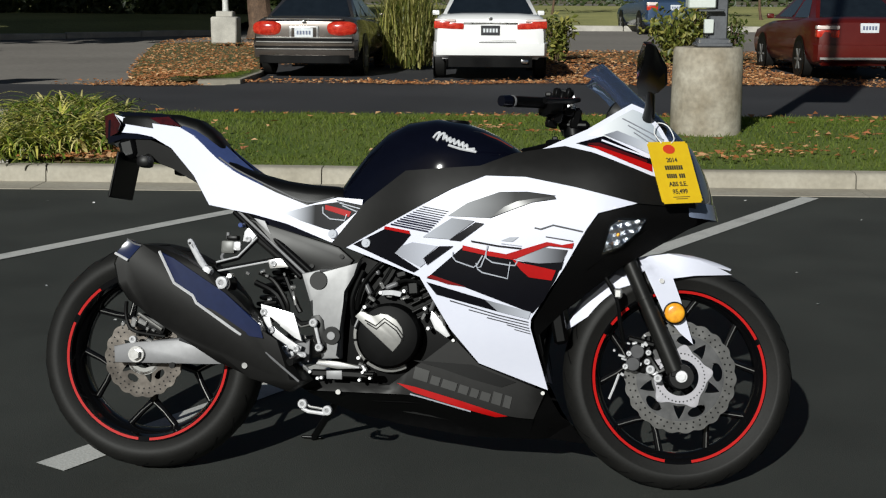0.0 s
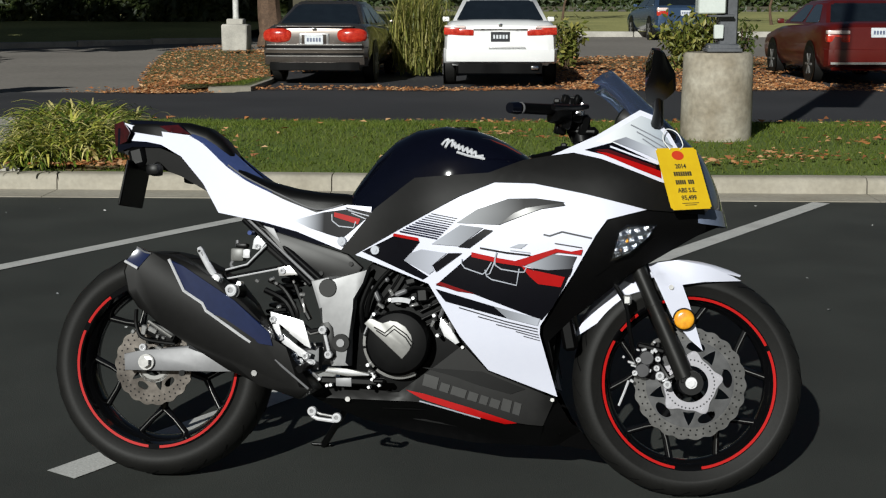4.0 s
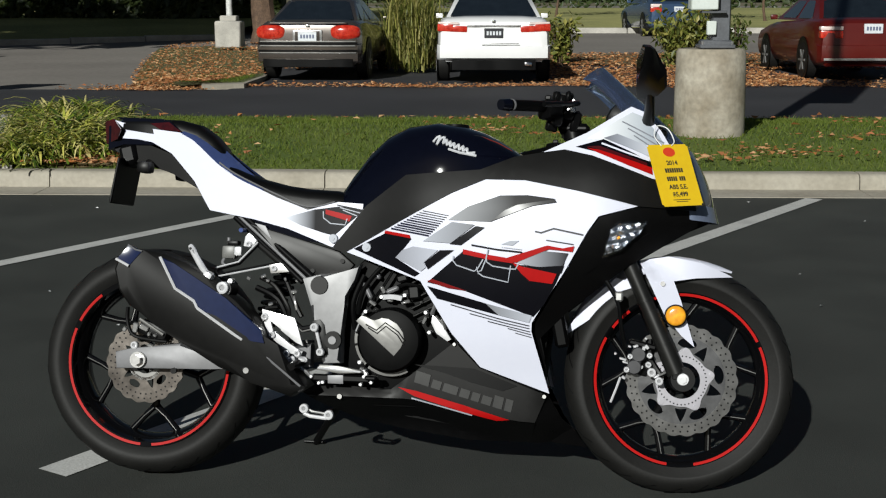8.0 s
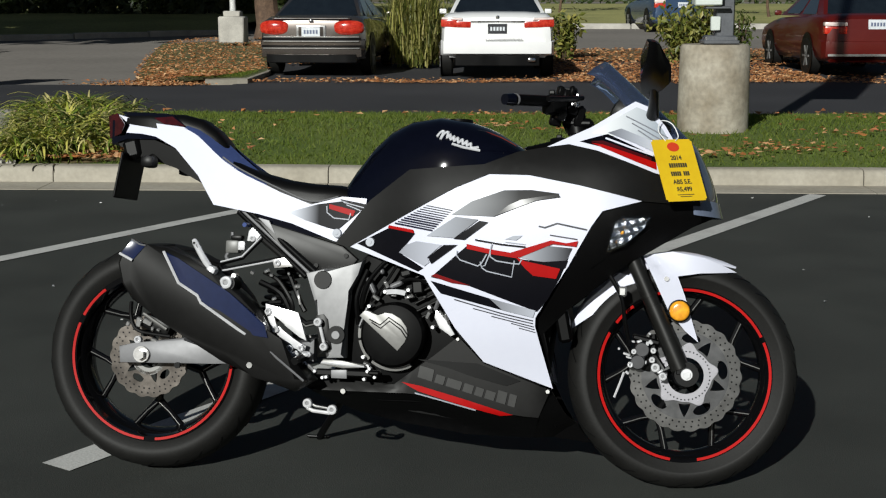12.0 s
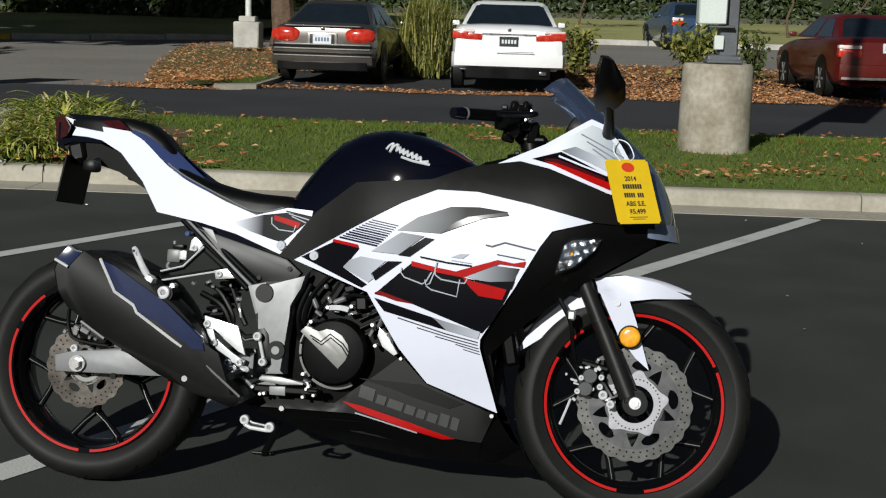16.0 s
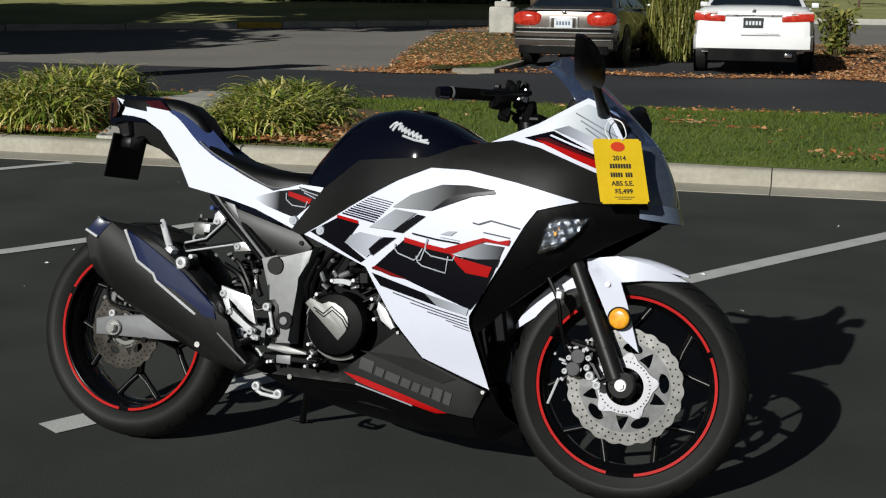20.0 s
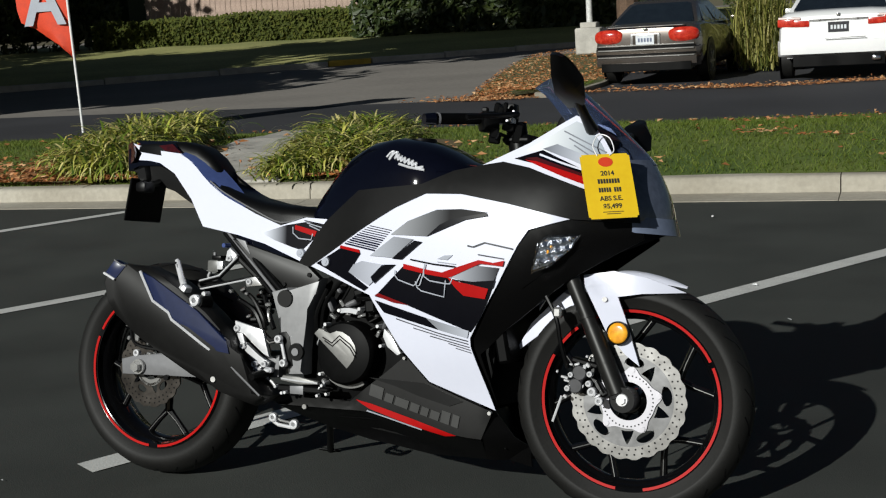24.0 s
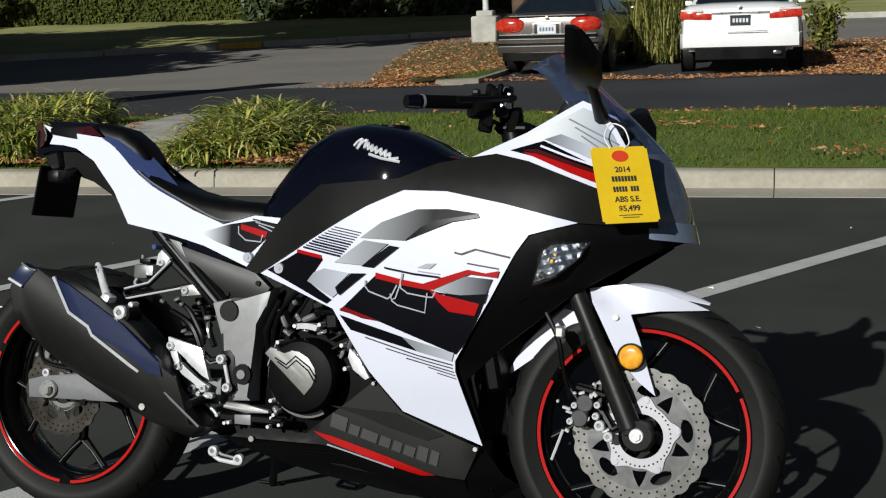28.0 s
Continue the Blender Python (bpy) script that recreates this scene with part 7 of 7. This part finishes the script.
# rider footrest plate and pedal
peg = part("footrest_plate", slab(bmesh.new(), [(.335, .447), (.422, .426), (.435, .388), (.446, .355), (.427, .363), (.386, .393), (.363, .418), (.338, .414)], 0.157, 0.169, 0.003), M_BRIGHT, bike, "polished alloy footrest plate")
part("plate_strap", slab(bmesh.new(), [(.355, .390), (.373, .390), (.409, .357), (.445, .343), (.440, .328), (.404, .337), (.364, .371)], 0.155, 0.166, 0.003), M_BRIGHT, peg)
part("plate_strap", slab(bmesh.new(), ribbon([(.344, .428), (.360, .384)], 0.017), 0.155, 0.1665, 0.003), M_BRIGHT, peg)
part("heel_guard", slab(bmesh.new(), [(.358, .374), (.402, .341), (.409, .316), (.388, .322), (.366, .344)], 0.146, 0.153, 0.002), M_ALLOY, peg)
part("plate_arm", tube(bmesh.new(), [(.416, -0.150, .413), (.438, -0.150, .397), (.474, -0.148, .404)], 0.0085, 8), M_BLACK, peg)
part("plate_arm", tube(bmesh.new(), [(.418, -0.160, .410), (.440, -0.160, .392), (.470, -0.158, .400)], 0.0022, 6), M_ALLOY, peg)
part("plate_arm", rod(bmesh.new(), (.476, -0.158, .398), (.489, -0.158, .350), 0.0044, n=8), M_BRIGHT, peg)
# the arm's shadow on the pivot plate, added as a black slab
part("arm_shadow_plate", slab(bmesh.new(), [(.462, .420), (.484, .424), (.496, .410), (.508, .335), (.478, .322)], 0.146, 0.151, 0.002), M_BLACK, peg, "black slab standing in for the pedal link's shadow")
for u, v, r in ((.344, .427, .0095), (.364, .382, .0095), (.474, .404, .011), (.491, .342, .0105), (.432, .336, .009), (.402, .334, .009), (.408, .318, .009), (.424, .312, .008), (.453, .321, .007)):
    ring_bolt(u, .171, v, r, peg, "plate_bolt")
part("foot_peg", rod(bmesh.new(), (.440, -0.150, .316), (.430, -0.225, .306), 0.012, 0.010, 14), M_BLACK, peg, "black rider foot peg")
for q in ([(.405, -.170, .320), (.425, -.172, .306), (.445, -.168, .300)], [(.436, -.165, .300), (.456, -.165, .290), (.470, -.165, .276)]):
    part("pedal_spring", tube(bmesh.new(), q, 0.0048, 8), M_STEEL, peg)
ped = part("brake_pedal", slab(bmesh.new(), [(.490, .311), (.540, .308), (.596, .300), (.599, .2925), (.541, .289), (.482, .297)], 0.155, 0.168, 0.003), M_ALLOY, bike, "bright brake pedal arm")
part("pedal_edge", tube(bmesh.new(), [(.486, -.169, .302), (.541, -.169, .2975), (.597, -.169, .2955)], 0.0024, 6), M_BRIGHT, ped)
part("pedal_pad", box(bmesh.new(), (.625, -0.172, .282), (.030, .03, .012), 0.004), M_BLACK, ped)
part("pedal_link", box(bmesh.new(), (.545, -0.158, .277), (.15, .014, .018), 0.004), M_BLACK, ped)
part("pedal_block", slab(bmesh.new(), [(.511, .284), (.552, .286), (.553, .263), (.512, .263)], 0.156, 0.167, 0.003), M_FRAME, ped)
for u, v in ((.490, .264), (.500, .266), (.611, .291), (.606, .284), (.598, .264), (.625, .270), (.470, .280)):
    part("pedal_bolt", rod(bmesh.new(), (u, -0.16, v), (u, -0.174, v), 0.0052, 0.004, n=8), M_BRIGHT, ped)
stand = part("side_stand", tube(bmesh.new(), [(.50, 0.06, .20), (.43, 0.19, .115), (.38, 0.28, .054)], 0.010, 10), M_BLACK, bike, "side stand propping the motorcycle")
part("stand_foot", box(bmesh.new(), (.375, 0.29, .053), (.06, .045, .008), 0.003, Euler((radians(-11.5), 0, 0)).to_matrix().to_4x4()), M_BLACK, stand)
low = part("shift_pedal", tube(bmesh.new(), [(.444, -0.132, .182), (.460, -0.134, .175), (.505, -0.136, .171)], 0.0050, 8), M_BRIGHT, bike, "bright lower pedal piece")
part("pedal_rod", tube(bmesh.new(), [(.456, -0.132, .192), (.466, -0.134, .187), (.506, -0.136, .182)], 0.0036, 8), M_STEEL, low)
for u, v, r in ((.446, .194, .0125), (.511, .180, .0130)):
    ring_bolt(u, .140, v, r, low, "pedal_knob")

# engine -----------------------------------------------------------------
eng = part("engine", slab(bmesh.new(), [(.500, .270), (.520, .52), (.600, .600), (.90, .640), (1.08, .52), (1.05, .26), (.85, .20), (.62, .20)], -0.11, 0.095, 0.02), M_ENGINE, bike, "black engine block")
bm = spin(bmesh.new(), [(0, -0.012), (.05, -0.012), (.076, -0.006), (.083, .004), (.083, .055), (0, .055)], 48, closed=False)
part("clutch_cover", bm, M_ENGINE, eng, "round black clutch cover", 40, pose(.664, -0.150, .377))
for a0, a1 in ((150, 188), (192, 226), (232, 300)):
    part("cover_ring", spin(bmesh.new(), [(.084, .022), (.094, .024), (.095, .05), (.084, .05)], 20, radians(a0), radians(a1)), M_ALLOY, eng, "bare alloy cover rim", 40, pose(.664, -0.150, .378))
part("cover_badge", slab(bmesh.new(), [(.580, .424), (.594, .438), (.610, .434), (.628, .424), (.644, .434), (.664, .432), (.686, .420), (.702, .399), (.706, .381), (.698, .360), (.680, .338)], 0.128, 0.165, 0.002), M_ALLOY, eng, "brushed alloy insert of the clutch cover")
for q in ([(.606, .416), (.634, .402), (.656, .422), (.690, .400), (.707, .378)], [(.612, .408), (.636, .394), (.658, .413), (.688, .392), (.705, .368)]):
    part("badge_groove", slab(bmesh.new(), ribbon(q, 0.0032), 0.1652, 0.1662), M_ENGINE, eng)
part("casing_arc", spin(bmesh.new(), [(.096, .006), (.108, .012), (.108, .045), (.096, .045)], 24, radians(74), radians(102)), M_BRIGHT, eng, "bright upper edge of the engine casing", 40, pose(.664, -0.150, .385))
part("casing_wedge", slab(bmesh.new(), [(.772, .446), (.800, .418), (.822, .384), (.812, .378), (.782, .398), (.768, .425)], 0.118, 0.140, 0.004), M_BRIGHT, eng, "bright casing corner beside the clutch cover")
for u, v in ((.600, .448), (.588, .318), (.70, .492), (.755, .45), (.765, .40), (.60, .295), (.64, .486)):
    part("cover_bolt", rod(bmesh.new(), (u, -0.12, v), (u, -0.146, v), 0.0055, 0.0045, 10), M_BRIGHT, eng)
rng = random.Random(4)
for u, v, su, sv, mt in ((.60, .50, .012, .045, M_FRAME), (.665, .505, .035, .012, M_FRAME), (.72, .50, .03, .035, M_BLACK), (.775, .46, .010, .04, M_FRAME), (.80, .42, .010, .035, M_STEEL), (.69, .535, .03, .02, M_BLACK),
                         (.625, .54, .012, .02, M_FRAME), (.74, .475, .010, .010, M_STEEL), (.585, .42, .007, .06, M_FRAME), (.59, .36, .008, .045, M_ALLOY)):
    part("engine_fitting", box(bmesh.new(), (u, -0.105 - 0.02 * rng.random(), v), (su, .04, sv), 0.005, Euler((0, rng.uniform(-0.6, 0.6), 0)).to_matrix().to_4x4()), mt, eng)
for q, r in (([(.575, -0.12, .44), (.590, -0.13, .50), (.625, -0.13, .55), (.66, -0.12, .58)], .006), ([(.60, -0.12, .46), (.64, -0.13, .51), (.67, -0.13, .56)], .004),
             ([(.64, -0.115, .49), (.70, -0.125, .52), (.76, -0.12, .50), (.80, -0.12, .44)], .005), ([(.57, -0.12, .40), (.565, -0.13, .47), (.59, -0.12, .54)], .007)):
    part("engine_hose", tube(bmesh.new(), curve_pts(q, 4), r, 8), M_ENGINE, eng)
for k in range(6):
    part("cylinder_fin", box(bmesh.new(), (.80, -0.09, .46 + 0.022 * k), (.20, .05, .006), 0.002, Euler((0, radians(-28), 0)).to_matrix().to_4x4()), M_MATTE, eng)
part("radiator", box(bmesh.new(), (1.075, 0, .50), (.035, .26, .26), 0.008, Euler((0, radians(-12), 0)).to_matrix().to_4x4()), M_ENGINE, bike, "black radiator")
part("under_pan", slab(bmesh.new(), [(.50, .21), (.70, .175), (.86, .155), (1.08, .150), (1.04, .25), (.90, .30), (.70, .25)], -0.06, 0.045, 0.01), M_ENGINE, bike, "underside of the belly pan, black for deep shade")

# belly pan
belly = panel("belly_pan", [(.421, .240), (.518, .256), (.666, .250), (.766, .326), (.829, .378), (.895, .313), (1.064, .250), (1.046, .205), (1.036, .180), (1.0, .182), (.88, .196), (.74, .226), (.70, .229), (.45, .228)],
              belly_w, M_MATTE, label="matt charcoal belly pan")
# lower part of the pan, in black to deepen the shade below the crease
panel("belly_keel", [(.45, .226), (.70, .227), (.74, .224), (.88, .194), (1.0, .180), (1.036, .178), (1.020, .120), (.854, .119), (.680, .141), (.563, .166), (.497, .196)], belly_w, M_BLACK, label="underside of the belly pan, black for deep shade")
panel("belly_front", [(1.064, .252), (1.102, .186), (1.167, .122), (1.018, .120), (1.038, .186)], lambda u, v: belly_w(1.05, v) - 0.9 * max(0, u - 1.04), M_CHEEK, label="black front of the belly pan")
decal("red_decal", [(.686, .258), (.734, .250), (.853, .219), (.972, .185), (.940, .181), (.846, .203), (.730, .236)], M_RED, 0.003, belly_w, belly)
decal("pale_stripe", ribbon([(.722, .231), (.781, .217), (.878, .193)], 0.0036), M_PALEGREY, 0.0035, belly_w, belly)
# flat black decal in place of the shaded gap in the pan
decal("pan_gap", [(.728, .317), (.797, .315), (.881, .312), (.990, .272), (.953, .258), (.870, .278), (.804, .299)], M_BLACK, 0.003, belly_w, belly)
xs = [.727, .770, .799, .842, .872, .898, .928, .957, .981, .994]
for k in range(8):
    a, b = xs[k] + .003, xs[k + 1] - .003
    top = 0.030 if k in (0, 6, 7) else 0.021
    base = lambda u: .277 - (u - .711) * .272
    decal("maker_mark", [(a - .002, base(a)), (b - .002, base(b)), (b + .004, base(b) + top), (a + .004, base(a) + top)], M_MARK, 0.003, belly_w, belly, size=0.024)
for u, v in ((.536, .228), (.829, .372)):
    part("pan_screw", rod(bmesh.new(), (u, -belly_w(u, v) - 0.002, v), (u, -belly_w(u, v) - 0.009, v), 0.0065 if u < .6 else 0.004, n=14), M_STEEL, belly)

# handle bars
for s in (1, -1):
    hb = part("handle_bar", rod(bmesh.new(), (1.105, -s * 0.10, .978), (.955, -s * 0.285, .961), 0.011, n=12), M_BLACK, bike, "black clip-on handle bar")
    if s < 0:
        hb.location.z -= 0.075
    part("grip", rod(bmesh.new(), (1.040, -s * 0.182, .971), (.962, -s * 0.277, .962), 0.0138, n=20), M_ENGINE, hb, "black rubber grip")
    part("bar_end", rod(bmesh.new(), (.964, -s * 0.275, .962), (.947, -s * 0.296, .960), 0.0155, 0.013, 20), M_BLACKGLOSS, hb, "gloss bar end weight")
    part("switch_gear", box(bmesh.new(), (1.058, -s * 0.162, .965), (.055, .045, .05), 0.012, Euler((0, 0, radians(-s * 50))).to_matrix().to_4x4(), 2), M_BLACK, hb)
    part("brake_lever", tube(bmesh.new(), curve_pts([(1.125, -s * 0.14, .985), (1.10, -s * 0.20, .975), (1.05, -s * 0.275, .965)], 4), 0.007, 8), M_BLACK, hb)
    if s > 0:
        cup = part("fluid_cup", box(bmesh.new(), (1.088, -0.118, .992), (.05, .036, .042), 0.007, None, 2), M_BLACK, hb)
    part("switch_button", box(bmesh.new(), (1.052, -s * 0.172, .994), (.016, .014, .012), 0.003), M_MATTE, hb)
    part("clamp", rod(bmesh.new(), (1.115, -s * 0.098, .90), (1.103, -s * 0.098, .965), 0.026, n=20), M_BLACK, hb)
    part("lever_bolt", rod(bmesh.new(), (1.112, -s * 0.14, .962), (1.112, -s * 0.14, .974), 0.008, n=8), M_STEEL, hb)
    part("fork_tube", rod(bmesh.new(), (1.225, -s * 0.098, .655), (1.105, -s * 0.098, .95), 0.020, n=16), M_BLACK, hb)
    for q in ([(1.09, -s * 0.12, .96), (1.13, -s * 0.09, .93), (1.15, -s * 0.08, .86)], [(1.06, -s * 0.16, .945), (1.10, -s * 0.10, .92), (1.14, -s * 0.08, .84)]):
        part("control_cable", tube(bmesh.new(), curve_pts(q, 4), 0.0045, 6), M_BLACK, hb)
for u, w, v, su, sw, sv in ((1.085, .150, .985, .020, .020, .040), (1.070, .140, 1.000, .016, .022, .030), (1.098, .135, .955, .030, .030, .020), (1.118, .120, .940, .024, .02, .05), (1.075, .165, .940, .022, .03, .03), (1.10, .16, .998, .012, .016, .03), (1.06, .128, .930, .03, .02, .03)):
    part("control_housing", box(bmesh.new(), (u, -w, v), (su, sw, sv), 0.004, Euler((0.2, 0.15, 0.4)).to_matrix().to_4x4()), M_BLACK, bike)
for u, w, v in ((1.078, .166, .975), (1.102, .148, .968), (1.113, .136, .992), (1.066, .172, .95)):
    part("housing_screw", rod(bmesh.new(), (u, -w, v), (u, -w - 0.006, v), 0.0032, n=8), M_BRIGHT, bike)
part("grip_collar", rod(bmesh.new(), (.972, -0.2655, .9632), (.969, -0.269, .9628), 0.0150, n=20), M_FRAME, bike, "grey grip collar")
part("top_yoke", box(bmesh.new(), (1.115, 0, .925), (.08, .25, .025), 0.01), M_BLACK, bike, "black top yoke")
part("tie_clip", tube(bmesh.new(), curve_pts([(1.125, -0.118, .90), (1.135, -0.128, .88), (1.142, -0.128, .865)], 3), 0.006, 6), M_CHROME, bike)

# ---- price tag hanging from the nose on a cable tie ----
A, B2, C2, D2 = Vector((1.299, -.168, .883)), Vector((1.396, -.108, .890)), Vector((1.435, -.125, .737)), Vector((1.341, -.211, .724))
ux, uz = ((B2 - A) + (C2 - D2)).normalized(), None
nrm = (B2 - A).cross(D2 - A).normalized()
if nrm.y > 0:
    nrm.negate()
uz = nrm.cross(ux).normalized()
if uz.z < 0:
    uz.negate()
cen = (A + B2 + C2 + D2) / 4
face = Matrix((ux, -nrm, uz)).transposed().to_4x4()
face.translation = cen
TW, TH = ((B2 - A).length + (C2 - D2).length) / 2, ((D2 - A).length + (C2 - B2).length) / 2
tag = thing("price_tag", bike.matrix_basis @ face, "yellow price card hung on the motorcycle's nose", "price tag")
bm = box(bmesh.new(), (0, 0, 0), (TW, 0.0016, TH), 0.0)
bmesh.ops.bevel(bm, geom=[e for e in bm.edges if abs(e.verts[0].co.y - e.verts[1].co.y) > 0.001], offset=0.005, segments=3, affect="EDGES")
part("card", bm, M_TAG, tag)
bm = rod(bmesh.new(), (0, -0.0009, TH * 0.375), (0, -0.0016, TH * 0.375), TH * 0.075, n=32)
bmesh.ops.scale(bm, vec=(1.45, 1, 1), space=Matrix.Translation((0, 0, -TH * 0.375)), verts=bm.verts)
part("sticker", bm, M_TAGRED, tag, "red oval sticker")


def words(text, z, size, parent):
    lettering(text, size, M_INK, parent, pose(0, -0.0012, z, 90, 0, 0), "printed_text")


words("2014", TH * 0.195, 0.0165, tag)
words("ABS S.E.", -TH * 0.195, 0.0165, tag)
words("$5,499", -TH * 0.315, 0.0165, tag)
for z, n, w in ((TH * 0.075, 8, 0.0068), (-TH * 0.06, 9, 0.0062)):
    for k in range(n):
        if n == 9 and k == 5:
            continue
        part("name_bar", box(bmesh.new(), ((k - (n - 1) / 2) * w, -0.0012, z), (w * 0.72, 0.0008, 0.0115)), M_INK, tag, smooth=0)
for z, w in ((-TH * 0.40, 0.05), (-TH * 0.43, 0.034)):
    part("name_bar", box(bmesh.new(), (0, -0.0012, z), (w, 0.0008, 0.0016)), M_INK, tag, smooth=0)
part("cable_tie", tube(bmesh.new(), curve_pts([(-0.018, -0.002, TH * 0.5 - 0.004), (-0.02, 0.012, TH * 0.5 + 0.03), (0.0, 0.015, TH * 0.5 + 0.058), (0.022, 0.006, TH * 0.5 + 0.045), (0.026, 0.0, TH * 0.5 + 0.01), (0.012, -0.002, TH * 0.5 - 0.004)], 5), 0.0014, 6), M_STRING, tag, "white cable tie")
